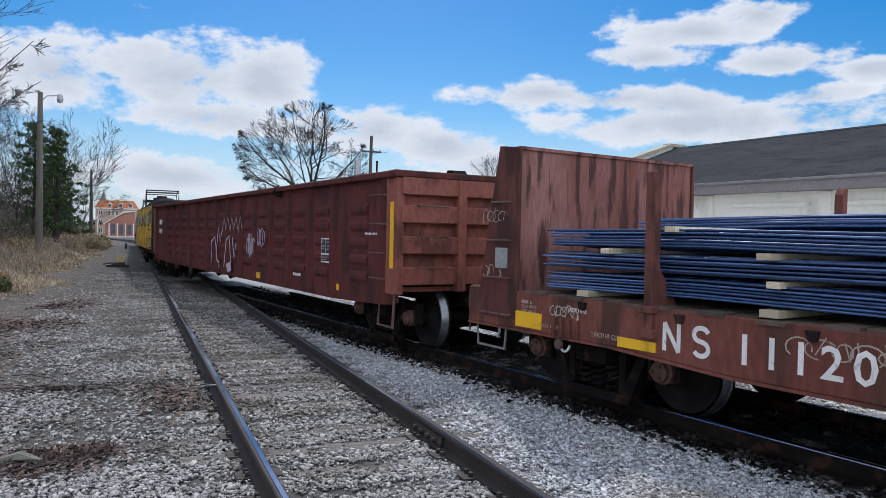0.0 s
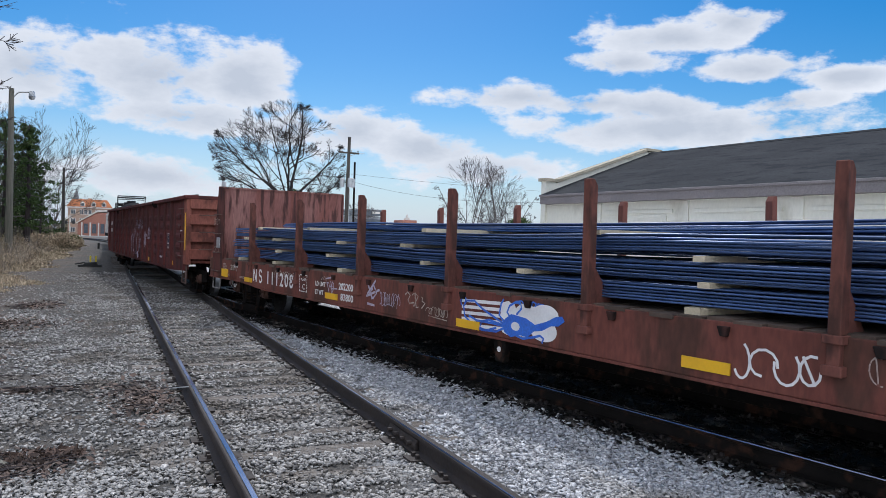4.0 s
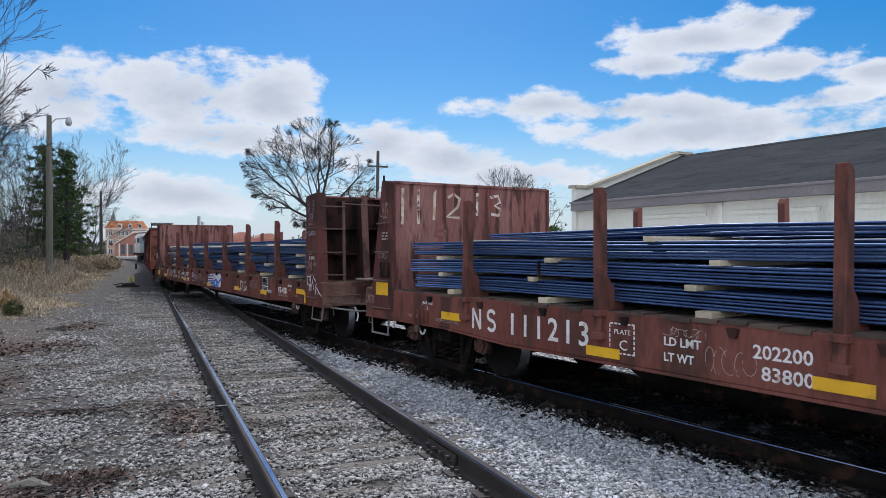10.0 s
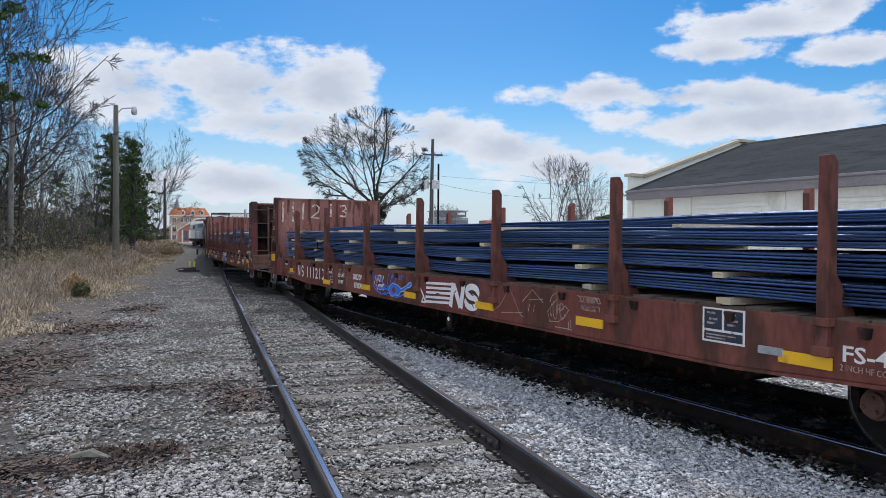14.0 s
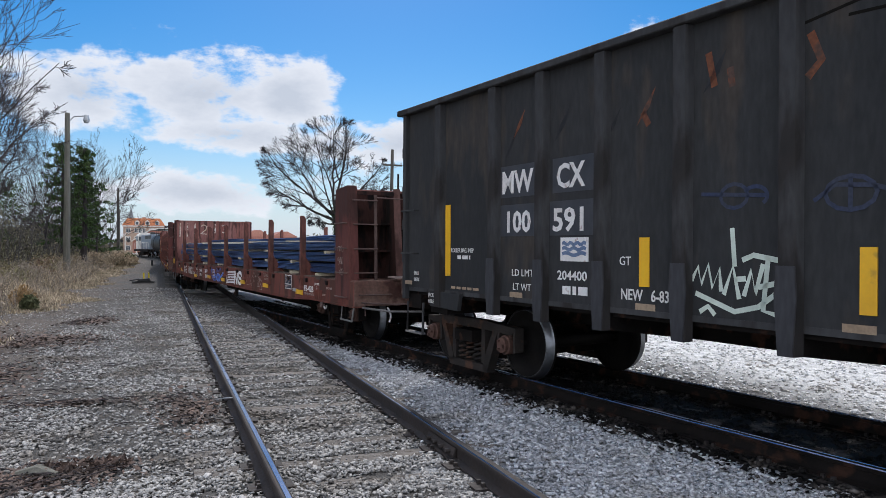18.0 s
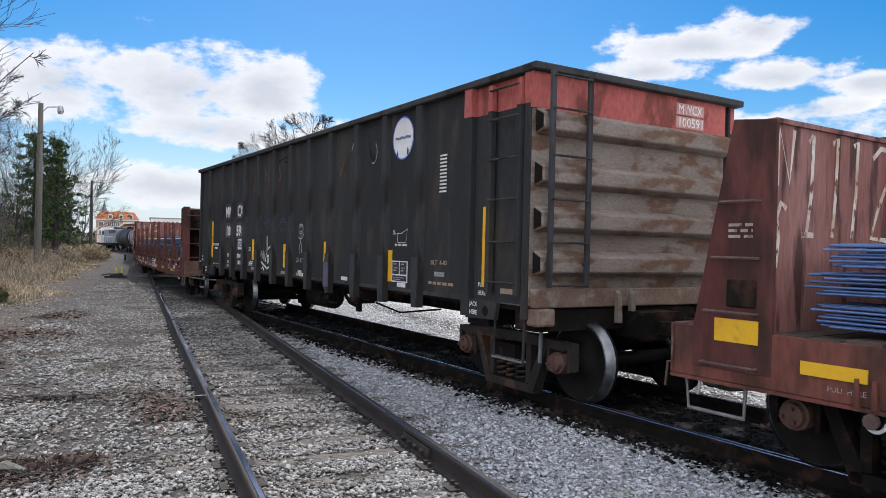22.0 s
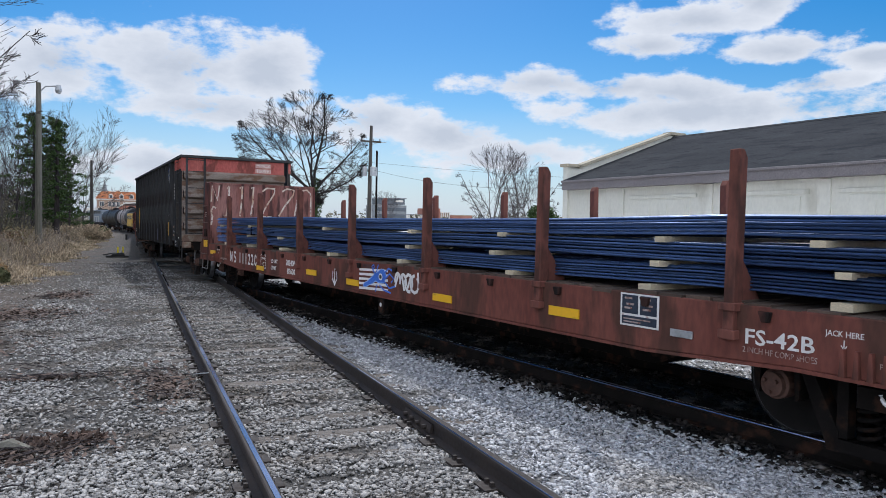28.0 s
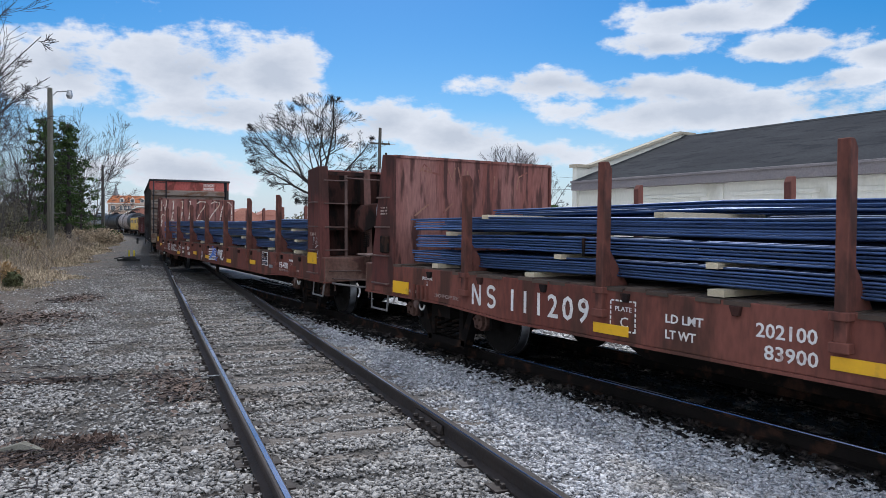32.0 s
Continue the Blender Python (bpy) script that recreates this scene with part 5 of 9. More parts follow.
def flat_car(number, s0, seed, wheel_end=None):
    rng = random.Random(seed)
    car = empty("bulkhead_flat_car", "rust-red bulkhead flat car loaded with rebar between steel stakes", "flat car", "flat cars of the train")
    for name, made in FLAT.items():
        if name in ("stake_near", "stake_far", "board"):
            continue
        if name in ("end_platform_front", "platform_prop_front"):
            continue
        for me, ma, bev in made:
            part(name.replace("_front", "").replace("_rear", ""), me, ma, car, bevel=bev)
    for u in U:
        for key in ("stake_near", "stake_far"):
            me, ma, bev = FLAT[key]
            ob = part("stake", me, "stake", car, bevel=bev)
            ob.location = (0, u, 0)
            ob.rotation_euler = (radians(rng.uniform(-0.8, 0.8)), 0, 0)
    me = FLAT["board"][0]
    for i in range(67):
        ob = part("deck_board", me, "deck", car)
        ob.location = (rng.uniform(-0.035, 0.035), -8.4 + 0.2545 * i, rng.uniform(-0.014, 0.012))
    add_trucks(car, (7.685, -7.685))
    # painted marks on the near side
    initials(car, 6.55, 0.845, 0.232, NEAR)
    lettering(number, 0.325, "white", car, 5.89, 0.845, NEAR, "car_number", 1.26, "white stencilled car number", "side", 0.004, 1.3)
    lettering("LD LMT", 0.10, "white", car, 3.73, 0.96, NEAR, "stencil", 0.38, "", "side", 0.002)
    lettering("LT WT", 0.10, "white", car, 3.73, 0.83, NEAR, "stencil", 0.31, "", "side", 0.002)
    lettering({1: "202200", 2: "202200", 3: "202400", 4: "202100"}[seed], 0.145, "white", car, 2.89, 0.955, NEAR, "stencil", 0.47, "", "side", 0.002)
    lettering({1: "83800", 2: "83800", 3: "83600", 4: "83900"}[seed], 0.145, "white", car, 2.82, 0.80, NEAR, "stencil", 0.41, "", "side", 0.002)
    lettering("FS-42B", 0.155, "white", car, -6.81, 0.915, NEAR, "stencil", 0.54, "", "side", 0.002)
    lettering("2 INCH HF COMP SHOES", 0.062, "faded_stencil", car, -6.80, 0.85, NEAR, "stencil", 0.57)
    for y0 in (7.71, -7.42):
        lettering("JACK HERE", 0.055, "white", car, y0, 1.055, NEAR, "stencil", 0.25)
        part("stencil", ribbon([[(y0 - 0.125, 1.035), (y0 - 0.125, 0.985)], [(y0 - 0.105, 1.0), (y0 - 0.125, 0.975), (y0 - 0.145, 1.0)]], 0.008, NEAR), "white", car)
    lettering("PULL HERE", 0.052, "faded_stencil", car, -7.77, 0.885, NEAR, "stencil", 0.25)
    lettering("PULL HERE", 0.052, "faded_stencil", car, 8.10, 0.865, NEAR, "stencil", 0.25)
    lettering("2 INCH HF COMP SHOES", 0.065, "faded_stencil", car, 7.40, 0.855, NEAR, "stencil", 0.56)
    if seed == 1:
        bars(car, 8.42, 1.075, NEAR, 0.16, 1, 0.035, "faded_stencil")
        for k, word in enumerate(("RESILIENT", "SIDE BRGS")):
            lettering(word, 0.045, "faded_stencil", car, 8.42, 1.03 - 0.045 * k, NEAR, "stencil", (0.24, 0.23)[k])
    if seed == 2:
        lettering("DEFECT CARD", 0.05, "faded_stencil", car, -8.04, 1.01, NEAR, "stencil", 0.29)
    lettering("PLATE", 0.06, "white", car, 4.30, 1.00, NEAR, "stencil", 0.2)
    lettering("C", 0.13, "white", car, 4.24, 0.86, NEAR, "stencil", 0.1)
    dash = Shape()
    for k in range(6):
        for zz in (0.82, 1.085):
            dash.quad_box(NEAR - 0.004, NEAR - 0.002, 4.05 + 0.052 * k, 4.085 + 0.052 * k, zz, zz + 0.014)
        for yy in (4.05, 4.345):
            dash.quad_box(NEAR - 0.004, NEAR - 0.002, yy, yy + 0.014, 0.83 + 0.045 * k, 0.86 + 0.045 * k)
    part("dashed_frame", dash, "white", car)
    for k in range(4):
        part("jack_rib", Shape().prism([(-0.02, 0.80), (0.02, 0.80), (0.01, 0.98), (-0.01, 0.98)], "x", NEAR - 0.035, NEAR), "red", car).location = (0, -7.55 - 0.09 * k, 0)
        part("jack_rib", Shape().prism([(-0.02, 0.80), (0.02, 0.80), (0.01, 0.98), (-0.01, 0.98)], "x", NEAR - 0.035, NEAR), "red", car).location = (0, 7.9 - 0.11 * k, 0)
    pad = Shape().tube((NEAR - 0.02, -7.9, 0.73), (NEAR - 0.05, -7.9, 0.73), 0.05, 10)
    part("tie_down_ring", pad, "rung", car)
    part("tie_down_ring", Shape().tube((NEAR - 0.02, 7.8, 0.73), (NEAR - 0.05, 7.8, 0.73), 0.05, 10), "rung", car)
    data_plate(car, -5.66 if seed == 1 else -5.58, 0.90, NEAR - 0.002, 0.43, 0.28)
    part("route_board", Shape().quad_box(NEAR - 0.02, NEAR, -6.36, -6.14, 0.875, 0.935), "grey_metal", car, "small grey metal card holder", bevel=0.004)
    # yellow reflective strips: trailing end of the strip, height, length, depth
    strips = {
        1: ((8.09, 0.83, 0.41, 0.16), (6.63, 0.81, 0.43, 0.085), (2.91, 0.79, 0.42, 0.09), (-0.61, 0.765, 0.43, 0.09), (-3.70, 0.80, 0.43, 0.09), (-6.0, 0.82, 0.43, 0.09), (-8.41, 0.95, 0.45, 0.09)),
        2: ((8.66, 1.11, 0.36, 0.18), (6.80, 0.90, 0.43, 0.09), (4.23, 0.77, 0.42, 0.09), (2.0, 0.80, 0.42, 0.09), (0.09, 0.80, 0.43, 0.09), (-2.2, 0.83, 0.43, 0.09), (-4.31, 0.845, 0.43, 0.09), (-6.75, 0.835, 0.43, 0.09)),
        3: ((8.60, 1.10, 0.36, 0.17), (7.84, 0.95, 0.44, 0.09), (4.16, 0.77, 0.44, 0.09), (1.39, 0.855, 0.44, 0.09), (-0.27, 0.81, 0.43, 0.09), (-2.85, 0.81, 0.43, 0.09), (-5.06, 0.88, 0.43, 0.09), (-8.97, 1.08, 0.45, 0.19)),
        4: ((8.06, 0.83, 0.43, 0.16), (4.13, 0.78, 0.43, 0.09), (1.9, 0.81, 0.42, 0.09), (-1.4, 0.81, 0.42, 0.09), (-4.1, 0.81, 0.42, 0.09), (-8.46, 0.94, 0.45, 0.09)),
    }[seed]
    for y0, z0, w, h in strips:
        part("reflector", Shape().quad_box(NEAR - 0.016, NEAR - 0.008 if abs(y0) > 8.4 else NEAR - 0.004, y0, y0 + w, z0, z0 + h), "yellow", car)
    if seed == 1:
        part("reflector", Shape().quad_box(NEAR - 0.016, NEAR - 0.008, -8.46, -8.41, 0.80, 1.0), "yellow", car)
    CARS.append((car, s0, 7.685))
    # the load
    load = rebar_load(seed)
    CARS.append((load, s0, 7.685))
    return car


def bundle_mesh(seed, length, wide, high, r):
    """A strapped bundle of bars: the outer bars all round, sagging a little between the packing timbers."""
    rs = np.random.RandomState(seed)
    nx, nz = round(wide / (2 * r)), round(high / (2 * r))
    spots = [(i, j) for i in range(nx) for j in range(nz) if i in (0, nx - 1) or j in (0, nz - 1)]
    n, seg, k = len(spots), 10, 6
    u = np.linspace(-length / 2, length / 2, seg)
    sag = 0.016 * np.sin(u * 2.9 + rs.uniform(0, 6)) + 0.008 * np.sin(u * 1.3 + rs.uniform(0, 6))
    verts, faces = [], []
    ang = np.arange(k) * 2 * math.pi / k
    for q, (i, j) in enumerate(spots):
        cx = -wide / 2 + r + (wide - 2 * r) * i / max(nx - 1, 1) + rs.normal(0, 0.006)
        cz = r + (high - 2 * r) * j / max(nz - 1, 1) + rs.normal(0, 0.003)
        wob = rs.normal(0, 0.006, seg).cumsum() * 0.35
        wob -= wob.mean()
        end = rs.uniform(-0.08, 0.08)
        ring = np.zeros((seg, k, 3))
        ring[..., 0] = cx + 0.76 * r * np.cos(ang)[None] + 0.4 * wob[:, None]
        ring[..., 1] = (u + end)[:, None]
        ring[..., 2] = cz + 0.76 * r * np.sin(ang)[None] + (sag + wob)[:, None]
        base = q * seg * k
        verts.append(ring.reshape(-1, 3))
        for a in range(seg - 1):
            for b in range(k):
                c = (b + 1) % k
                faces.append((base + a * k + b, base + a * k + c, base + (a + 1) * k + c, base + (a + 1) * k + b))
        faces.append((base, base + 1, base + 2, base + 3))
        faces.append((base, base + 3, base + 4, base + 5))
        e = base + (seg - 1) * k
        faces.append((e + 3, e + 2, e + 1, e))
        faces.append((e + 5, e + 4, e + 3, e))
    return raw_mesh("bundle", np.concatenate(verts), np.array(faces), "rebar")


BUNDLES = [bundle_mesh(40 + k, 16.4, 0.50, 0.158, 0.0132) for k in range(4)]
TOP_BUNDLES = [bundle_mesh(60 + k, 16.0, 0.50, 0.106, 0.0132) for k in range(2)]


def rebar_load(seed):
    rng = random.Random(100 + seed)
    load = empty("rebar_load", "bundled blue-grey steel reinforcing bars stacked on pale timber packing", "rebar", "rebar loads on the flat cars")
    levels = ((1.262, 5), (1.468, 5), (1.674, 5), (1.872, 3))[: 3 if seed == 3 else 4]
    for li, (z, n) in enumerate(levels):
        for i in range(n):
            b = part("bundle", BUNDLES[rng.randrange(4)] if n == 5 else TOP_BUNDLES[i % 2], "rebar", load)
            b["kind"] = "stuff"
            x = -1.03 + 0.515 * i if n == 5 else -0.15 + 0.53 * i
            b.location = (x + rng.uniform(-0.02, 0.02), rng.uniform(-0.12, 0.12) - (0.35 if n == 3 else 0), z + (rng.uniform(-0.03, -0.004) if i else rng.uniform(-0.004, 0.004)))
            b.rotation_euler = (0, 0, math.pi * rng.randrange(2) + radians(rng.uniform(-0.12, 0.12)))
            for w in (-5.1, -1.7, 1.8, 5.2):
                w2 = w + rng.uniform(-0.3, 0.3)
                if i == 0 and li == 1 and w == 5.2:
                    part("strap", Shape().quad_box(-0.262, 0.262, w2 - 0.012, w2 + 0.012, -0.008, 0.166), "under", b)
    tm = Shape().quad_box(-1.325, 1.325, -0.055, 0.055, 0, 0.048).mesh("timber")
    tm.materials.append(M["lumber"])
    tb = Shape().quad_box(-1.335, 1.335, -0.075, 0.075, 0, 0.055).mesh("timber")
    tb.materials.append(M["lumber"])
    stations = (7.3, 5.4, 3.3, 1.0, -1.4, -3.6, -5.7, -7.6)
    for z, me in ((1.206, tb), (1.418, tm), (1.624, tm)):
        for u in stations:
            if rng.random() < 0.85:
                t = part("packing_timber", me, "lumber", load)
                t.location = (rng.uniform(-0.05, 0.02), u + rng.uniform(-0.35, 0.35), z)
                t.rotation_euler = (0, 0, radians(rng.uniform(-3, 3)))
    for u in (6.9, 4.2, 0.9, -2.2, -5.4) if seed != 3 else ():
        t = part("packing_timber", tm, "lumber", load)
        t.location = (rng.uniform(0.0, 0.08), u + rng.uniform(-0.3, 0.3), 1.826)
        t.rotation_euler = (0, 0, radians(rng.uniform(-6, 6)))
    return load


def wave(y, z, w, h, n=1.0, k=12, drop=0.0):
    """A curling stroke along -y."""
    return [(y - w * i / k, z + h * math.sin(2 * math.pi * n * i / k) + drop * i / k) for i in range(k + 1)]


def squid(car, dy, fill, line, flip=1):
    """A sprayed squid: body, eye and curling arms; flip turns its head the other way."""
    f = lambda pts: [(dy + flip * p, q) for p, q in pts]
    body = [(1.11, 0.93), (1.01, 0.99), (0.89, 0.98), (0.78, 0.97), (0.64, 0.92), (0.47, 0.97), (0.34, 1.03), (0.26, 1.04), (0.23, 1.01), (0.31, 0.96), (0.41, 0.95), (0.54, 0.89), (0.66, 0.87), (0.75, 0.80), (0.86, 0.81), (1.01, 0.77), (1.11, 0.81), (1.15, 0.86)]
    if fill:
        part("graffiti", paint([f(body)], NEAR, 0.0065), "blue", car, "blue sprayed squid drawing")
    part("graffiti", ribbon([f(body + body[:1])], 0.018, NEAR, 0.0072), line, car, "blue sprayed outline")
    part("graffiti", paint([f(arc(0.94, 0.88, 0.07, 0.045))], NEAR, 0.0078), "red" if line == "pale_blue" else "spray", car)
    arms = ([(1.13, 0.91), (1.21, 0.97), (1.18, 1.09), (1.14, 1.14)], [(1.14, 0.89), (1.33, 0.95), (1.51, 1.01), (1.65, 1.08), (1.79, 1.07), (1.85, 1.01), (1.83, 0.9), (1.7, 0.83), (1.52, 0.78), (1.25, 0.79), (1.13, 0.84)],
            [(1.15, 0.87), (1.38, 0.9), (1.51, 0.87), (1.54, 0.8), (1.43, 0.78), (1.25, 0.83)], [(1.15, 0.86), (1.31, 0.87), (1.6, 0.87), (1.75, 0.91)], [(1.03, 0.97), (1.08, 1.01), (1.04, 1.08), (0.96, 1.12), (0.87, 1.13), (0.85, 1.07), (0.93, 1.0)],
            [(0.93, 0.79), (0.82, 0.77), (0.68, 0.8), (0.56, 0.83), (0.51, 0.81), (0.53, 0.76)], [(1.89, 1.01), (1.91, 1.06), (1.86, 1.12), (1.81, 1.09), (1.84, 1.01)])
    part("graffiti", ribbon([f(a) for a in arms], 0.024 if fill else 0.014, NEAR, 0.0075), "blue", car, "blue sprayed tentacles")


def horse_emblem(car, worn=True):
    """White stripes that run into two slanting block initials."""
    part("emblem", ribbon([[(-0.27, 0.795 + 0.068 * k), (-1.02 - 0.02 * k, 0.83 + 0.066 * k)] for k in range(5)], 0.036, NEAR, 0.004), "spray", car, "white striped railway emblem")
    for stroke in ([(-1.05, 0.785), (-1.125, 1.115)], [(-1.14, 1.10), (-1.33, 0.80)], [(-1.345, 0.785), (-1.42, 1.115)]):
        part("emblem", ribbon([stroke], 0.095, NEAR, 0.0045), "spray", car, "white emblem stroke")
    top = arc(-1.66, 1.03, 0.15, 0.065, 3.6, -0.0, 14)
    low = arc(-1.64, 0.885, 0.15, 0.065, 3.1416, 6.7, 14)
    part("emblem", ribbon([top + [(-1.53, 0.985), (-1.60, 0.96), (-1.70, 0.955), (-1.76, 0.935), (-1.79, 0.89)] + low], 0.085, NEAR, 0.0047), "spray", car, "white curved emblem stroke")
    if worn:
        part("rust_patch", ribbon([[(-1.22, 1.02), (-1.16, 0.98)], [(-1.62, 1.0), (-1.70, 0.98)], [(-1.66, 0.88), (-1.70, 0.82)], [(-0.6, 0.93), (-0.7, 0.935)]], 0.018, NEAR, 0.006), "rust_stain", car)


def build_flat_cars():
    rng = random.Random(77)
    a = flat_car("111208", -1.37, 1)
    tag(a, rng, 7.95, 0.98, 0.38, 0.13, 0.014, "chalk", 5)
    tag(a, rng, 5.45, 0.96, 1.1, 0.15, 0.012, "chalk", 7, "faint chalk scribble")
    word = [[(3.33, 1.09), (3.03, 1.13)], [(3.3, 1.04), (3.21, 0.9)], [(3.3, 1.03), (3.22, 1.03)], [(3.23, 0.91), (3.17, 1.06), (3.12, 0.93)], [(3.21, 0.97), (3.1, 0.99)], [(3.11, 1.05), (3.05, 1.03), (3.06, 0.94), (3.12, 0.88), (3.14, 0.95), (3.11, 1.05)], [(3.13, 0.95), (2.93, 0.96)]]
    part("graffiti", ribbon(word, 0.020, NEAR, 0.005), "lilac", a, "pale lilac sprayed tag")
    part("graffiti", ribbon([[(3.50 - 0.06 * k, 1.06), (3.44 - 0.06 * k, 1.12)] for k in range(4)], 0.010, NEAR, 0.004), "chalk", a)
    star = [[(1.97, 1.1), (1.84, 0.9)], [(1.98, 0.96), (1.75, 1.16)], [(2.01, 0.93), (1.64, 1.04)], [(1.83, 1.12), (1.72, 0.99), (1.82, 0.91), (1.92, 0.98), (1.83, 1.05)], [(1.98, 0.83), (1.77, 0.82)]]
    part("graffiti", ribbon(star, 0.032, NEAR, 0.004), "lilac", a, "pale lilac sprayed star")
    tag(a, rng, 1.62, 0.83, 0.52, 0.20, 0.008, "lilac", 8)
    hook = [[(0.97, 1.03), (0.91, 1.07), (0.85, 1.03), (0.9, 0.97), (0.86, 0.93), (0.75, 0.95)], [(0.8, 1.04), (0.74, 1.07), (0.7, 0.89), (0.65, 0.9)], [(0.76, 0.9), (0.66, 1.03), (0.74, 1.07)], [(0.58, 1.03), (0.56, 1.02), (0.57, 0.98), (0.5, 0.96), (0.58, 0.89)]]
    part("graffiti", ribbon(hook, 0.020, NEAR, 0.004), "chalk", a, "tan sprayed tag")
    tag(a, rng, 0.44, 0.82, 0.44, 0.12, 0.008, "chalk", 8)
    part("graffiti", ribbon([[(0.42, 0.82), (0.02, 0.80)]], 0.010, NEAR, 0.004), "chalk", a)
    horse_emblem(a, False)
    part("graffiti", paint([[(-0.97, 0.98), (-0.99, 1.10), (-1.10, 1.13), (-1.2, 1.05), (-1.3, 1.12), (-1.55, 1.10), (-1.76, 1.08), (-1.80, 0.92), (-1.72, 0.83), (-1.4, 0.83), (-1.1, 0.86)]], NEAR, 0.0052), "spray", a, "white block of a painted emblem")
    squid(a, -2.16, True, "blue")
    tag(a, rng, -1.22, 1.07, 0.44, 0.08, 0.016, "blue", 7)
    tag(a, rng, -3.71, 0.80, 0.70, 0.27, 0.020, "spray", 4)
    tag(a, rng, -4.7, 0.90, 0.55, 0.20, 0.010, "faded_stencil", 5)
    # trailing bulkhead side
    bold = [[(-8.57, 1.26), (-8.6, 1.29), (-8.68, 1.28), (-8.78, 1.31), (-8.85, 1.33), (-8.88, 1.29), (-9.01, 1.21)], [(-8.57, 1.26), (-8.59, 1.15), (-8.69, 1.14), (-8.72, 1.03), (-8.66, 1.07)], [(-8.78, 1.31), (-8.73, 1.2), (-8.68, 1.25)], [(-8.73, 1.2), (-8.78, 1.03), (-8.8, 1.15), (-8.87, 1.19), (-8.9, 1.08), (-8.93, 1.07)],
            [(-8.82, 1.2), (-8.85, 1.24), (-8.84, 1.16)], [(-9.06, 1.17), (-8.99, 1.11), (-9.01, 1.0)], [(-9.02, 1.11), (-9.14, 1.06), (-9.13, 0.99)], [(-9.12, 1.05), (-9.30, 0.97)]]
    part("graffiti", ribbon(bold, 0.020, NEAR - 0.010, 0.005), "spray", a, "bold white sprayed tag")
    face = [arc(-8.64, 2.57, 0.03, 0.045, n=9), arc(-8.91, 2.56, 0.03, 0.045, n=9), arc(-8.66, 2.45, 0.025, 0.035, n=9), arc(-8.90, 2.44, 0.025, 0.035, n=9), [(-8.7, 2.58), (-8.71, 2.45)], [(-8.84, 2.57), (-8.83, 2.42)], [(-8.68, 2.32), (-8.71, 2.39), (-8.78, 2.37), (-8.86, 2.39), (-8.87, 2.32), (-8.8, 2.29), (-8.68, 2.31)],
            [(-8.66, 2.29), (-8.77, 2.24), (-8.89, 2.28)], [(-8.74, 2.38), (-8.74, 2.30)], [(-8.79, 2.37), (-8.79, 2.30)], [(-8.84, 2.38), (-8.84, 2.31)]]
    part("graffiti", ribbon(face, 0.007, NEAR - 0.010, 0.004), "lilac", a, "thin pale sketch")
    part("graffiti", ribbon(scrawl(rng, -8.62, 2.0, 0.40, 0.09, 9), 0.007, NEAR - 0.010, 0.004), "lilac", a, "thin pale sketch")
    part("graffiti", ribbon(scrawl(rng, -8.66, 2.18, 0.22, 0.04, 6) + scrawl(rng, -8.64, 1.66, 0.26, 0.06, 4), 0.007, NEAR - 0.010, 0.004), "faded_stencil", a)
    part("graffiti", ribbon([arc(-8.47, 1.45 + 0.07 * k, 0.035, 0.04, 0.4 * k, 5 + 0.4 * k, 8) for k in range(6)], 0.008, NEAR - 0.010, 0.004), "faded_stencil", a)
    lettering("IL 61-0", 0.085, "white", a, -8.68, 1.585, NEAR - 0.010, "stencil", 0.26)
    lettering("3-14", 0.11, "chalk", a, -8.86, 1.47, NEAR - 0.010, "stencil", 0.17)
    part("graffiti", ribbon([[(-8.6, 1.42), (-8.82, 1.56)], [(-8.62, 1.56), (-8.82, 1.40)], [(-8.60, 1.40), (-8.60, 1.55), (-8.66, 1.55)], [(-8.80, 1.40), (-8.80, 1.56)], [(-8.71, 1.38), (-8.71, 1.60)]], 0.008, NEAR - 0.010, 0.004), "chalk", a)
    part("graffiti", ribbon(scrawl(rng, 9.1, 1.9, 0.4, 0.16, 4) + scrawl(rng, 9.1, 1.3, 0.35, 0.16, 3), 0.010, NEAR - 0.010, 0.004), "chalk", a)
    part("card_board", Shape().quad_box(NEAR - 0.03, NEAR - 0.008, 8.66, 8.86, 1.42, 1.64), "grey_metal", a, "pale metal card board", bevel=0.004)

    b = flat_car("111213", -21.66, 2)
    part("graffiti", ribbon([[(1.79, 0.93), (1.74, 1.09), (1.68, 0.95), (1.62, 1.09)], arc(1.55, 1.04, 0.05, 0.05, n=9), [(1.46, 1.10), (1.44, 0.97), (1.38, 1.08)], [(1.72, 0.93), (1.66, 0.84), (1.60, 0.93)], arc(1.54, 0.89, 0.045, 0.045, n=9), [(1.47, 0.94), (1.46, 0.85)], arc(1.40, 0.90, 0.04, 0.05, n=9)], 0.026, NEAR, 0.004), "spray", b, "white outlined letters")
    squid(b, 0.0, True, "pale_blue")
    tag(b, rng, 1.02, 1.06, 0.45, 0.08, 0.012, "blue", 7)
    tag(b, rng, 3.7, 1.03, 0.4, 0.09, 0.006, "faded_stencil", 6)
    tag(b, rng, 3.3, 0.78, 0.45, 0.22, 0.006, "faded_stencil", 5)
    horse_emblem(b)
    part("graffiti", ribbon([[(-0.07, 0.97), (-0.17, 0.88), (-0.25, 0.78)], [(-0.10, 0.78), (-0.26, 0.78), (-0.26, 0.88)], [(-0.13, 0.80), (-0.20, 0.88)]], 0.030, NEAR, 0.004), "spray", b, "white dabbed arrow")
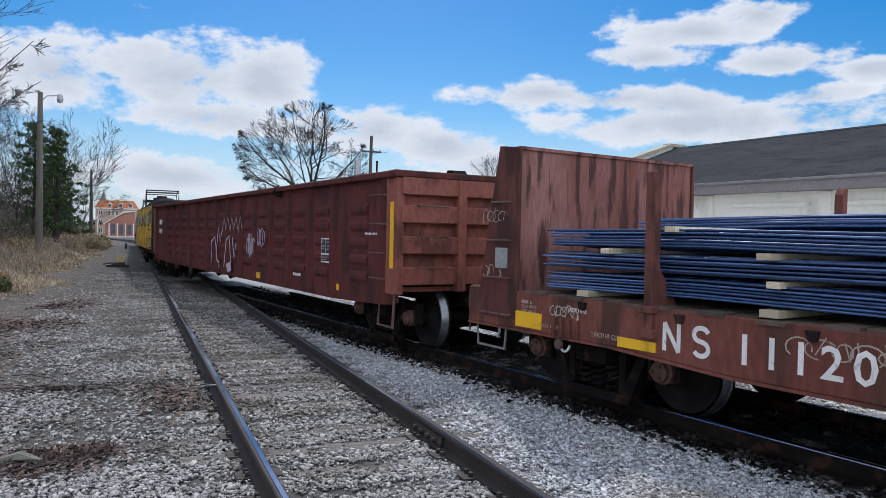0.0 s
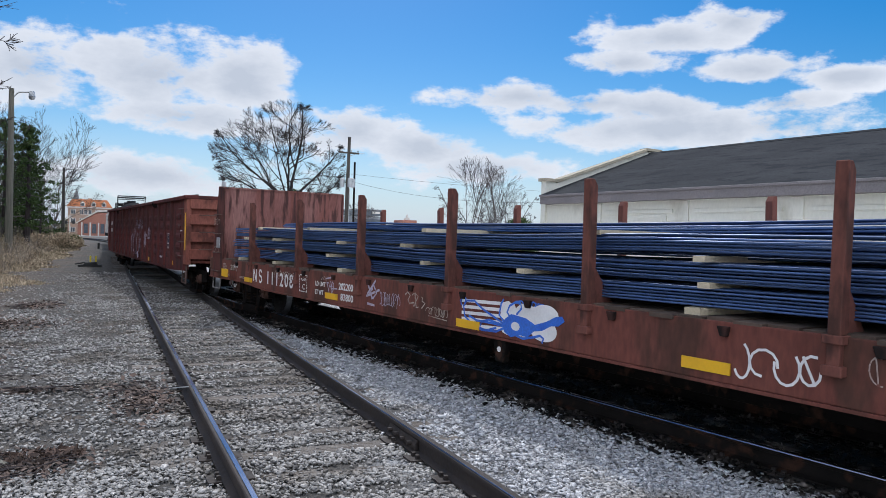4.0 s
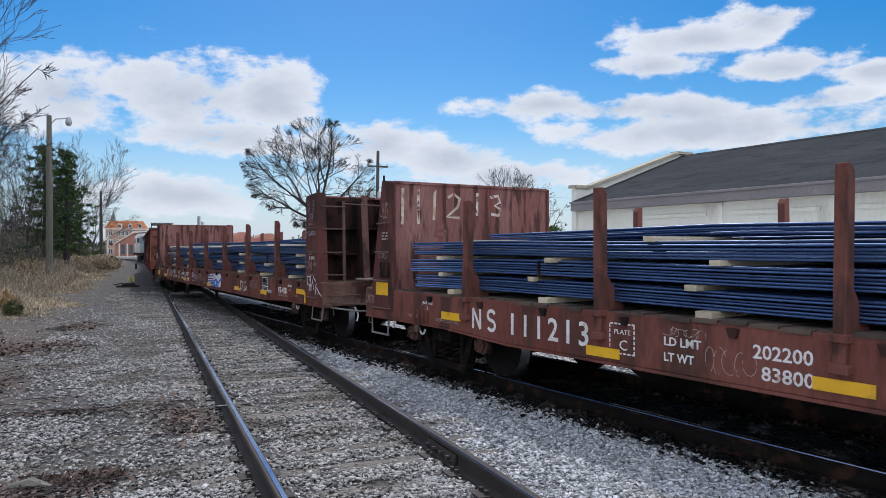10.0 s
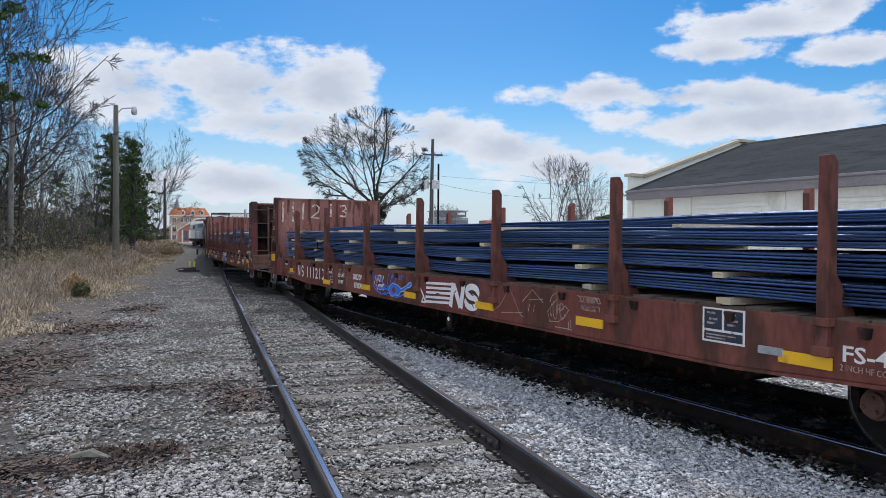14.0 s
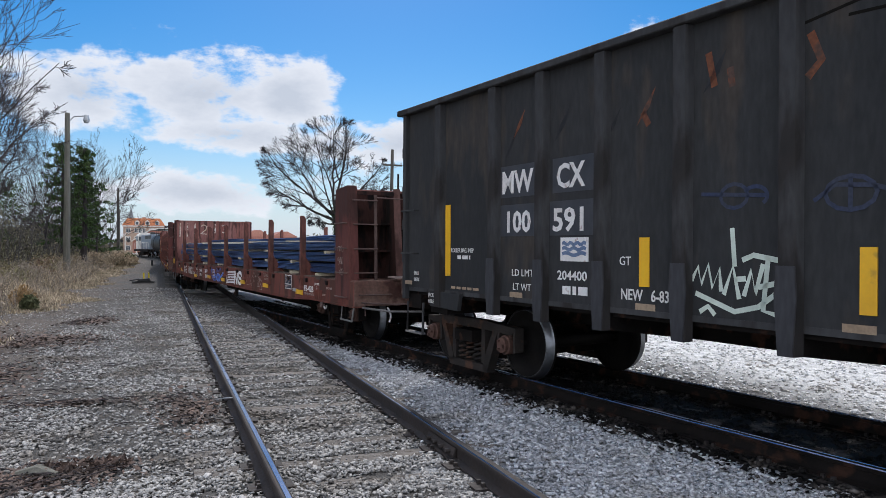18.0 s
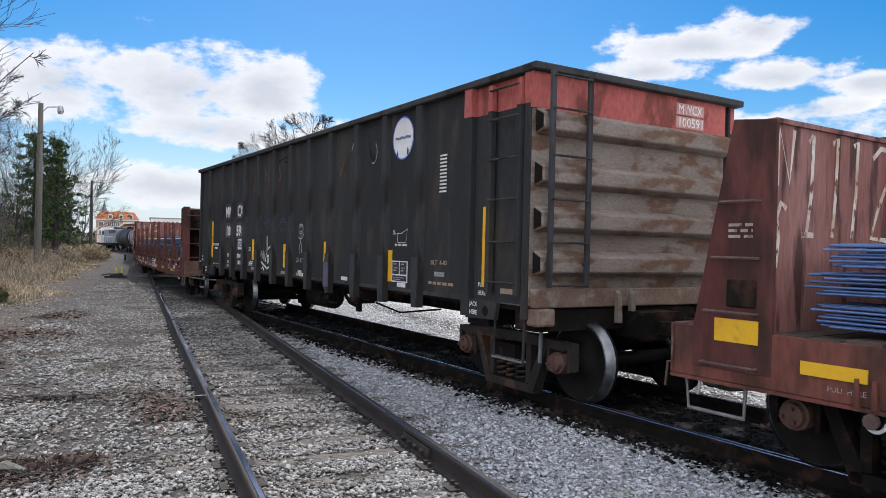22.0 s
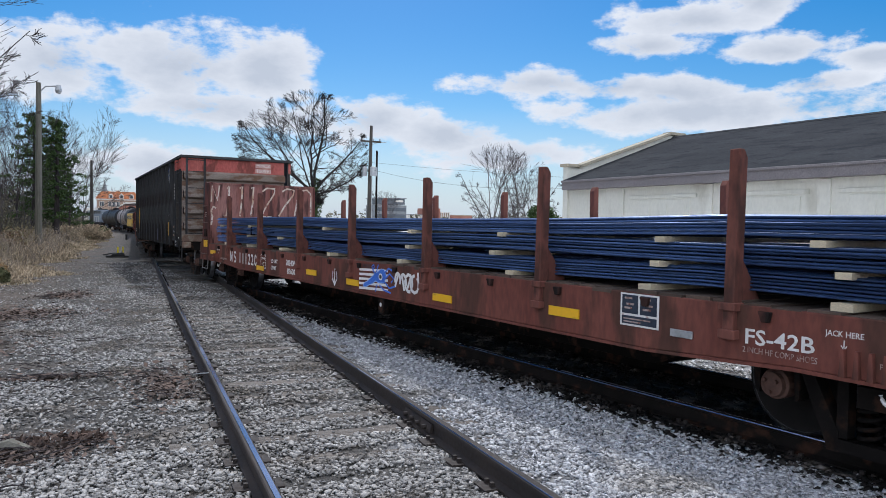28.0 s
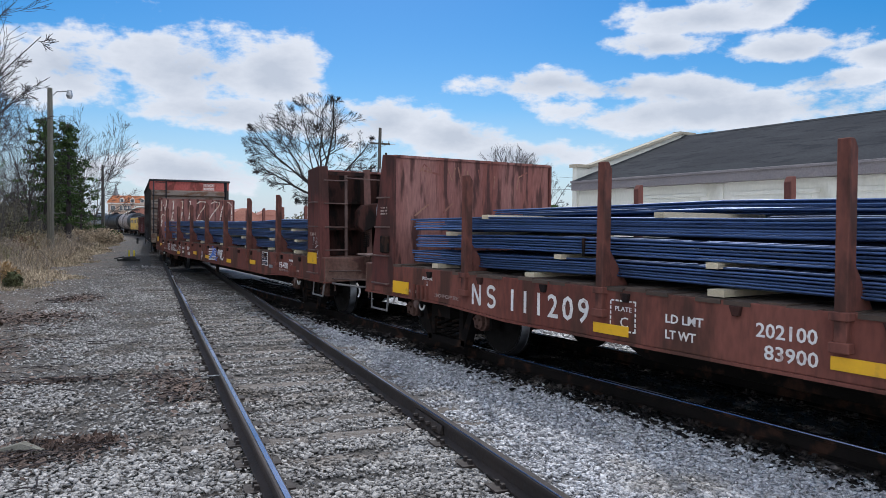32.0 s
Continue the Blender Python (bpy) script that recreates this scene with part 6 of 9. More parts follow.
    lines = [[(-2.18, 0.83), (-2.35, 0.91), (-2.57, 1.14), (-2.8, 0.85), (-2.88, 0.82)], [(-2.38, 0.83), (-2.85, 0.87)], [(-2.85, 1.0), (-3.06, 1.15), (-3.27, 1.02)], [(-2.99, 1.03), (-3.27, 1.06)], [(-3.0, 0.98), (-2.98, 0.90)], [(-3.1, 0.98), (-3.08, 0.90)],
             [(-3.4, 1.04), (-3.44, 1.11), (-3.52, 1.15), (-3.54, 1.09), (-3.44, 1.01), (-3.36, 0.93), (-3.4, 0.83), (-3.56, 0.84), (-3.68, 0.91), (-3.74, 0.98), (-3.68, 1.02), (-3.6, 0.96), (-3.52, 1.0)], [(-3.74, 0.86), (-3.74, 0.77)], [(-3.77, 0.88), (-3.77, 0.79)], [(-3.5, 0.78), (-3.8, 0.78)]]
    part("graffiti", ribbon(lines, 0.010, NEAR, 0.004), "chalk", b, "chalk line drawing")
    tag(b, rng, -3.42, 0.85, 0.25, 0.22, 0.010, "chalk", 4)
    tag(b, rng, -3.9, 1.08, 0.37, 0.07, 0.009, "chalk", 7)
    tag(b, rng, -3.95, 1.0, 0.30, 0.06, 0.009, "chalk", 5)
    part("graffiti", ribbon(scrawl(rng, -8.66, 1.66, 0.24, 0.10, 4) + scrawl(rng, -8.66, 1.45, 0.22, 0.12, 5) + scrawl(rng, -8.72, 1.28, 0.16, 0.12, 3), 0.008, NEAR - 0.010, 0.004), "chalk", b)
    part("graffiti", ribbon(scrawl(rng, 8.86, 2.18, 0.22, 0.25, 3), 0.008, NEAR - 0.010, 0.004), "chalk", b, "thin pale scrawl")
    part("graffiti", ribbon(scrawl(rng, 8.94, 1.62, 0.30, 0.10, 5) + scrawl(rng, 8.88, 1.42, 0.26, 0.10, 7) + scrawl(rng, 9.30, 0.96, 0.22, 0.16, 5), 0.008, NEAR - 0.010, 0.004), "faded_stencil", b)
    bars(b, 8.84, 1.98, NEAR - 0.010, 0.18, 3, 0.022, "faded_stencil")
    figures = [[(-1.26, 2.62), (-1.27, 2.11)], [(-1.01, 2.62), (-1.01, 2.12)], [(-0.73, 2.61), (-0.75, 2.18)], [(-0.51, 2.51), (-0.41, 2.57), (-0.31, 2.5), (-0.34, 2.38), (-0.53, 2.23), (-0.31, 2.22)], [(0.01, 2.6), (-0.0, 2.26)], [(0.25, 2.54), (0.39, 2.57), (0.43, 2.47), (0.33, 2.42), (0.45, 2.36), (0.4, 2.27), (0.26, 2.29)]]
    part("chalked_number", end_ribbon(figures, 0.045, IN), "end_chalk", b, "large pale chalked figures")
    part("chalked_number", end_ribbon([[(-1.19, 1.78), (-1.15, 2.06), (-1.02, 1.8), (-0.96, 2.06)], [(-0.54, 2.02), (-0.68, 2.03), (-0.76, 1.97), (-0.61, 1.92), (-0.55, 1.86), (-0.73, 1.84)]], 0.040, IN), "faded_chalk", b, "large faded chalked initials")
    part("card_board", Shape().quad_box(NEAR - 0.035, NEAR - 0.008, 8.60, 8.88, 1.36, 1.58), "under", b, "dark card board", bevel=0.02)

    c = flat_car("111220", -57.25, 3, "rear")
    figures = [[(-1.36, 2.24), (-1.34, 2.64), (-1.21, 2.27), (-1.16, 2.65)], [(-1.24, 2.08), (-1.31, 2.12), (-1.36, 2.01), (-1.33, 1.87), (-1.36, 1.66)], [(-0.97, 2.58), (-0.91, 2.65), (-0.93, 2.2), (-0.99, 1.88), (-1.05, 1.9), (-0.89, 1.9)], [(-0.65, 2.60), (-0.58, 2.65), (-0.6, 2.22), (-0.64, 1.89)], [(-0.35, 2.61), (-0.29, 2.65), (-0.31, 2.23), (-0.36, 1.89)],
               [(-0.06, 2.54), (0.06, 2.63), (0.27, 2.62), (0.26, 2.49), (0.04, 2.15), (-0.07, 1.9), (0.19, 1.89)], [(0.47, 2.56), (0.61, 2.64), (0.8, 2.6), (0.78, 2.48), (0.54, 2.17), (0.39, 1.91)], [(1.27, 1.92), (1.27, 2.51), (1.16, 2.63), (0.99, 2.59), (0.89, 2.34), (0.82, 1.92)]]
    part("chalked_number", end_ribbon(figures, 0.042, IN), "end_chalk", c, "tall hand-painted pale figures")
    part("graffiti", ribbon([[(-0.28, 0.795 + 0.068 * k), (-1.20, 0.83 + 0.066 * k)] for k in range(5)], 0.036, NEAR, 0.004), "spray", c, "white stripes of a painted emblem")
    body = [(-0.41, 0.83), (-0.46, 0.88), (-0.56, 0.91), (-0.68, 0.97), (-0.79, 1.03), (-0.9, 1.07), (-0.99, 1.11), (-1.08, 1.11), (-1.15, 1.03), (-1.09, 0.92), (-0.93, 0.91), (-0.82, 0.93), (-0.74, 0.89), (-0.62, 0.86), (-0.5, 0.82)]
    part("graffiti", paint([body], NEAR, 0.006), "blue", c, "blue sprayed squid drawing")
    part("graffiti", ribbon([body + body[:1]], 0.012, NEAR, 0.0068), "pale_blue", c, "pale blue outline")
    part("graffiti", paint([arc(-0.98, 1.0, 0.06, 0.05)], NEAR, 0.0075), "spray", c)
    part("graffiti", paint([arc(-0.98, 1.0, 0.04, 0.03)], NEAR, 0.0082), "sign", c)
    arms = [[(-0.85, 1.06), (-0.89, 1.13), (-0.91, 1.17)], [(-0.82, 1.03), (-0.75, 1.07), (-0.7, 1.13), (-0.76, 1.16), (-0.79, 1.13), (-0.73, 1.08)], [(-0.83, 0.78), (-0.85, 0.85), (-0.89, 0.88)], [(-1.12, 0.98), (-1.25, 1.06), (-1.38, 1.0), (-1.30, 0.94)], [(-1.1, 0.94), (-1.25, 0.86), (-1.42, 0.9)], [(-1.1, 1.06), (-1.22, 1.13), (-1.36, 1.1)], [(-0.95, 0.88), (-1.1, 0.82), (-1.3, 0.8)]]
    part("graffiti", ribbon(arms, 0.026, NEAR, 0.007), "blue", c, "blue sprayed tentacles")
    for k in range(4):
        part("graffiti", ribbon([arc(-0.43 - 0.062 * k, 1.13, 0.018, 0.02, n=8)], 0.012, NEAR, 0.007), "sign", c)
    part("graffiti", ribbon(scrawl(rng, -1.42, 0.84, 0.62, 0.26, 4), 0.045, NEAR, 0.005), "spray", c, "white sprayed letters")
    part("graffiti", ribbon([[(0.62, 1.02), (0.63, 0.76)], [(0.70, 0.86), (0.63, 0.75), (0.55, 0.85)]], 0.026, NEAR, 0.005), "spray", c, "white arrow")
    part("graffiti", ribbon([[(0.70, 0.98), (0.72, 0.84), (0.63, 0.78), (0.54, 0.86), (0.56, 0.98)]], 0.03, NEAR, 0.004), "lilac", c, "pale overspray")
    lettering("IL 61-0", 0.085, "chalk", c, -8.66, 1.56, NEAR - 0.010, "stencil", 0.26)
    part("graffiti", ribbon([[(-8.80, 1.40), (-8.83, 1.54), (-8.86, 1.46), (-8.89, 1.54), (-8.91, 1.42)], arc(-8.97, 1.49, 0.025, 0.04, 0.6, 5.8, 8), [(-9.0, 1.50), (-9.01, 1.43)], arc(-8.94, 1.40, 0.03, 0.04, 1.0, 5.0, 8), [(-8.92, 1.36), (-9.05, 1.40)], [(-9.0, 1.31), (-9.07, 1.24)], [(-9.06, 1.31), (-9.01, 1.24)], [(-9.0, 1.19), (-9.07, 1.19)]], 0.008, NEAR - 0.010, 0.004), "chalk_white", c, "white scribbled name")
    bars(c, 8.86, 1.95, NEAR - 0.010, 0.2, 3, 0.022, "faded_stencil")
    part("card_board", Shape().quad_box(NEAR - 0.03, NEAR - 0.008, 8.62, 8.86, 1.36, 1.56), "under", c, "dark wooden card board", bevel=0.02)
    hand_brake(c)

    d = flat_car("111209", -77.46, 4)
    smears = [[(-1.0, 2.50), (-0.93, 2.61), (-0.81, 2.52)], [(-0.98, 2.53), (-0.65, 2.47)], [(-0.53, 2.58), (-0.46, 2.38), (-0.41, 2.59)], [(-0.36, 2.60), (-0.30, 2.34), (-0.24, 2.58)], [(-0.2, 2.55), (-0.16, 2.29)], [(0.0, 2.58), (0.04, 2.30), (0.11, 2.60)], [(0.71, 2.3), (0.74, 2.5), (0.91, 2.58)], [(-1.08, 1.88), (-0.95, 1.98), (-0.85, 2.05)], [(-0.61, 1.93), (-0.45, 2.07)], [(0.30, 2.5), (0.28, 2.3)]]
    part("chalked_number", end_ribbon(smears, 0.026, IN), "faded_chalk", d, "faded smeared chalk figures")
    bars(d, 8.88, 1.98, NEAR - 0.010, 0.2, 3, 0.022, "faded_stencil")
    part("card_board", Shape().quad_box(NEAR - 0.035, NEAR - 0.008, 8.60, 8.86, 1.36, 1.60), "under", d, "dark card board", bevel=0.02)


def hand_brake(car):
    """Hand brake wheel and its chain box on the trailing bulkhead."""
    wheel = Shape()
    cx, cy, cz = -0.17, -9.20, 1.99
    wheel.pipe([(cx + 0.255 * math.cos(a), cy, cz + 0.255 * math.sin(a)) for a in np.linspace(0, 2 * math.pi, 25)], 0.013, 6, False)
    wheel.lathe([(0.0, 0.13), (-0.02, 0.12), (-0.05, 0.05), (-0.05, 0.0)], "y", (cx, cy + 0.02, cz), 14)
    for k in range(8):
        a = 2 * math.pi * k / 8
        wheel.tube((cx + 0.1 * math.cos(a), cy, cz + 0.1 * math.sin(a)), (cx + 0.25 * math.cos(a), cy, cz + 0.25 * math.sin(a)), 0.012, 5)
    part("brake_wheel", wheel, "pale_steel", car, "pale grey dished hand brake wheel")
    part("brake_shaft", Shape().tube((cx, cy, cz), (cx, -8.80, cz), 0.03, 8), "rung", car)
    box = Shape().prism([(-0.74, 1.72), (-0.62, 1.62), (-0.34, 1.76), (-0.12, 1.86), (-0.10, 2.06), (-0.34, 2.14), (-0.62, 2.10), (-0.72, 2.0)], "y", -9.12, -8.94)
    part("brake_housing", box, "inner", car, bevel=0.02)
    coil = [(-0.57 + 0.045 * math.cos(a), -9.1 + 0.045 * math.sin(a), 1.36 + 0.28 * a / 50) for a in np.linspace(0, 50, 64)]
    part("brake_spring", Shape().pipe(coil, 0.012, 5), "truck", car)
    part("chain_rod", Shape().tube((-0.57, -9.1, 1.0), (-0.57, -9.1, 1.75), 0.016, 6), "truck", car)


build_flat_cars()


def build_hopper():
    car = empty("high_side_gondola", "tall faded black gondola with ribbed sides, red end panel", "gondola car")
    X, H, Z0, Z1, R = 1.55, 6.70, 1.19, 3.51, 1.36
    for sx in (-1, 1):
        part("side_sheet", Shape().quad_box(*sorted((sx * (X - 0.06), sx * (X - 0.10))), -H, H, Z0, Z1), "hopper", car)
        part("side_sill", Shape().quad_box(*sorted((sx * (X - 0.055), sx * (X - 0.14))), -5.55, H - 0.05, Z0 - 0.03, Z0 + 0.02), "hopper_rib", car)
    ribs = (5.75, 4.57, 3.73, 2.86, 1.94, 1.0, 0.12, -0.78, -1.69, -2.65, -3.55, -4.49)
    section = [(-X - 0.02, -0.062), (-X + 0.0, -0.070), (-X + 0.06, -0.080), (-X + 0.06, 0.080), (-X + 0.0, 0.070), (-X - 0.02, 0.062)]
    rs = Shape().prism(section, "z", 1.0, Z1 - 0.005).mesh("rib")
    rs.materials.append(M["hopper_rib"])
    rf = Shape().prism([(-a, b) for a, b in section], "z", 1.0, Z1 - 0.005).mesh("rib")
    rf.materials.append(M["hopper_rib"])
    foot = Shape().prism([(1.0, -0.055), (1.0, 0.055), (1.42, 0.085), (1.62, 0.07), (1.62, -0.07), (1.42, -0.085)], "x", -0.014, 0.0)
    foot.v = [(x - X - 0.02, z, y) for x, y, z in foot.v]
    fm = foot.mesh("rib_foot")
    fm.materials.append(M["rib_foot"])
    for k, u in enumerate(ribs):
        near = part("rib", rs, "hopper", car)
        near.location = (0, u, 0)
        part("rib", rf, "hopper", car).location = (0, u, 0)
        if k:
            part("rib_foot", fm, "rib_foot", near)
            if k == 8:
                part("rib_cover", Shape().quad_box(-X - 0.045, -X - 0.035, -0.10, 0.09, 1.10, 1.48), "lilac_foot", near, "dusty lilac cover plate on one rib")
    # the trailing corner: post, ladder bay and corner angle
    for sx in (-1, 1):
        part("corner_post", Shape().quad_box(*sorted((sx * (X + 0.015), sx * (X - 0.07))), -5.68, -5.53, 1.0, 3.2), "hopper", car, bevel=0.006)
        part("corner_post", Shape().quad_box(*sorted((sx * X, sx * (X - 0.07))), -H, -H + 0.10, 1.05, 3.2), "hopper", car, bevel=0.006)
        part("corner_post", Shape().quad_box(*sorted((sx * X, sx * (X - 0.07))), H - 0.08, H, 1.05, Z1), "hopper", car, bevel=0.006)
        red = Shape().quad_box(*sorted((sx * (X + 0.018), sx * (X - 0.07))), -5.68, -5.53, 3.2, Z1)
        red.quad_box(*sorted((sx * (X + 0.003), sx * (X - 0.07))), -H, -H + 0.10, 3.2, Z1)
        red.quad_box(*sorted((sx * (X - 0.055), sx * (X - 0.075))), -H + 0.10, -5.68, 3.2, Z1)
        part("red_panel", red, "hopper_red", car, "faded red upper end panel")
    part("red_panel", Shape().quad_box(-X, X - 0.2, -H - 0.03, -H, 3.15, Z1), "hopper_red", car, "faded red upper end panel")
    rim = Shape()
    for sx in (-1, 1):
        rim.quad_box(*sorted((sx * (X - 0.12), sx * (X + 0.04))), -H - 0.05, H + 0.06, Z1, Z1 + 0.075)
    for e in (-1, 1):
        rim.quad_box(-X - 0.04, X + 0.04, *sorted((e * (H - 0.10), e * (H + 0.11))), Z1 + 0.003, Z1 + 0.078)
    part("top_chord", rim, "hopper_rib", car, bevel=0.01)
    part("floor_plate", Shape().quad_box(-X + 0.1, X - 0.1, -H, H, 1.12, 1.17), "under", car)
    part("end_sheet", Shape().quad_box(-X + 0.02, R, -H - 0.01, -H + 0.03, Z0, 3.15), "hopper_end", car, "dusty grey-brown corrugated end")
    part("end_sheet", Shape().quad_box(-X + 0.02, X - 0.02, H - 0.03, H + 0.01, Z0, Z1), "hopper", car, "dark ribbed end")
    hat = Shape().prism([(0.0, -0.13), (-0.14, -0.085), (-0.14, 0.075), (0.0, 0.14)], "x", -X + 0.06, R).mesh("end_rib")
    hat.materials.append(M["hopper_end"])
    # black cap on the solid rib end, painting the shade of an open one
    dark_cap = Shape().prism([(-0.015, -0.10), (-0.12, -0.068), (-0.12, 0.06), (-0.015, 0.11)], "x", -X + 0.05, -X + 0.0605).mesh("rib_mouth")
    dark_cap.materials.append(M["under"])
    hat_front = Shape().prism([(0.0, -0.12), (0.10, -0.06), (0.10, 0.06), (0.0, 0.12)], "x", -X + 0.05, X - 0.05).mesh("end_rib")
    hat_front.materials.append(M["hopper"])
    for z in (3.02, 2.50, 2.05, 1.61):
        o = part("end_rib", hat, "hopper_end", car, bevel=0.012)
        o.location = (0, -H - 0.01, z)
        part("rib_mouth", dark_cap, "under", o, "dark cap that stands for the shaded inside of the pressed rib")
        part("end_rib", hat_front, "hopper", car).location = (0, H + 0.01, z)
    # rusty end sill, brackets and scattered dirt ledges
    part("end_sill", Shape().quad_box(-X + 0.03, R - 0.05, -H - 0.10, -H - 0.012, 1.17, 1.36), "rusty_sill", car, "rust-brown end sill", bevel=0.01)
    for x in (-0.42, -0.22, 0.92):
        part("sill_bracket", Shape().prism([(-H - 0.10, 1.0), (-H - 0.16, 1.0), (-H - 0.14, 1.30), (-H - 0.10, 1.34)], "x", x - 0.03, x + 0.03), "hopper_end", car)
    part("corner_block", Shape().quad_box(-X + 0.03, -X + 0.26, -H - 0.15, -H + 0.04, 0.99, 1.165), "rusty_sill", car, "rust-brown push block", bevel=0.02)
    rows = [((-X - 0.02, -6.05, z), (-X - 0.02, -6.55, z), (-0.015, 0, 0)) for z in (1.40, 1.82, 2.26, 2.68, 3.10, 3.41)]
    rows += [((-X, 6.62, z), (-X, 6.25, z), (-0.06, 0, 0)) for z in (1.66, 2.22)]
    parts("ladder_rung", rung_shape(rows), "hopper_rib", car)
    for u in (-6.05, -6.55):
        part("ladder_rail", Shape().quad_box(-X - 0.035, -X + 0.03, u - 0.035, u + 0.035, 1.28, 3.2), "hopper", car, bevel=0.004)
        part("ladder_rail", Shape().quad_box(-X - 0.035, -X + 0.03, u - 0.035, u + 0.035, 3.2, 3.47), "hopper_red", car, "red top of the ladder rail", bevel=0.004)
    end_rows = [((-1.43, -H - 0.20, z), (-0.95, -H - 0.20, z), (0, -0.03, 0)) for z in (1.40, 1.82, 2.24, 2.67, 3.13, 3.45)]
    parts("ladder_rung", rung_shape(end_rows), "rib_foot", car, "dark grey steel rung")
    for x in (-1.43, -0.95):
        part("ladder_rail", Shape().quad_box(x - 0.028, x + 0.028, -H - 0.215, -H - 0.185, 1.38, Z1 - 0.01), "rib_foot", car, "dark grey steel ladder rail")
        for z in (1.61, 3.10):
            part("ladder_bracket", Shape().quad_box(x - 0.02, x + 0.02, -H - 0.19, -H - 0.10, z - 0.02, z + 0.02), "hopper_rib", car)
    parts("grab_iron", rung_shape([((0.95, -H - 0.14, 1.58), (1.28, -H - 0.14, 1.56), (0, -0.08, 0))]), "hopper_rib", car)
    part("rail_clip", Shape().tube((1.2, -H - 0.02, 1.15), (1.2, -H - 0.02, 1.45), 0.02, 6), "under", car)
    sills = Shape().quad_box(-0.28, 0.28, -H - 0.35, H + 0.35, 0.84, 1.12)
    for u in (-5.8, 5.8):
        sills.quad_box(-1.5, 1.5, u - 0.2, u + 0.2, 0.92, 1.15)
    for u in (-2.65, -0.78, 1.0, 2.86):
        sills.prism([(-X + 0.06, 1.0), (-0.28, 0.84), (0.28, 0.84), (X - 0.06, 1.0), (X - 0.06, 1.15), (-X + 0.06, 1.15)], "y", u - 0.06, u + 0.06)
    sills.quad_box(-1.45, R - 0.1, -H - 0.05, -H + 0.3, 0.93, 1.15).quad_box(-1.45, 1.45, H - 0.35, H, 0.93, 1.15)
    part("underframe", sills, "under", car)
    jack = Shape().prism([(-5.62, 0.98), (-6.16, 1.0), (-6.2, 1.19), (-5.55, 1.19)], "x", -X + 0.0, -X + 0.06)
    part("jacking_plate", jack, "hopper", car, "dark jacking plate", bevel=0.006)
    part("jacking_plate", Shape().prism([(5.3, 0.98), (5.95, 1.0), (6.0, 1.19), (5.25, 1.19)], "x", -X + 0.0, -X + 0.06), "hopper", car, "dark jacking plate", bevel=0.006)
    # black disc on the uncut plate, painting the shade inside a round hole
    part("plate_hole", Shape().tube((-X - 0.002, -6.0, 1.08), (-X + 0.01, -6.0, 1.08), 0.055, 12), "under", car)
    res = Shape().lathe([(-0.66, 0.0), (-0.64, 0.12), (-0.58, 0.185), (0.30, 0.185), (0.36, 0.12), (0.38, 0.0)], "y", (-0.95, 0, 0.83), 18)
    part("brake_reservoir", res, "under", car, "dark cylindrical brake reservoir")
    for u in (-0.45, 0.2):
        part("reservoir_strap", Shape().lathe([(u - 0.03, 0.192), (u + 0.03, 0.192)], "y", (-0.95, 0, 0.83), 18), "truck", car)
    part("brake_lever", Shape().pipe([(-1.2, -0.95, 1.05), (-1.2, -0.95, 0.80), (-1.2, -1.3, 0.80), (-1.2, -1.3, 1.05)], 0.018, 6), "under", car)
    part("brake_valve", Shape().quad_box(-1.25, -0.95, -2.2, -1.85, 0.86, 1.14).quad_box(-1.2, -1.0, -2.6, -2.2, 0.92, 1.1), "under", car, bevel=0.02)
    part("brake_valve", Shape().tube((-1.12, -1.95, 0.86), (-1.12, -1.95, 0.72), 0.05, 8), "under", car)
    part("brake_pipe", Shape().pipe([(-1.15, -1.4, 1.0), (-1.12, -1.6, 0.84), (-1.12, -1.85, 0.80)], 0.03, 6), "under", car)
    part("brake_pipe", Shape().pipe([(-1.1, -2.5, 0.9), (-0.9, -2.9, 0.78), (-0.5, -3.4, 0.86)], 0.014, 5), "under", car)
    part("release_tag", Shape().tube((-X + 0.01, -1.55, 1.08), (-X + 0.03, -1.55, 1.08), 0.04, 8), "white", car)
    for u0, u1 in ((-6.62, -6.12), (6.62, 6.2)):
        st = part("sill_step", Shape().pipe([(-1.5, u0, 1.02), (-1.51, u0, 0.62), (-1.51, u1, 0.62), (-1.5, u1, 1.02)], 0.018, 6), "hopper_rib", car)
        part("step_tread", Shape().quad_box(-1.54, -1.47, min(u0, u1), max(u0, u1), 0.61, 0.63), "step", st, "bare grey step tread")
    for e in (-1, 1):
        part("coupler", coupler_shape(e * (H + 0.25), e), "under", car)
        part("air_hose", hose_shape(e * (H + 0.1), e), "black", car)
    part("brake_rod", Shape().pipe([(-1.12, -6.42, 1.02), (-1.13, -6.42, 0.56)], 0.022, 6), "pale_steel", car, "pale bent brake rod beside the wheel")
    add_trucks(car, (5.8, -5.8), True)
    # stencils and reflectors
    x = -X + 0.06
    for u0, u1, z0, z1 in ((4.50, 3.87, 2.28, 2.62), (3.60, 3.0, 2.28, 2.62), (4.50, 3.87, 1.86, 2.20), (3.64, 3.0, 1.86, 2.20)):
        part("paint_patch", Shape().quad_box(x - 0.002, x, u1, u0, z0, z1), "sign", car, "dark repainted number patch")
    lettering("MW", 0.33, "white", car, 4.47, 2.33, x, "reporting_mark", 0.56, "", "side", 0.008)
    lettering("CX", 0.33, "white", car, 3.54, 2.33, x, "reporting_mark", 0.42, "", "side", 0.008)
    lettering("100", 0.31, "white", car, 4.42, 1.91, x, "car_number", 0.47, "", "side", 0.008)
    lettering("591", 0.31, "white", car, 3.60, 1.91, x, "car_number", 0.46, "", "side", 0.008)
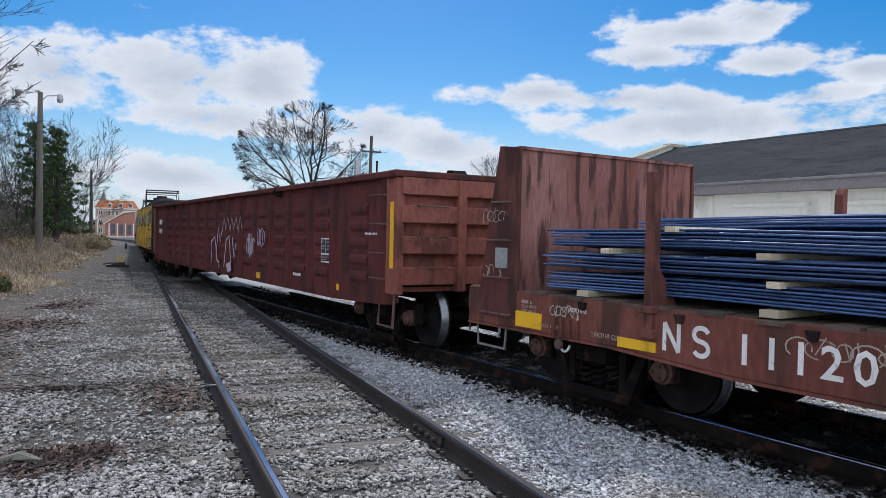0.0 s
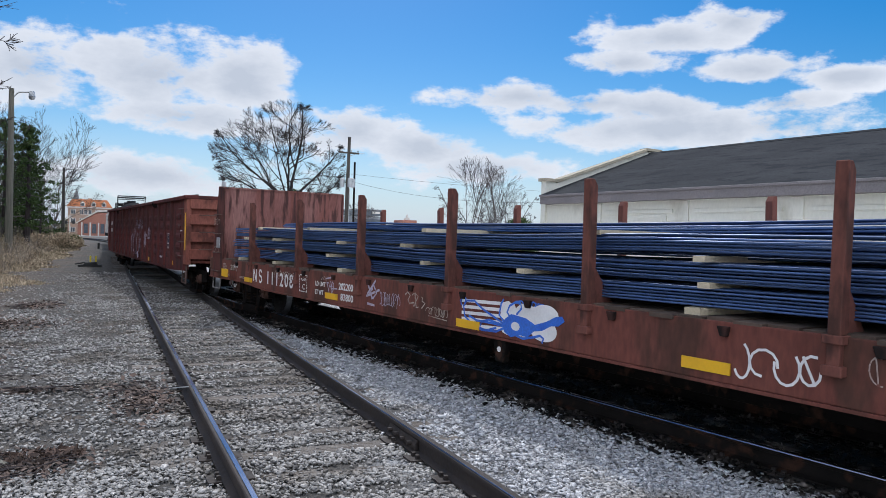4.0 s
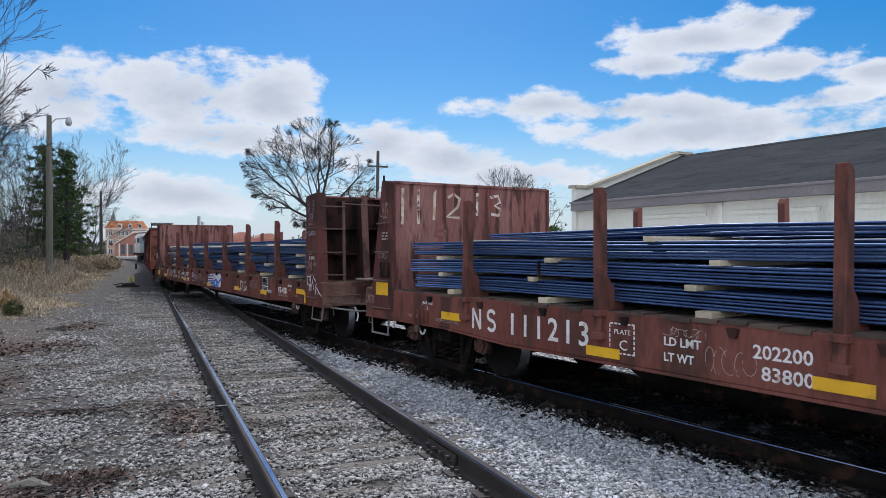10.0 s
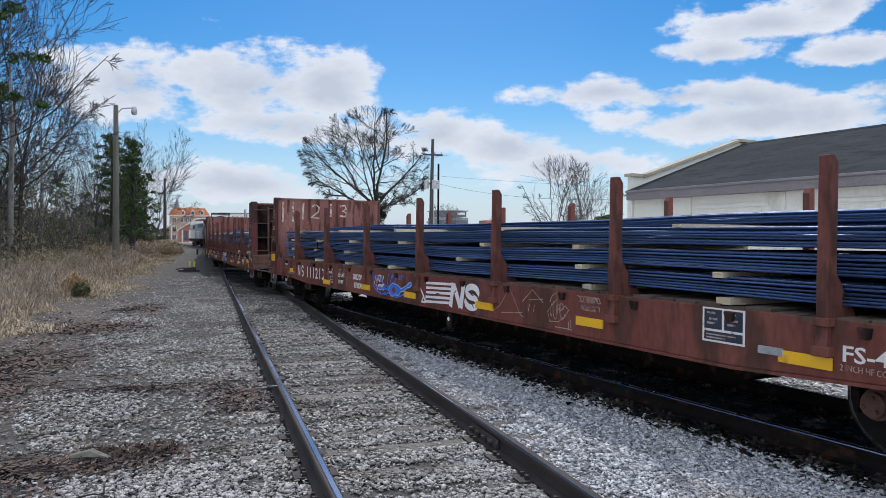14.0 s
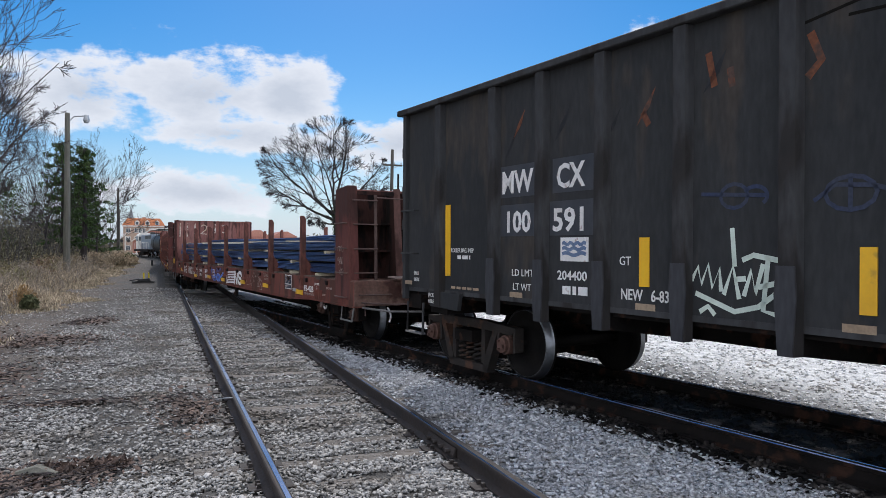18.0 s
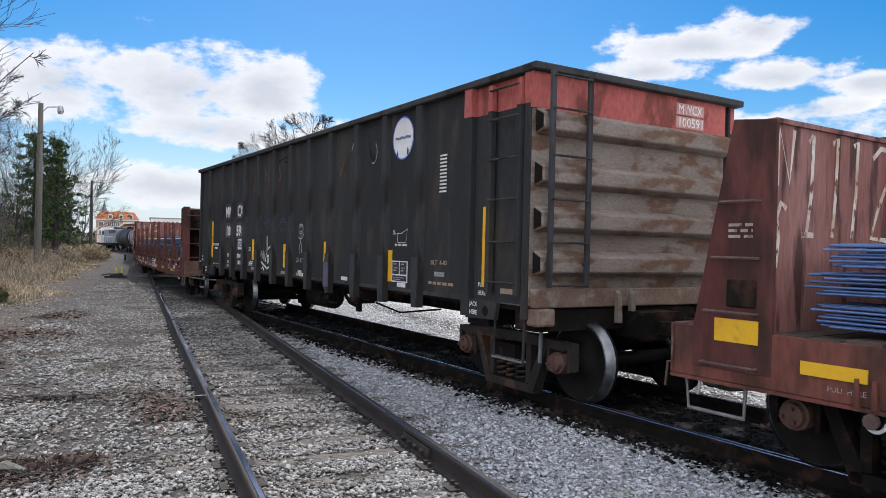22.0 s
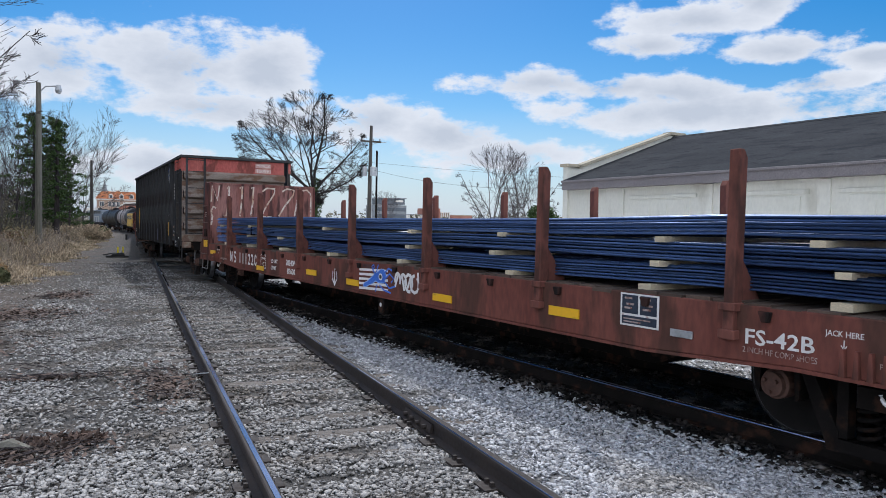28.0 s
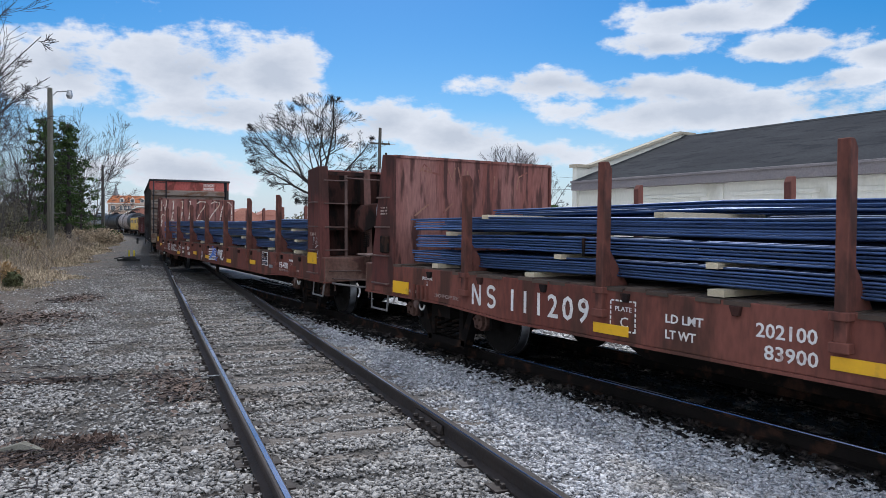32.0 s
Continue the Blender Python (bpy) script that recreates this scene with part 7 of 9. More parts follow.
    part("barcode_panel", Shape().quad_box(x - 0.005, x, 3.07, 3.47, 1.61, 1.84), "white", car, "white panel with blue print")
    part("marking_bars", ribbon([wave(3.44, 1.68 + 0.05 * k, 0.34, 0.012, 1.5 + k) for k in range(3)], 0.035, x - 0.005), "panel_blue", car)
    lettering("LD LMT", 0.105, "white", car, 4.28, 1.44, x, "stencil", 0.38)
    lettering("LT WT", 0.105, "white", car, 4.26, 1.29, x, "stencil", 0.32)
    lettering("204400", 0.125, "white", car, 3.52, 1.43, x, "stencil", 0.43, "", "side", 0.002)
    lettering("GT", 0.11, "white", car, 2.67, 1.59, x, "stencil", 0.14)
    lettering("NEW   6-83", 0.135, "white", car, 2.65, 1.29, x, "stencil", 0.55, "", "side", 0.002)
    lettering("ROLLER BRG. INSP", 0.075, "white", car, 5.53, 1.68, x, "stencil", 0.50)
    bars(car, 5.38, 1.60, x, 0.28, 1, 0.045)
    bars(car, 3.44, 1.29, x, 0.36, 1, 0.08)
    bars(car, 5.52, 1.24, x, 0.60, 1, 0.03, "tan_plate")
    lettering("PULL", 0.065, "white", car, 6.36, 1.38, -X, "stencil", 0.14)
    lettering("HERE", 0.065, "white", car, 6.36, 1.30, -X, "stencil", 0.14)
    lettering("JACK", 0.065, "white", car, 5.98, 1.12, -X, "stencil", 0.14)
    lettering("HERE", 0.065, "white", car, 5.98, 1.04, -X, "stencil", 0.14)
    part("small_plate", Shape().quad_box(-X - 0.006, -X, 6.42, 6.60, 1.25, 1.30), "tan_plate", car)
    for u, z0, z1 in ((5.60, 1.39, 2.26), (2.37, 1.41, 1.83), (0.48, 1.32, 1.75), (-1.435, 1.38, 1.80), (-3.675, 1.28, 1.70), (-5.90, 1.34, 2.20)):
        part("reflector", Shape().quad_box(x - 0.010, x, u - 0.055, u + 0.055, z0, z1), "yellow", car)
    for u, z, ma in ((4.20, 1.21, "tan_plate"), (2.36, 1.21, "tan_plate"), (0.54, 1.20, "tan_plate"), (-0.24, 1.20, "tan_plate"), (-0.42, 1.20, "white"), (-2.19, 1.22, "white"), (-4.0, 1.22, "white"), (-4.95, 1.40, "grey_metal"), (-6.3, 1.28, "tan_plate")):
        part("small_plate", Shape().quad_box(x - 0.006, x, u - 0.11, u + 0.11, z, z + 0.055), ma, car)
    marks = ([(0, 0.55), (0.08, 0.78), (0.12, 0.5), (0.2, 0.82), (0.25, 0.45), (0.33, 0.76), (0.35, 0.4)], [(0.38, 0.35), (0.48, 0.8), (0.55, 0.3)], [(0.5, 0.6), (0.62, 0.62)], [(0.6, 0.35), (0.68, 0.75), (0.72, 0.4), (0.8, 0.85)],
             [(0.58, 0.9), (0.7, 0.98), (0.98, 0.9)], [(0.85, 0.95), (0.8, 0.15), (0.95, 0.1)], [(0.05, 0.35), (0.5, 0.1), (0.75, 0.2), (1.0, 0.5)], [(0.1, 0.05), (0.2, 0.15), (0.28, 0.02)], [(0.5, 0.8), (0.47, 1.4)], [(0.75, 0.5), (1.02, 0.6)])
    part("graffiti", ribbon([[(1.87 - 0.80 * p, 1.22 + 0.48 * q) for p, q in line] for line in marks], 0.040, x, 0.004), "pale_green", car, "pale green-white sprayed tag")
    part("graffiti", ribbon([arc(-0.33, 2.015, 0.10, 0.085), arc(-0.32, 2.02, 0.06, 0.05, 0.5, 5.0), [(-0.33, 1.93), (-0.33, 1.76)], [(-0.20, 1.88), (-0.27, 1.85), (-0.38, 1.85), (-0.47, 1.93)], [(-0.33, 1.80), (-0.27, 1.72), (-0.26, 1.60), (-0.31, 1.60)], [(-0.33, 1.80), (-0.38, 1.72), (-0.38, 1.60), (-0.34, 1.61)]], 0.013, x, 0.004), "chalk_white", car, "chalked stick drawing")
    lettering("SETITM", 0.11, "chalk_white", car, -0.13, 1.44, x, "graffiti", 0.50, "", "side", -0.003)
    part("graffiti", paint([[(-0.22, 1.30), (-0.40, 1.30), (-0.44, 1.21), (-0.26, 1.22)]], x, 0.008), "chalk_white", car, "white dab of paint")
    part("graffiti", ribbon([arc(1.48, 2.13, 0.12, 0.09), arc(1.30, 2.12, 0.10, 0.07, 0.5, 4.0), [(1.78, 2.16), (1.2, 2.12)], arc(0.60, 2.10, 0.17, 0.11), [(0.85, 2.06), (0.7, 2.16), (0.45, 2.14), (0.26, 2.08)], [(0.60, 2.2), (0.60, 2.0)]], 0.03, x, 0.004), "faded_blue", car, "faded dark blue scrawl")
    part("emblem_disc", Shape().tube((x - 0.006, -3.97, 3.165), (x, -3.97, 3.165), 0.275, 28), "spray", car, "round white emblem with a blue rim")
    part("emblem_rim", ribbon([arc(-3.97, 3.165, 0.275, 0.275, n=32)], 0.018, x - 0.006, 0.003), "blue", car)
    part("emblem_mark", ribbon([wave(-3.76, 3.17, 0.42, 0.006, 3)], 0.034, x - 0.006), "panel_blue", car)
    part("emblem_mark", paint([[(-3.79, 2.95), (-3.83, 3.02), (-3.85, 2.92), (-3.83, 2.90)], [(-4.08, 2.95), (-4.09, 3.04), (-4.13, 3.0), (-4.12, 2.92)]], x - 0.006), "sign", car)
    for k in range(11):
        part("vent_mark", Shape().quad_box(x - 0.004, x, -5.06, -4.91, 2.835 - 0.043 * k, 2.855 - 0.043 * k), "white", car)
    data_plate(car, -3.73, 1.28, x, 0.43, 0.28)
    part("graffiti", ribbon([[(-3.75, 1.95), (-3.82, 1.91), (-3.86, 1.92), (-3.88, 1.80), (-4.10, 1.80), (-4.14, 1.98), (-3.98, 1.92), (-3.86, 1.92)], arc(-3.77, 1.935, 0.03, 0.025, n=8)], 0.010, x, 0.004), "chalk_white", car, "chalked cart drawing")
    bars(car, -3.80, 1.755, x, 0.36, 1, 0.03, "chalk_white")
    lettering("BLT  4-83", 0.08, "tan_plate", car, -4.74, 1.54, x, "stencil", 0.37)
    bars(car, -4.70, 1.30, x, 0.58, 1, 0.035, "tan_plate")
    lettering("PULL", 0.07, "white", car, -5.77, 1.33, x, "stencil", 0.15)
    lettering("HERE", 0.07, "white", car, -5.77, 1.24, x, "stencil", 0.15)
    lettering("JACK", 0.07, "white", car, -5.70, 1.12, -X, "stencil", 0.15)
    lettering("HERE", 0.07, "white", car, -5.70, 1.03, -X, "stencil", 0.15)
    # dents, scuffs and old sprayed loops high on the sheets
    dark = [[(u + 0.12, z - 0.16), (u, z), (u - 0.10, z + 0.15)] for u, z in ((4.3, 2.85), (4.15, 3.05), (3.45, 2.95), (2.75, 2.85), (2.35, 2.95), (1.65, 3.1), (-0.75, 2.95), (-2.0, 2.9), (-2.15, 2.95))]
    for k, line in enumerate(dark):
        (y0, z0), (y1, z1), (y2, z2) = line
        w = 0.018 + 0.008 * (k % 3)
        part("scuff", paint([[(y0, z0), (y1 + w, z1), (y2, z2), (y1 - w, z1 - 0.02)]], x, 0.003), "rust_stain" if k % 3 == 1 else "tank_black", car)
    loops = [arc(-2.35, 3.22, 0.12, 0.17, 0.6, 3.9), arc(-2.5, 3.10, 0.16, 0.20, 2.8, 5.6), arc(-2.95, 3.33, 0.22, 0.14, 0.1, 2.6), [(-2.92, 3.3), (-3.0, 3.05), (-3.12, 2.98)], arc(-3.1, 3.1, 0.10, 0.14, 2.0, 6.0)]
    part("scuff", ribbon(loops, 0.055, x, 0.0035), "tank_black", car, "old black sprayed loops")
    part("scuff", ribbon([arc(-3.1, 3.06, 0.11, 0.15, 2.2, 5.2, 7), [(-2.47, 3.34), (-2.36, 3.16)]], 0.018, x, 0.0045), "grey_metal", car)
    part("scuff", ribbon([[(0.95, 3.27), (0.55, 3.33), (0.36, 3.33)], [(0.33, 3.4), (0.30, 3.5)], [(0.62, 3.25), (0.38, 3.24)]], 0.022, x, 0.003), "under", car)
    part("rust_patch", ribbon([[(0.88, 3.20), (0.80, 3.0), (0.90, 2.90)], [(1.72, 3.25), (1.66, 2.98)], [(1.52, 3.1), (1.50, 2.95)], [(2.4, 2.9), (2.33, 2.78)]], 0.06, x, 0.003), "rust_stain", car)
    part("rust_patch", ribbon([[(-5.52, 1.3), (-5.50, 2.2), (-5.52, 3.1)]], 0.018, x - 0.01, 0.004), "rust_stain", car)
    for z in (3.17, 3.32):
        part("number_patch", Shape().quad_box(0.50, 0.96, -H - 0.036, -H - 0.031, z, z + 0.13), "faded_pink", car, "pale worn paint patch")
    lettering("MWCX", 0.15, "white", car, -H - 0.034, 3.335, 0.53, "reporting_mark", 0.40, "", "end")
    lettering("100591", 0.15, "white", car, -H - 0.034, 3.185, 0.52, "car_number", 0.42, "", "end")
    CARS.append((car, -39.52, 5.8))


build_hopper()


def build_gondola():
    car = empty("mill_gondola", "rust-red mill gondola with corrugated side panels and graffiti", "gondola car")
    X, H, Z0, Z1 = 1.5, 9.25, 0.72, 2.53
    for sx in (-1, 1):
        part("side_sheet", Shape().prism([(-H, 0.84), (-8.9, 0.78), (-7.0, Z0), (7.0, Z0), (8.9, 0.78), (H, 0.84), (H, Z1), (-H, Z1)], "x", *sorted((sx * (X - 0.06), sx * (X - 0.09)))), "gond", car)
    post = Shape().prism([(-X, -0.09), (-X + 0.07, -0.12), (-X + 0.07, 0.12), (-X, 0.09)], "z", 0.80, Z1).mesh("side_post")
    post.materials.append(M["gond"])
    us = [-7.05 + 1.085 * k for k in range(14)] + [-8.9, 8.9]
    for u in us:
        part("side_post", post, "gond", car).location = (0, u, 0)
    cor = Shape()
    for k in range(5):
        z = 1.12 + 0.25 * k
        cor.prism([(-X + 0.06, z - 0.09), (-X + 0.034, z - 0.03), (-X + 0.034, z + 0.03), (-X + 0.06, z + 0.09)], "y", -0.30, 0.30)
    cm = cor.mesh("corrugation")
    cm.materials.append(M["gond"])
    for k in range(13):
        part("corrugation", cm, "gond", car).location = (0, -6.51 + 1.085 * k, 0)
    part("corrugation", cm, "gond", car).location = (0, -8.0, 0)
    rim = Shape()
    for sx in (-1, 1):
        rim.quad_box(*sorted((sx * (X - 0.12), sx * (X + 0.05))), -H - 0.05, H + 0.05, Z1, Z1 + 0.09)
    for e in (-1, 1):
        rim.quad_box(-X - 0.05, X + 0.05, *sorted((e * (H - 0.1), e * (H + 0.1))), Z1 + 0.003, Z1 + 0.093)
    part("top_chord", rim, "gond", car, bevel=0.012)
    part("floor_plate", Shape().quad_box(-X + 0.1, X - 0.1, -H, H, 1.05, 1.1), "under", car)
    ends = Shape()
    for e in (-1, 1):
        ends.quad_box(-X + 0.05, X - 0.05, *sorted((e * (H - 0.05), e * (H - 0.02))), 0.98, Z1)
        for z in (1.2, 1.62, 2.04, 2.42):
            ends.quad_box(-X + 0.08, X - 0.08, *sorted((e * (H - 0.05), e * (H + 0.09))), z - 0.12, z + 0.12)
        ends.quad_box(-0.55, -0.42, *sorted((e * (H - 0.05), e * (H + 0.12))), 0.98, Z1)
        for sx in (-1, 1):
            ends.quad_box(*sorted((sx * X, sx * (X - 0.12))), *sorted((e * (H - 0.25), e * (H + 0.06))), 0.95, Z1)
    parts("end_sheet", ends, "gond_end", car, "faded ribbed red end", bevel=0.01)
    rows = [((-1.2, -H - 0.09, z), (-0.75, -H - 0.09, z), (0, -0.07, 0)) for z in (1.32, 1.74, 2.15)] + [((-X, -8.6, z), (-X, -9.0, z), (-0.06, 0, 0)) for z in (1.15, 1.5, 1.9, 2.3)]
    parts("grab_iron", rung_shape(rows), "rung", car)
    un = Shape().quad_box(-0.3, 0.3, -9.3, 9.3, 0.74, 1.05)
    for u in us[:14]:
        un.quad_box(-1.42, 1.42, u - 0.05, u + 0.05, 0.86, 1.05)
    part("underframe", un, "under", car)
    part("sill_step", Shape().pipe([(-1.45, -9.2, 0.98), (-1.47, -9.2, 0.5), (-1.47, -8.75, 0.5), (-1.45, -8.75, 0.98)], 0.022, 6), "rung", car)
    for e in (-1, 1):
        part("coupler", coupler_shape(e * 9.35, e), "under", car)
        part("air_hose", hose_shape(e * 9.25, e), "black", car)
    add_trucks(car, (8.1, -8.1))
    x = -X
    part("reflector", Shape().quad_box(x - 0.008, x, -9.24, -9.14, 1.30, 2.2), "yellow", car)
    part("reflector", Shape().quad_box(x - 0.008 + 0.06, x + 0.06, -7.25, -6.95, 0.86, 0.96), "yellow", car)
    part("reflector", Shape().quad_box(x - 0.008 + 0.06, x + 0.06, -3.1, -2.8, 0.80, 0.92), "yellow", car)
    data_plate(car, -6.55, 1.28, x + 0.03, 0.42, 0.40)
    bars(car, -5.1, 1.08, x + 0.06, 0.4, 2, 0.05)
    bars(car, 8.5, 1.95, x + 0.06, 0.5, 2, 0.16)
    bars(car, -8.2, 1.75, x + 0.06, 0.4, 1, 0.03)
    rng = random.Random(31)
    big = [[(1.3, 0.95), (1.32, 1.5), (0.95, 1.62), (0.72, 1.05), (0.52, 1.0), (0.5, 0.86)], [(0.82, 1.2), (0.62, 1.85), (0.42, 1.5), (0.30, 1.75)], [(0.05, 0.92), (-0.12, 1.55), (-0.38, 1.66), (-0.56, 1.05), (-0.15, 0.95)], [(-0.66, 1.62), (-0.85, 1.15), (-1.0, 1.5)]]
    part("graffiti", ribbon([[(p - 0.45, q) for p, q in line] for line in big], 0.06, x, 0.004), "lilac", car, "large lilac-white sprayed letters")
    part("graffiti", paint([[(-0.6, 1.0), (-0.95, 1.05), (-1.07, 0.86), (-0.75, 0.80)]], x, 0.0035), "lilac", car, "sprayed lilac block")
    part("graffiti", ribbon([[(-0.2 - 0.35 * q, 1.75 + 0.12 * (q % 2)), (-0.35 - 0.35 * q, 2.1), (-0.52 - 0.35 * q, 1.8)] for q in range(5)], 0.03, x, 0.004), "lilac", car, "row of faint sprayed strokes")
    part("graffiti", ribbon(scrawl(rng, -2.3, 1.2, 0.6, 0.5, 4), 0.045, x, 0.004), "lilac", car, "sprayed pale tag")
    part("graffiti", ribbon(scrawl(rng, -3.1, 1.45, 0.45, 0.4, 4), 0.028, x, 0.004), "lilac", car)
    # scrap and pipes that stand up out of the load
    scrap = empty("scrap_load", "rusty scrap metal heaped inside the gondola", "scrap")
    heap = Shape()
    for k in range(90):
        u, v = rng.uniform(-8.9, 8.9), rng.uniform(-1.3, 1.3)
        w, l = rng.uniform(0.05, 0.3), rng.uniform(0.2, 0.9)
        z = 2.35 + rng.uniform(0, 0.3)
        heap.tube((v - w, u - l / 2, z), (v + w, u + l / 2, z + rng.uniform(-0.1, 0.15)), rng.uniform(0.04, 0.12), 6)
    part("scrap_pieces", heap, "truck", scrap)["kind"] = "stuff"
    part("scrap_bed", Shape().quad_box(-1.38, 1.38, -9.1, 9.1, 1.1, 2.36), "truck", scrap)
    for u, v, top, r in ((-2.6, 0.9, 3.45, 0.075), (-4.6, 0.9, 3.1, 0.06)):
        part("steel_post", Shape().tube((v, u, 1.2), (v + 0.02, u, top), r, 10), "grey_metal", scrap, "upright grey steel post")
    CARS.append((car, 18.9, 8.1))
    CARS.append((scrap, 18.9, 8.1))


build_gondola()


def build_front_cars():
    # yellow track maintenance car
    car = empty("maintenance_car", "yellow track maintenance car with a dark rounded roof", "maintenance car")
    X, H = 1.42, 5.4
    part("body", Shape().quad_box(-X, X, -H, H, 1.0, 2.68), "car_yellow", car, bevel=0.03)
    roof = [(-X, 2.68)] + [(X * math.cos(a) * 1.0 * -1, 2.68 + 0.22 * math.sin(a)) for a in np.linspace(0.15, math.pi - 0.15, 9)] + [(X, 2.68)]
    part("roof", Shape().prism(roof, "y", -H + 0.1, H + 0.05), "tank_black", car)
    for k in range(5):
        part("side_door", Shape().quad_box(-X - 0.03, -X, -4.9 + 2.05 * k, -3.35 + 2.05 * k, 1.1, 2.6), "car_yellow", car)
        part("window", Shape().quad_box(-X - 0.045, -X - 0.028, -4.6 + 2.05 * k, -3.7 + 2.05 * k, 1.9, 2.4), "glass", car)
    part("roof_vent", Shape().tube((-0.2, H - 1.4, 3.0), (-0.2, H - 1.4, 3.22), 0.2, 12), "black", car)
    part("end_door", Shape().quad_box(-0.42, 0.42, -H - 0.03, -H, 1.05, 2.5), "car_yellow", car)
    part("end_window", Shape().quad_box(-0.26, 0.26, -H - 0.045, -H - 0.028, 1.75, 2.3), "glass", car)
    for sx in (-1, 1):
        part("corner_post", Shape().quad_box(sx * 1.3 - 0.13, sx * 1.3 + 0.13, -H - 0.05, -H, 0.95, 2.7), "tank_black", car)
    for k in range(5):
        part("grab_iron", Shape().pipe([(-X - 0.0, -H + 0.25, 1.1 + 0.33 * k), (-X - 0.07, -H + 0.25, 1.1 + 0.33 * k), (-X - 0.07, -H + 0.65, 1.1 + 0.33 * k), (-X, -H + 0.65, 1.1 + 0.33 * k)], 0.018, 5), "black", car)
    part("underframe", Shape().quad_box(-1.3, 1.3, -H, H, 0.82, 1.0), "under", car)
    part("coupler", coupler_shape(-5.5, -1), "under", car)
    part("coupler", coupler_shape(5.5, 1), "under", car)
    add_trucks(car, (3.8, -3.8))
    CARS.append((car, 34.8, 3.8))
    # two tank cars, the second one grey over its front half
    for s0, band in ((48.8, True), (64.5, False)):
        tank = empty("tank_car", "black tank car with a broad dirty grey band" if band else "plain black tank car with a railed dome", "tank car", "tank cars of the train")
        R, H, C = 1.25, 7.0, 2.24
        prof = [(-H, 0.0), (-H + 0.05, 0.5), (-H + 0.22, 0.95), (-H + 0.55, R), (H - 0.55, R), (H - 0.22, 0.95), (H - 0.05, 0.5), (H, 0.0)]
        part("barrel", Shape().lathe(prof, "y", (0, 0, C), 32), "tank_black", tank, smooth=False)
        if band:
            part("spill_band", Shape().lathe([(-3.2, R + 0.006), (6.1, R + 0.006)], "y", (0, 0, C), 32), "tank_grey", tank, "dirty grey band")
        for u in (-4.6, -1.6, 1.6, 4.6):
            part("strap", Shape().lathe([(u - 0.05, R + 0.014), (u + 0.05, R + 0.014)], "y", (0, 0, C), 32), "under", tank)
        part("dome", Shape().tube((0, -0.3, C + R - 0.1), (0, -0.3, C + R + 0.22), 0.5, 16).tube((0, -0.3, C + R + 0.22), (0, -0.3, C + R + 0.34), 0.3, 12), "tank_black", tank)
        part("walkway", Shape().quad_box(-0.92, 0.92, -1.5, 0.9, C + R - 0.02, C + R + 0.02), "under", tank)
        for u in (-1.5, 0.9):
            hoop = Shape().pipe([(-0.9, u, C + R - 0.3), (-0.9, u, C + R + 0.62), (0.9, u, C + R + 0.62), (0.9, u, C + R - 0.3)], 0.045, 6)
            part("guard_rail", hoop.tube((-0.9, u, C + R + 0.48), (0.9, u, C + R + 0.48), 0.03, 6), "black", tank)
        for sx in (-1, 1):
            part("guard_rail", Shape().tube((sx * 0.9, -1.5, C + R + 0.62), (sx * 0.9, 0.9, C + R + 0.62), 0.03, 6), "black", tank)
            for du in (-0.22, 0.22):
                part("ladder_rail", Shape().pipe([(sx * 1.42, -0.3 + du, 0.9), (sx * 1.42, -0.3 + du, C + 0.3), (sx * 0.92, -0.3 + du, C + R)], 0.025, 5), "black", tank)
        part("underframe", Shape().quad_box(-0.35, 0.35, -7.6, 7.6, 0.8, 1.07).quad_box(-1.2, 1.2, -7.6, -6.4, 0.95, 1.15).quad_box(-1.2, 1.2, 6.4, 7.6, 0.95, 1.15), "under", tank)
        for e in (-1, 1):
            part("coupler", coupler_shape(e * 7.6, e), "under", tank)
            part("end_rail", Shape().pipe([(-1.2, e * 7.5, 1.1), (-1.2, e * 7.5, 2.1), (1.2, e * 7.5, 2.1), (1.2, e * 7.5, 1.1)], 0.03, 6), "black", tank)
        add_trucks(tank, (5.4, -5.4))
        CARS.append((tank, s0, 5.4))
    # grey and white hood unit at the head
    loco = empty("locomotive", "grey and white diesel locomotive at the head of the train", "locomotive")
    part("frame", Shape().quad_box(-1.45, 1.45, -8.2, 8.2, 1.0, 1.35), "under", loco)
    part("long_hood", Shape().quad_box(-0.95, 0.95, -7.6, 3.6, 1.35, 3.55), "loco_blue", loco, bevel=0.08)
    cab = Shape().prism([(-1.42, 1.35), (1.42, 1.35), (1.42, 3.5), (0.95, 3.95), (-0.95, 3.95), (-1.42, 3.5)], "y", 3.6, 6.2)
    cab = part("cab", cab, "pale", loco, "white cab")
    part("short_hood", Shape().quad_box(-0.95, 0.95, 6.2, 7.6, 1.35, 2.9), "loco_blue", loco, bevel=0.08)
    for u0, u1 in ((3.8, 4.7), (4.95, 5.9)):
        part("window", Shape().quad_box(-1.45, -1.42, u0, u1, 2.65, 3.4), "glass", cab)
    for x0, x1 in ((-1.3, -1.0), (1.0, 1.3)):
        part("window", Shape().quad_box(x0, x1, 3.56, 3.6, 2.7, 3.35), "glass", cab)
    for k in range(7):
        part("hood_door", Shape().quad_box(-0.975, -0.95, -7.2 + 1.5 * k, -5.95 + 1.5 * k, 1.5, 2.75), "loco_blue", loco)
    for k in range(3):
        part("radiator_grille", Shape().quad_box(-0.98, -0.95, -7.2 + 2.2 * k, -5.4 + 2.2 * k, 2.9, 3.4), "black", loco)
    part("end_grille", Shape().quad_box(-0.7, 0.7, -7.63, -7.6, 1.9, 2.9), "pale", loco, "white end panel")
    for x in (-0.22, 0.22):
        part("headlight", Shape().tube((x, -7.66, 3.25), (x, -7.6, 3.25), 0.12, 12), "pale", loco)
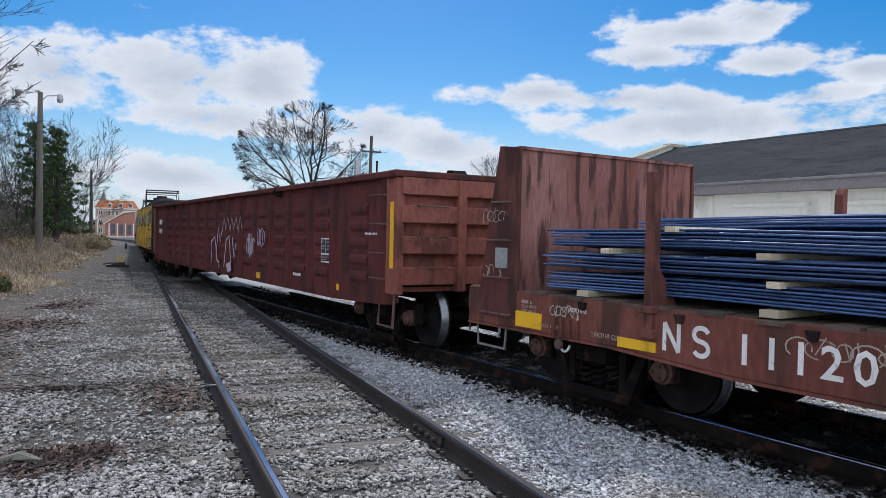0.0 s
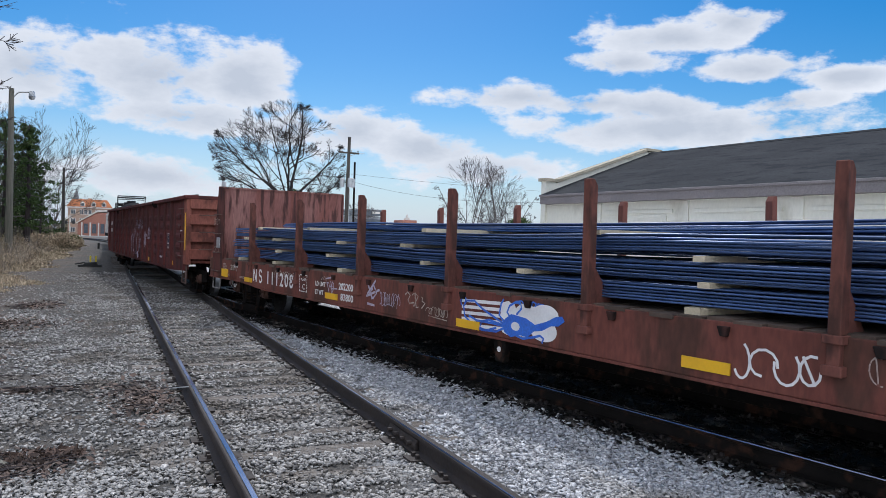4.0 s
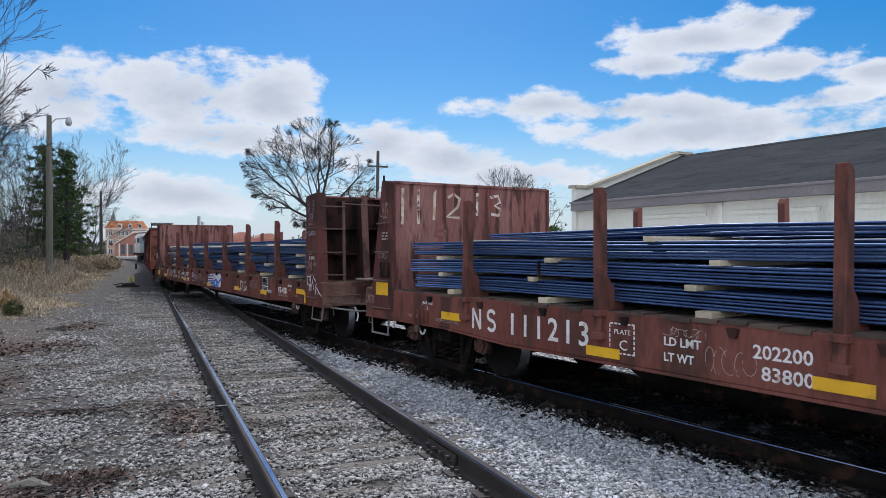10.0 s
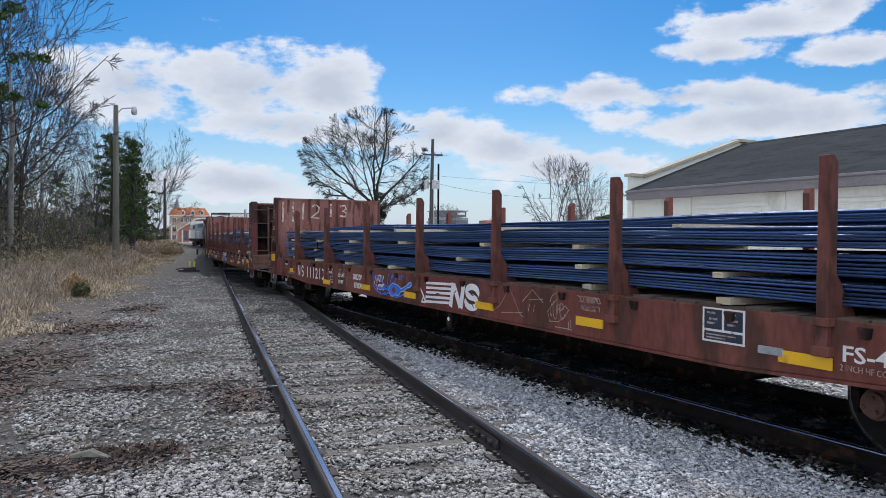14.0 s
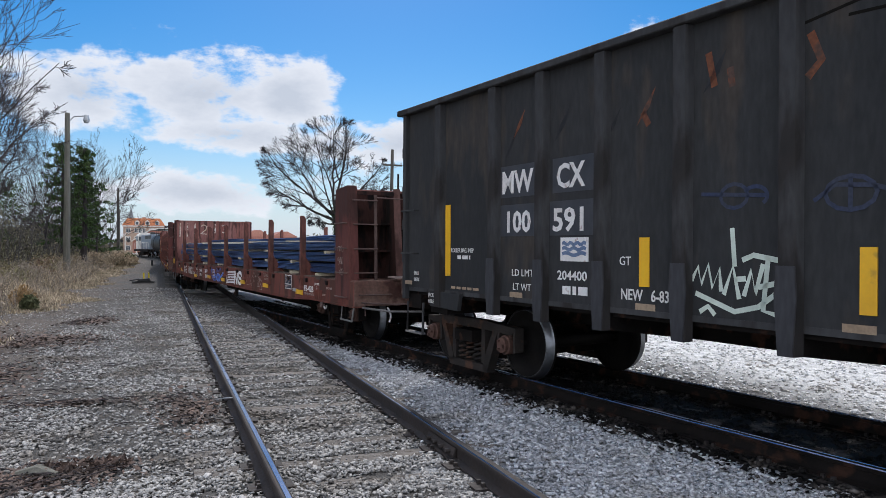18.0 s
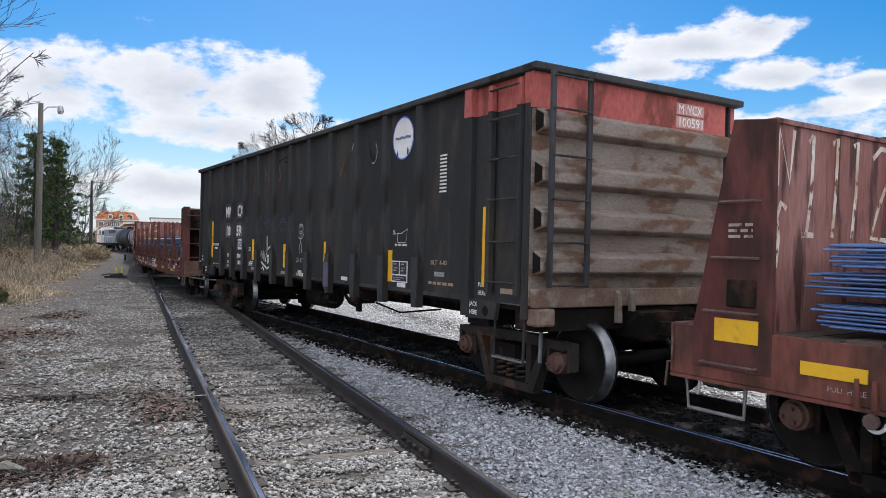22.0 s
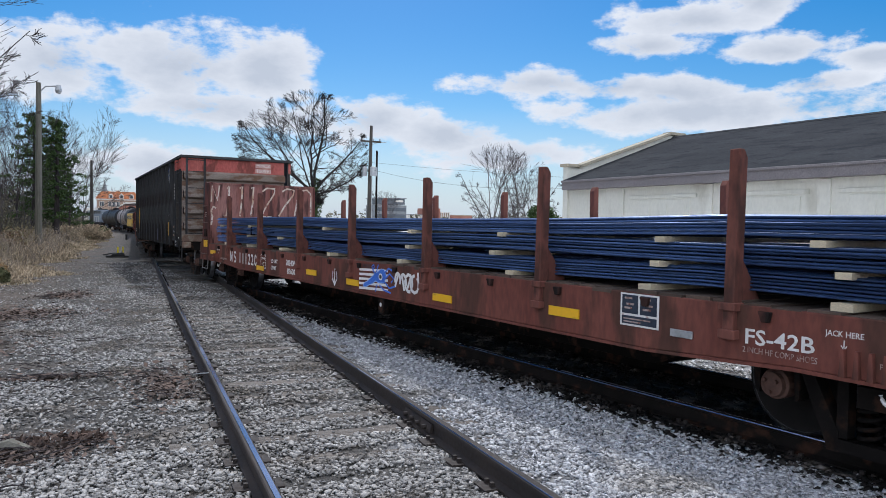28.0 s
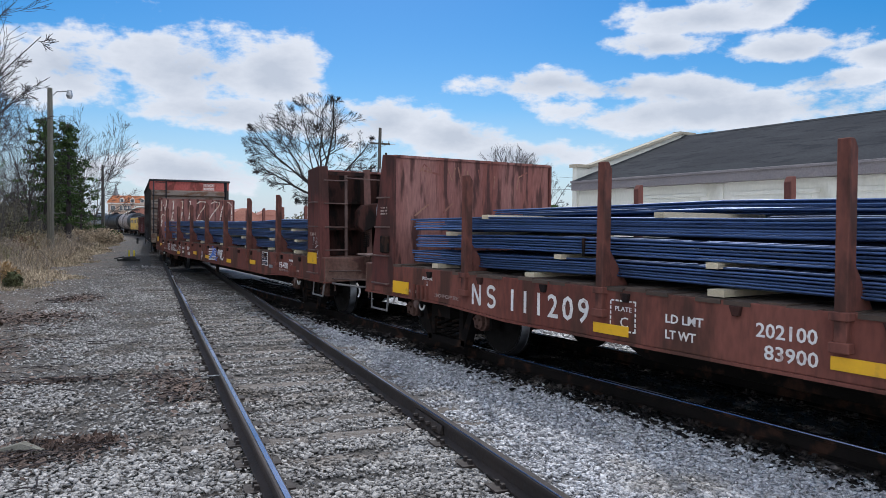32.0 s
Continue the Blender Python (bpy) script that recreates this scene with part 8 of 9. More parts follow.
    part("exhaust_stack", Shape().quad_box(-0.3, 0.3, -2.4, -1.5, 3.55, 3.95), "black", loco, bevel=0.03)
    for u in (-5.6, -4.0):
        part("roof_fan", Shape().tube((0, u, 3.55), (0, u, 3.75), 0.55, 16), "black", loco)
    for sx in (-1, 1):
        part("handrail", Shape().tube((sx * 1.4, -7.9, 2.35), (sx * 1.4, 7.9, 2.35), 0.03, 5), "pale", loco)
        for u in np.linspace(-7.9, 7.9, 10):
            part("stanchion", Shape().tube((sx * 1.4, u, 1.35), (sx * 1.4, u, 2.35), 0.025, 5), "pale", loco)
    part("fuel_tank", Shape().quad_box(-1.3, 1.3, -2.2, 2.2, 0.4, 1.0), "under", loco, bevel=0.1)
    for e in (-1, 1):
        part("coupler", coupler_shape(e * 8.25, e), "under", loco)
    add_trucks(loco, (5.2, -5.2))
    CARS.append((loco, 81.2, 5.2))


build_front_cars()


# ---- warehouse beyond the train ----
def build_warehouse():
    root = empty("warehouse", "cream-painted warehouse with a dark shingle roof and stepped gable parapet", "warehouse", "", "structure")
    # local frame: origin at the far corner, +x across the building, -y along the wall towards the camera
    L, W, E, RZ = 60.0, 13.4, 3.42, 6.35
    ridge = W / 2
    part("wall", Shape().quad_box(0, 0.25, -L, 0, 0, E + 0.1), "cream", root)
    part("wall", Shape().quad_box(W - 0.25, W, -L, 0, 0, E + 0.1), "cream", root)
    part("wall", Shape().prism([(0, 0), (W, 0), (W, E), (ridge, RZ), (0, E)], "y", -L - 0.2, -L), "cream", root)
    gable = [(-0.12, 0), (W + 0.12, 0), (W + 0.12, 4.50), (W - 0.55, 4.50), (ridge + 0.75, 6.42), (ridge - 0.25, 6.42), (0.55, 4.50), (-0.12, 4.50)]
    part("gable_wall", Shape().prism(gable, "y", 0.0, 0.30), "cream", root)
    cop = Shape()
    for a, b in (((-0.24, 4.50), (0.62, 4.50)), ((0.50, 4.46), (ridge - 0.2, 6.44)), ((ridge - 0.3, 6.45), (ridge + 0.8, 6.45)), ((ridge + 0.7, 6.44), (W - 0.5, 4.46)), ((W - 0.62, 4.50), (W + 0.24, 4.50))):
        d = Vector((b[0] - a[0], b[1] - a[1])).normalized()
        nx, nz = -d.y * 0.14, d.x * 0.14
        cop.prism([a, b, (b[0] + nx, b[1] + nz), (a[0] + nx, a[1] + nz)], "y", -0.10, 0.40)
    part("coping", cop, "coping", root, "tan stone coping", bevel=0.01)
    # roof slabs with a few shingle courses at the eaves
    for side in (0, 1):
        slab = [(-0.45, E + 0.36), (ridge, RZ - 0.06), (ridge, RZ), (-0.46, E + 0.43)]
        part("roof", Shape().prism([(W - x, z) for x, z in slab] if side else slab, "y", -L - 0.4, 0.0), "shingle", root, "grey asphalt shingle roof")
    part("ridge_cap", Shape().prism([(ridge - 0.16, RZ - 0.04), (ridge, RZ + 0.05), (ridge + 0.16, RZ - 0.04)], "y", -L - 0.4, 0), "shingle", root)
    fas = Shape().quad_box(-0.46, -0.42, -L - 0.4, -0.02, E + 0.02, E + 0.40).quad_box(-0.42, 0.0, -L - 0.4, -0.02, E + 0.02, E + 0.06)
    part("fascia", fas, "fascia", root, "mauve-grey painted fascia", bevel=0.006)
    part("gutter", Shape().quad_box(-0.53, -0.46, -L - 0.4, -0.02, E + 0.34, E + 0.43), "fascia", root, bevel=0.01)
    # shallow pilasters, sealed doors and plaster panels on the side wall
    for k in range(13):
        y = -3.2 - 4.4 * k
        part("pilaster", Shape().quad_box(-0.07, 0, y - 0.22, y + 0.22, 0, E), "cream", root, bevel=0.008)
        part("panel_head", Shape().quad_box(-0.045, 0, y - 3.9, y - 0.5, 2.96, 3.10), "cream", root, bevel=0.006)
        d = part("sealed_door", Shape().quad_box(-0.03, 0, y - 3.6, y - 0.8, 0.05, 2.9), "cream", root, "painted-over loading door", bevel=0.006)
        for q in range(3):
            part("door_board", Shape().quad_box(-0.045, -0.03, y - 3.4 + 0.9 * q, y - 2.6 + 0.9 * q, 0.3, 2.7), "cream", d)
    part("plinth", Shape().quad_box(-0.05, 0, -L, 0, 0, 0.35), "coping", root)
    root.matrix_world = pose(16.60, 28.45, 0, 0, 0, 8.57)


build_warehouse()


# ---- poles and wires ----
def wood_pole(x, y, top, r, label, lean=0.0, wood="pole"):
    p = empty("utility_pole", label, "utility pole", "poles along the line")
    part("shaft", Shape().pipe([(0, 0, -0.3), (0.01, 0, top * 0.5), (lean, 0, top)], [r, r * 0.85, r * 0.65], 12), wood, p)
    p.location = (x, y, 0)
    return p


def street_lamp_arm(p, top, reach=1.0):
    s = Shape().pipe([(0, 0, top - 0.5), (0.35 * reach, 0, top - 0.12), (reach, 0, top - 0.05)], 0.035, 7)
    part("lamp_arm", s, "grey_metal", p)
    part("lamp_head", Shape().lathe([(0.10, 0.0), (0.08, 0.10), (-0.05, 0.14), (-0.22, 0.17), (-0.36, 0.12), (-0.38, 0.0)], "z", (reach, 0, top - 0.08), 14), "grey_metal", p)


lp = wood_pole(-6.30, 45, 9.05, 0.19, "grey weathered wooden lamp pole beside the brush")
street_lamp_arm(lp, 9.0, 0.95)
fp = wood_pole(-5.70, 85, 7.95, 0.17, "dark wooden lamp pole far along the line", 0.0, "creosote")
street_lamp_arm(fp, 7.9, 1.0)
wood_pole(-6.5, 104, 6.6, 0.13, "dark bare wooden pole far along the line")


def build_power_pole():
    p = wood_pole(17.45, 62, 10.4, 0.2, "dark utility pole with crossarm and transformers", 0.1, "creosote")
    part("crossarm", Shape().quad_box(-0.75, 1.0, -0.06, 0.06, 8.95, 9.1), "creosote", p)
    for x in (-0.65, 0.3, 0.9):
        part("insulator", Shape().lathe([(0, 0.02), (0.04, 0.06), (0.10, 0.05), (0.16, 0.07), (0.2, 0.0)], "z", (x, 0, 9.1), 8), "grey_metal", p)
    for x, y in ((-0.42, 0.1), (0.45, -0.1), (0.1, -0.45)):
        part("transformer", Shape().lathe([(0, 0.0), (0.02, 0.2), (0.75, 0.2), (0.82, 0.1), (0.84, 0.0)], "z", (x, y, 6.0), 12), "grey_metal", p)
    part("lamp_arm", Shape().pipe([(0, 0, 8.7), (0.8, 0, 9.0), (1.5, 0, 9.05)], 0.03, 6), "grey_metal", p)
    part("conduit", Shape().tube((0.16, -0.16, 0), (0.16, -0.16, 5.9), 0.04, 6), "grey_metal", p)
    thin = empty("metal_pole", "thin dark metal pole beside the utility pole", "pole")
    part("shaft", Shape().tube((0, 0, -0.2), (0, 0, 8.3), 0.09, 8), "truck", thin)
    thin.location = (18.25, 62.5, 0)
    wires = empty("overhead_wires", "thin black overhead wires between pole and warehouse", "wires")
    runs = (((17.6, 62, 6.6), (24, 36, 4.2), 0.7), ((17.6, 62, 7.2), (60, 56, 7.0), 0.6))
    for a, b, sag in runs:
        pts = [tuple(a[i] + (b[i] - a[i]) * t - (4 * sag * t * (1 - t) if i == 2 else 0) for i in range(3)) for t in np.linspace(0, 1, 17)]
        part("wire", Shape().pipe(pts, 0.010, 4, False), "black", wires)


build_power_pole()


# ---- trees ----
def plant(name, meshes, mats, x, y, scale, turn, label, group=""):
    t = empty(name, label, "tree", group)
    for n, me, ma in zip(("trunk", "crown"), meshes, mats):
        if not me.materials:
            me.materials.append(M[ma])
        part(n, me, ma, t)
    t.matrix_world = pose(x, y, 0, 0, 0, turn) @ Matrix.Diagonal((scale, scale, scale, 1))
    return t


def spread_tree_meshes(seed, centre, radii, fork, r0, limbs, kids, steep=(25, 80), fine=0.009, lift=0.05, bend=0.13):
    """Leafless tree: a trunk that forks into long limbs, which branch on and on inside a rounded envelope."""
    rng = random.Random(seed)
    wood, twigs = Shape(), Shape()
    centre, radii = Vector(centre), Vector(radii)

    def room(p, d):
        """How far it is from p along d to the envelope."""
        q = Vector([(p[i] - centre[i]) / radii[i] for i in range(3)])
        e = Vector([d[i] / radii[i] for i in range(3)])
        a, b, c = e.dot(e), q.dot(e), q.dot(q) - 1
        disc = b * b - a * c
        return 0.3 if disc < 0 else max(0.3, (-b + math.sqrt(disc)) / a)

    def grow(p, d, length, r, level):
        n = 6 if level < 2 else 4 if level < 3 else 2
        pts, q, dd = [p], p, d.copy()
        for _ in range(n):
            dd = (dd + Vector((rng.gauss(0, bend), rng.gauss(0, bend), rng.gauss(0, bend * 0.8) + lift))).normalized()
            q = q + dd * (length / n)
            pts.append(q)
        tip = max(fine, r * 0.32)
        rr = [r + (tip - r) * i / n for i in range(n + 1)]
        if r > 0.035:
            wood.pipe(pts, rr, 6, False)
        else:
            twigs.pipe(pts, rr, 3, False)
        if level >= len(kids):
            return
        for k in range(kids[level]):
            t = 0.28 + 0.72 * (k + rng.uniform(0.1, 0.9)) / kids[level]
            i = min(int(t * n), n - 1)
            base = pts[i].lerp(pts[i + 1], t * n - i)
            ax = (pts[i + 1] - pts[i]).normalized()
            side = ax.cross(Vector((rng.gauss(0, 1), rng.gauss(0, 1), rng.gauss(0, 1)))).normalized()
            out = (base - centre)
            out = out.normalized() if out.length > 0.1 else side
            w = rng.uniform(0.45, 0.85)
            nd = (ax + side * w + out * 0.18).normalized()
            reach = min(room(base, nd) * rng.uniform(0.70, 1.05), length * rng.uniform(0.38, 0.72))
            grow(base, nd, max(reach, 0.25), max(fine, rr[i] * rng.uniform(0.45, 0.65)), level + 1)

    top = Vector((rng.uniform(-0.15, 0.15), rng.uniform(-0.15, 0.15), fork))
    wood.pipe([(0, 0, -0.2), tuple(top * 0.5), tuple(top)], [r0 * 1.25, r0, r0 * 0.85], 8, False)
    for k in range(limbs):
        az = 2.4 * k + rng.uniform(-0.3, 0.3)
        el = radians(steep[0] + (steep[1] - steep[0]) * (k + 0.5) / limbs)
        d = Vector((math.cos(az) * math.cos(el), math.sin(az) * math.cos(el), math.sin(el)))
        base = top * (0.72 + 0.28 * (k + 1) / limbs)
        grow(base, d, room(base, d) * rng.uniform(0.85, 1.0), r0 * rng.uniform(0.32, 0.52), 0)
    return wood.mesh("trunk", True), twigs.mesh("crown")


BIG = spread_tree_meshes(14, (-1.0, 0.3, 9.2), (6.4, 6.4, 5.2), 5.2, 0.30, 13, (6, 5, 5, 4), (-4, 72), 0.0125, 0.025, 0.17)
big = plant("bare_tree", BIG, ("black_bark", "black_bark"), 14.5, 70, 1.0, 0, "large leafless spreading tree with a dark trunk and ivy")
SMALL = spread_tree_meshes(9, (0, 0, 5.6), (3.3, 3.3, 3.6), 1.7, 0.13, 9, (5, 5, 4), (35, 86), 0.009, 0.06)
for x, y, s, a in ((25.6, 54, 0.95, 0), (28.6, 55, 0.88, 130), (31.5, 58, 0.7, 230), (23, 75, 0.6, 60)):
    plant("bare_tree", SMALL, ("bark", "dark_bark"), x, y, s, a, "slender leafless tree behind the yard", "yard trees")

WOOD = [spread_tree_meshes(20 + k, (0.5 * k - 0.8, 0, 8.0 + 0.5 * k), (4.2 + 0.3 * k, 4.2, 6.2), 2.8 + 0.7 * k, 0.095, 8, (5, 5, 4), (22, 82), 0.0105, 0.05, 0.15) for k in range(4)]


def build_woods():
    rng = random.Random(6)
    spots = [(-11.4, 27.5), (-10.6, 29.5), (-12.2, 33), (-9.9, 39), (-13.0, 22), (-12.6, 26), (-11.2, 31), (-14.6, 24), (-13, 28), (-10.0, 36), (-11, 42), (-8.8, 56), (-9.4, 62), (-10.2, 68), (-6.3, 65), (-7.2, 70), (-5.6, 71)]
    for k in range(36):
        y = rng.uniform(18, 118) if k > 22 else rng.uniform(20, 46)
        spots.append((-8.8 - rng.random() ** 1.4 * 22 - max(0, (40 - y) * 0.06), y))
    for k, (x, y) in enumerate(spots):
        pale = k % 5 == 0
        plant("bare_tree", WOOD[k % 4], ("bark" if pale else "dark_bark", "dark_bark"), x, y, rng.uniform(0.72, 1.05) * (0.72 if y > 80 else 0.85 if y > 50 else 1), rng.uniform(0, 360), "leafless grey woodland tree at the edge of the brush", "woodland trees")


build_woods()
PALE = spread_tree_meshes(31, (0, 0, 10.5), (3.0, 3.0, 5.0), 7.5, 0.115, 6, (4, 4, 3), (35, 86), 0.009, 0.07)
for x, y, a in ((-8.9, 33, 200), (-10.4, 47, 70)):
    plant("bare_tree", PALE, ("pale_bark", "dark_bark"), x, y, 0.85, a, "leafless tree with a straight pale grey trunk", "woodland trees")


def leafy(name, centres, radii, count, size, ma, seed, flat=0.8):
    """Many small leaves round a set of clumps."""
    rs = np.random.RandomState(seed)
    c = np.asarray(centres, float)
    which = rs.randint(0, len(c), count)
    d = rs.normal(0, 1, (count, 3))
    d /= np.linalg.norm(d, axis=1)[:, None]
    p = c[which] + d * (np.asarray(radii)[which] * rs.uniform(0.25, 1, count) ** 0.5)[:, None] * np.array([1, 1, flat])
    p[:, 2] = np.maximum(p[:, 2], 0.03)
    e1 = rs.normal(0, 1, (count, 3))
    e1 /= np.linalg.norm(e1, axis=1)[:, None]
    e2 = np.cross(e1, rs.normal(0, 1, (count, 3)))
    e2 /= np.linalg.norm(e2, axis=1)[:, None]
    s = size * rs.uniform(0.5, 1.4, count)[:, None]
    v = np.stack([p - e1 * s, p + e2 * s * 0.35, p + e1 * s, p - e2 * s * 0.35], 1)
    f = np.arange(4 * count).reshape(-1, 4)
    return raw_mesh(name, v.reshape(-1, 3), f, ma)


def pine(x, y, h, seed, spread=2.2, low=0.22, label="dark green pine with drooping boughs among bare trees", leaves=8500):
    rng = random.Random(seed)
    t = empty("pine_tree", label, "tree")
    part("trunk", Shape().pipe([(0, 0, -0.2), (0.05, 0, h * 0.5), (0, 0.05, h)], [0.2, 0.13, 0.03], 8), "dark_bark", t)
    cs, rr = [], []
    boughs = Shape()
    for k in range(44):
        z = h * (low + (1 - low) * (k / 44))
        reach = spread * (1 - (z / h) ** 1.6 * 0.85) * rng.uniform(0.4, 1.2)
        a = k * 2.4
        tip = Vector((math.cos(a) * reach, math.sin(a) * reach, z - 0.15 * reach))
        boughs.tube((0, 0, z), tuple(tip), 0.03, 4, 0.01, False)
        for q in range(4):
            f = 0.35 + 0.65 * q / 3
            cs.append((tip.x * f + rng.gauss(0, 0.12), tip.y * f + rng.gauss(0, 0.12), z - 0.15 * reach * f + rng.gauss(0, 0.1)))
            rr.append(rng.uniform(0.2, 0.38))
    part("bough", boughs, "bark", t)
    part("crown", leafy("needles", cs, rr, leaves, 0.10, "needle", seed, 0.55), "needle", t)
    t.location = (x, y, 0)


part("ivy", leafy("ivy", [(0.1 * math.cos(k), 0.1 * math.sin(k), 0.4 + 0.45 * k) for k in range(13)], [0.75 - 0.025 * k for k in range(13)], 2600, 0.10, "needle", 77), "needle", big, "dark green ivy on the trunk")
pine(-6.4, 56, 8.6, 2, 2.6)
pine(-8.2, 60, 9.4, 3, 2.8)
pine(-7.4, 66, 7.4, 7, 2.4)
pine(-9.0, 26.5, 15.0, 5, 3.4, 0.42, "tall dark pine at the edge of the wood", 15000)
pine(-16, 30, 13, 8, 3.6, 0.3, "tall dark pine inside the wood")


bush = empty("evergreen_bush", "dark green evergreen bush beside the warehouse corner", "shrub")
part("leaves", leafy("bush_leaves", [(0, 0, 1.5), (0.9, 0.3, 1.9), (-0.9, 0, 1.0), (0.2, 0, 2.6), (1.3, 0, 1.0)], [1.3, 1.2, 1.0, 0.9, 1.0], 6000, 0.12, "needle", 91), "needle", bush)
bush.location = (22.6, 41.5, 0)


def build_brush():
    rng = random.Random(15)
    cs, rr = [], []
    for k in range(760):
        y = rng.uniform(15, 112)
        x = -8.3 - rng.random() ** 1.3 * 14 - max(0, (36 - y) * 0.04) + (0.8 if y > 60 else 0)
        z = rng.uniform(0.1, 3.6) * (1.0 if x < -9.5 else 0.45)
        cs.append((x, y, z))
        rr.append(rng.uniform(0.5, 1.3))
    ob = new("undergrowth", leafy("undergrowth", cs, rr, 90000, 0.105, "shrub", 16))
    tagged(ob, "tangled olive-brown undergrowth along the wood", "undergrowth", "", "stuff")
    dark = [(-10.5 - 7 * rng.random(), rng.uniform(19, 60), rng.uniform(0.6, 6.2)) for _ in range(120)]
    tagged(new("evergreen_thicket", leafy("evergreen_thicket", dark, [rng.uniform(0.5, 1.2) for _ in dark], 36000, 0.085, "needle", 18)), "dark evergreen thicket inside the bare wood", "undergrowth", "", "stuff")
    low = [(-6.6 - 3.2 * rng.random(), rng.uniform(27, 92), rng.uniform(0.1, 0.8)) for _ in range(150)]
    tagged(new("low_scrub", leafy("low_scrub", low, [rng.uniform(0.4, 0.9) for _ in low], 60000, 0.07, "scrub", 19)), "low olive-tan scrub between the dry grass and the wood", "scrub", "", "stuff")
    # thin stems that stand through the scrub
    tw = Shape()
    for k in range(2200):
        y = rng.uniform(15, 110)
        x = -7.6 - rng.random() ** 1.2 * 13
        p = Vector((x, y, 0))
        d = Vector((rng.gauss(0, 0.22), rng.gauss(0, 0.22), 1)).normalized()
        h = rng.uniform(1.0, 5.5)
        tw.pipe([p, p + d * h * 0.5, p + d * h + Vector((rng.gauss(0, 0.2), rng.gauss(0, 0.2), 0))], [0.022, 0.014, 0.005], 3, False)
    tagged(part("brush_stems", tw, "bark"), "thin bare stems standing in the undergrowth", "brush", "", "stuff")
    # shrubs near the far end
    for x, y, r, seed in ((-4.9, 66, 1.3, 1), (-4.6, 74, 1.2, 2), (-6.0, 58, 1.2, 3)):
        s = empty("shrub", "bushy dry tan shrub beside the track", "shrub", "trackside shrubs")
        part("leaves", leafy("shrub_leaves", [(0, 0, 0.5 * r), (0.4 * r, 0.3, 0.4 * r), (-0.5 * r, -0.2, 0.35 * r)], [0.8 * r, 0.6 * r, 0.6 * r], 5000, 0.09, "straw", seed), "straw", s)
        s.location = (x, y, 0)


build_brush()


def build_grass():
    rs = np.random.RandomState(21)
    n = 4400
    y = 9.5 + 80 * rs.uniform(0, 1, n) ** 1.7
    inner = -4.55 - 0.9 * np.clip((20 - y) / 10, -0.4, 1) + 0.55 * np.sin(y * 0.55) + 0.35 * np.sin(y * 1.7 + 1)
    inner = np.where(y > 40, -4.0 + 0.4 * np.sin(y * 0.4), inner)
    x = inner - np.abs(rs.normal(0, 1, n)) * 2.4
    lump = np.array([0.75 + 0.75 * noise.noise((px * 0.8, py * 0.55, 2.0)) for px, py in zip(x, y)])
    tall = np.clip((inner - x) / 2.0, 0.25, 1.15) * rs.uniform(0.3, 0.8, n) * np.clip(lump, 0.25, 1.5)
    k = 22
    bx = np.repeat(x, k) + rs.normal(0, 0.13, n * k)
    by = np.repeat(y, k) + rs.normal(0, 0.13, n * k)
    h = np.repeat(tall, k) * rs.uniform(0.45, 1.0, n * k)
    a = rs.uniform(0, 6.28, n * k)
    lean = rs.uniform(0.15, 1.35, n * k) * h
    w = 0.006 + 0.0003 * by
    base = np.stack([bx, by, np.full(n * k, 0.0)], 1)
    side = np.stack([-np.sin(a), np.cos(a), 0 * a], 1) * w[:, None]
    out = np.stack([np.cos(a), np.sin(a), 0 * a], 1)
    mid = base + out * (lean * 0.35)[:, None] + np.stack([0 * h, 0 * h, h * 0.6], 1)
    tip = base + out * lean[:, None] + np.stack([0 * h, 0 * h, h], 1)
    v = np.stack([base - side, base + side, mid + side * 0.7, mid - side * 0.7, tip], 1).reshape(-1, 3)
    i = 5 * np.arange(n * k)[:, None]
    f = np.concatenate([i + np.array([[0, 1, 2]]), i + np.array([[0, 2, 3]]), i + np.array([[3, 2, 4]])])
    v[:, 2] += 0.28 * np.clip((-4.5 - v[:, 0]) / 10, 0, 1) - 0.03
    tagged(new("dry_grass", raw_mesh("dry_grass", v, f, "straw")), "knee-high dry straw-coloured grass beside the gravel", "grass", "", "stuff")
    # brittle weed stalks and brambles that arch through the grass
    rng = random.Random(71)
    stalk = Shape()
    for q in range(2600):
        py = 11 + 62 * rng.random() ** 1.5
        px = -4.9 - abs(rng.gauss(0, 1.9)) - max(0, (18 - py) * 0.12)
        a, h = rng.uniform(0, 6.28), rng.uniform(0.35, 1.25) * (0.5 if px > -5.6 else 1.0)
        e = rng.uniform(0.2, 1.0) * h
        p = Vector((px, py, 0.02))
        o = Vector((math.cos(a), math.sin(a), 0))
        r = 0.0045 + 0.0001 * py
        stalk.pipe([p, p + o * e * 0.3 + Vector((0, 0, h * 0.6)), p + o * e * 0.75 + Vector((0, 0, h * 0.95)), p + o * e * 1.2 + Vector((0, 0, h * rng.uniform(0.7, 1.0)))], [r, r, r * 0.8, r * 0.5], 3, False)
    tagged(part("weed_stalks", stalk, "weed_stalk"), "tangled grey-brown weed stalks and brambles in the grass", "weeds", "", "stuff")
    # fallen leaves and twigs on the dirt
    m = 2600
    ly = 4.0 + 14 * rs.uniform(0, 1, m) ** 1.5
    lx = -2.4 - 0.10 * ly - np.abs(rs.normal(0, 1, m)) * 1.1
    for cx, cy, rx, ry in LITTER:
        c = int(2300 * (rx * ry) ** 0.8 / (0.35 + 0.06 * cy))
        q, d = rs.uniform(0, 6.28, c), np.abs(rs.normal(0, 0.62, c))
        lx, ly = np.concatenate([lx, cx + rx * d * np.cos(q)]), np.concatenate([ly, cy + ry * d * np.sin(q)])
    m = len(lx)
    p = np.stack([lx, ly, rs.uniform(0.0, 0.035, m)], 1)
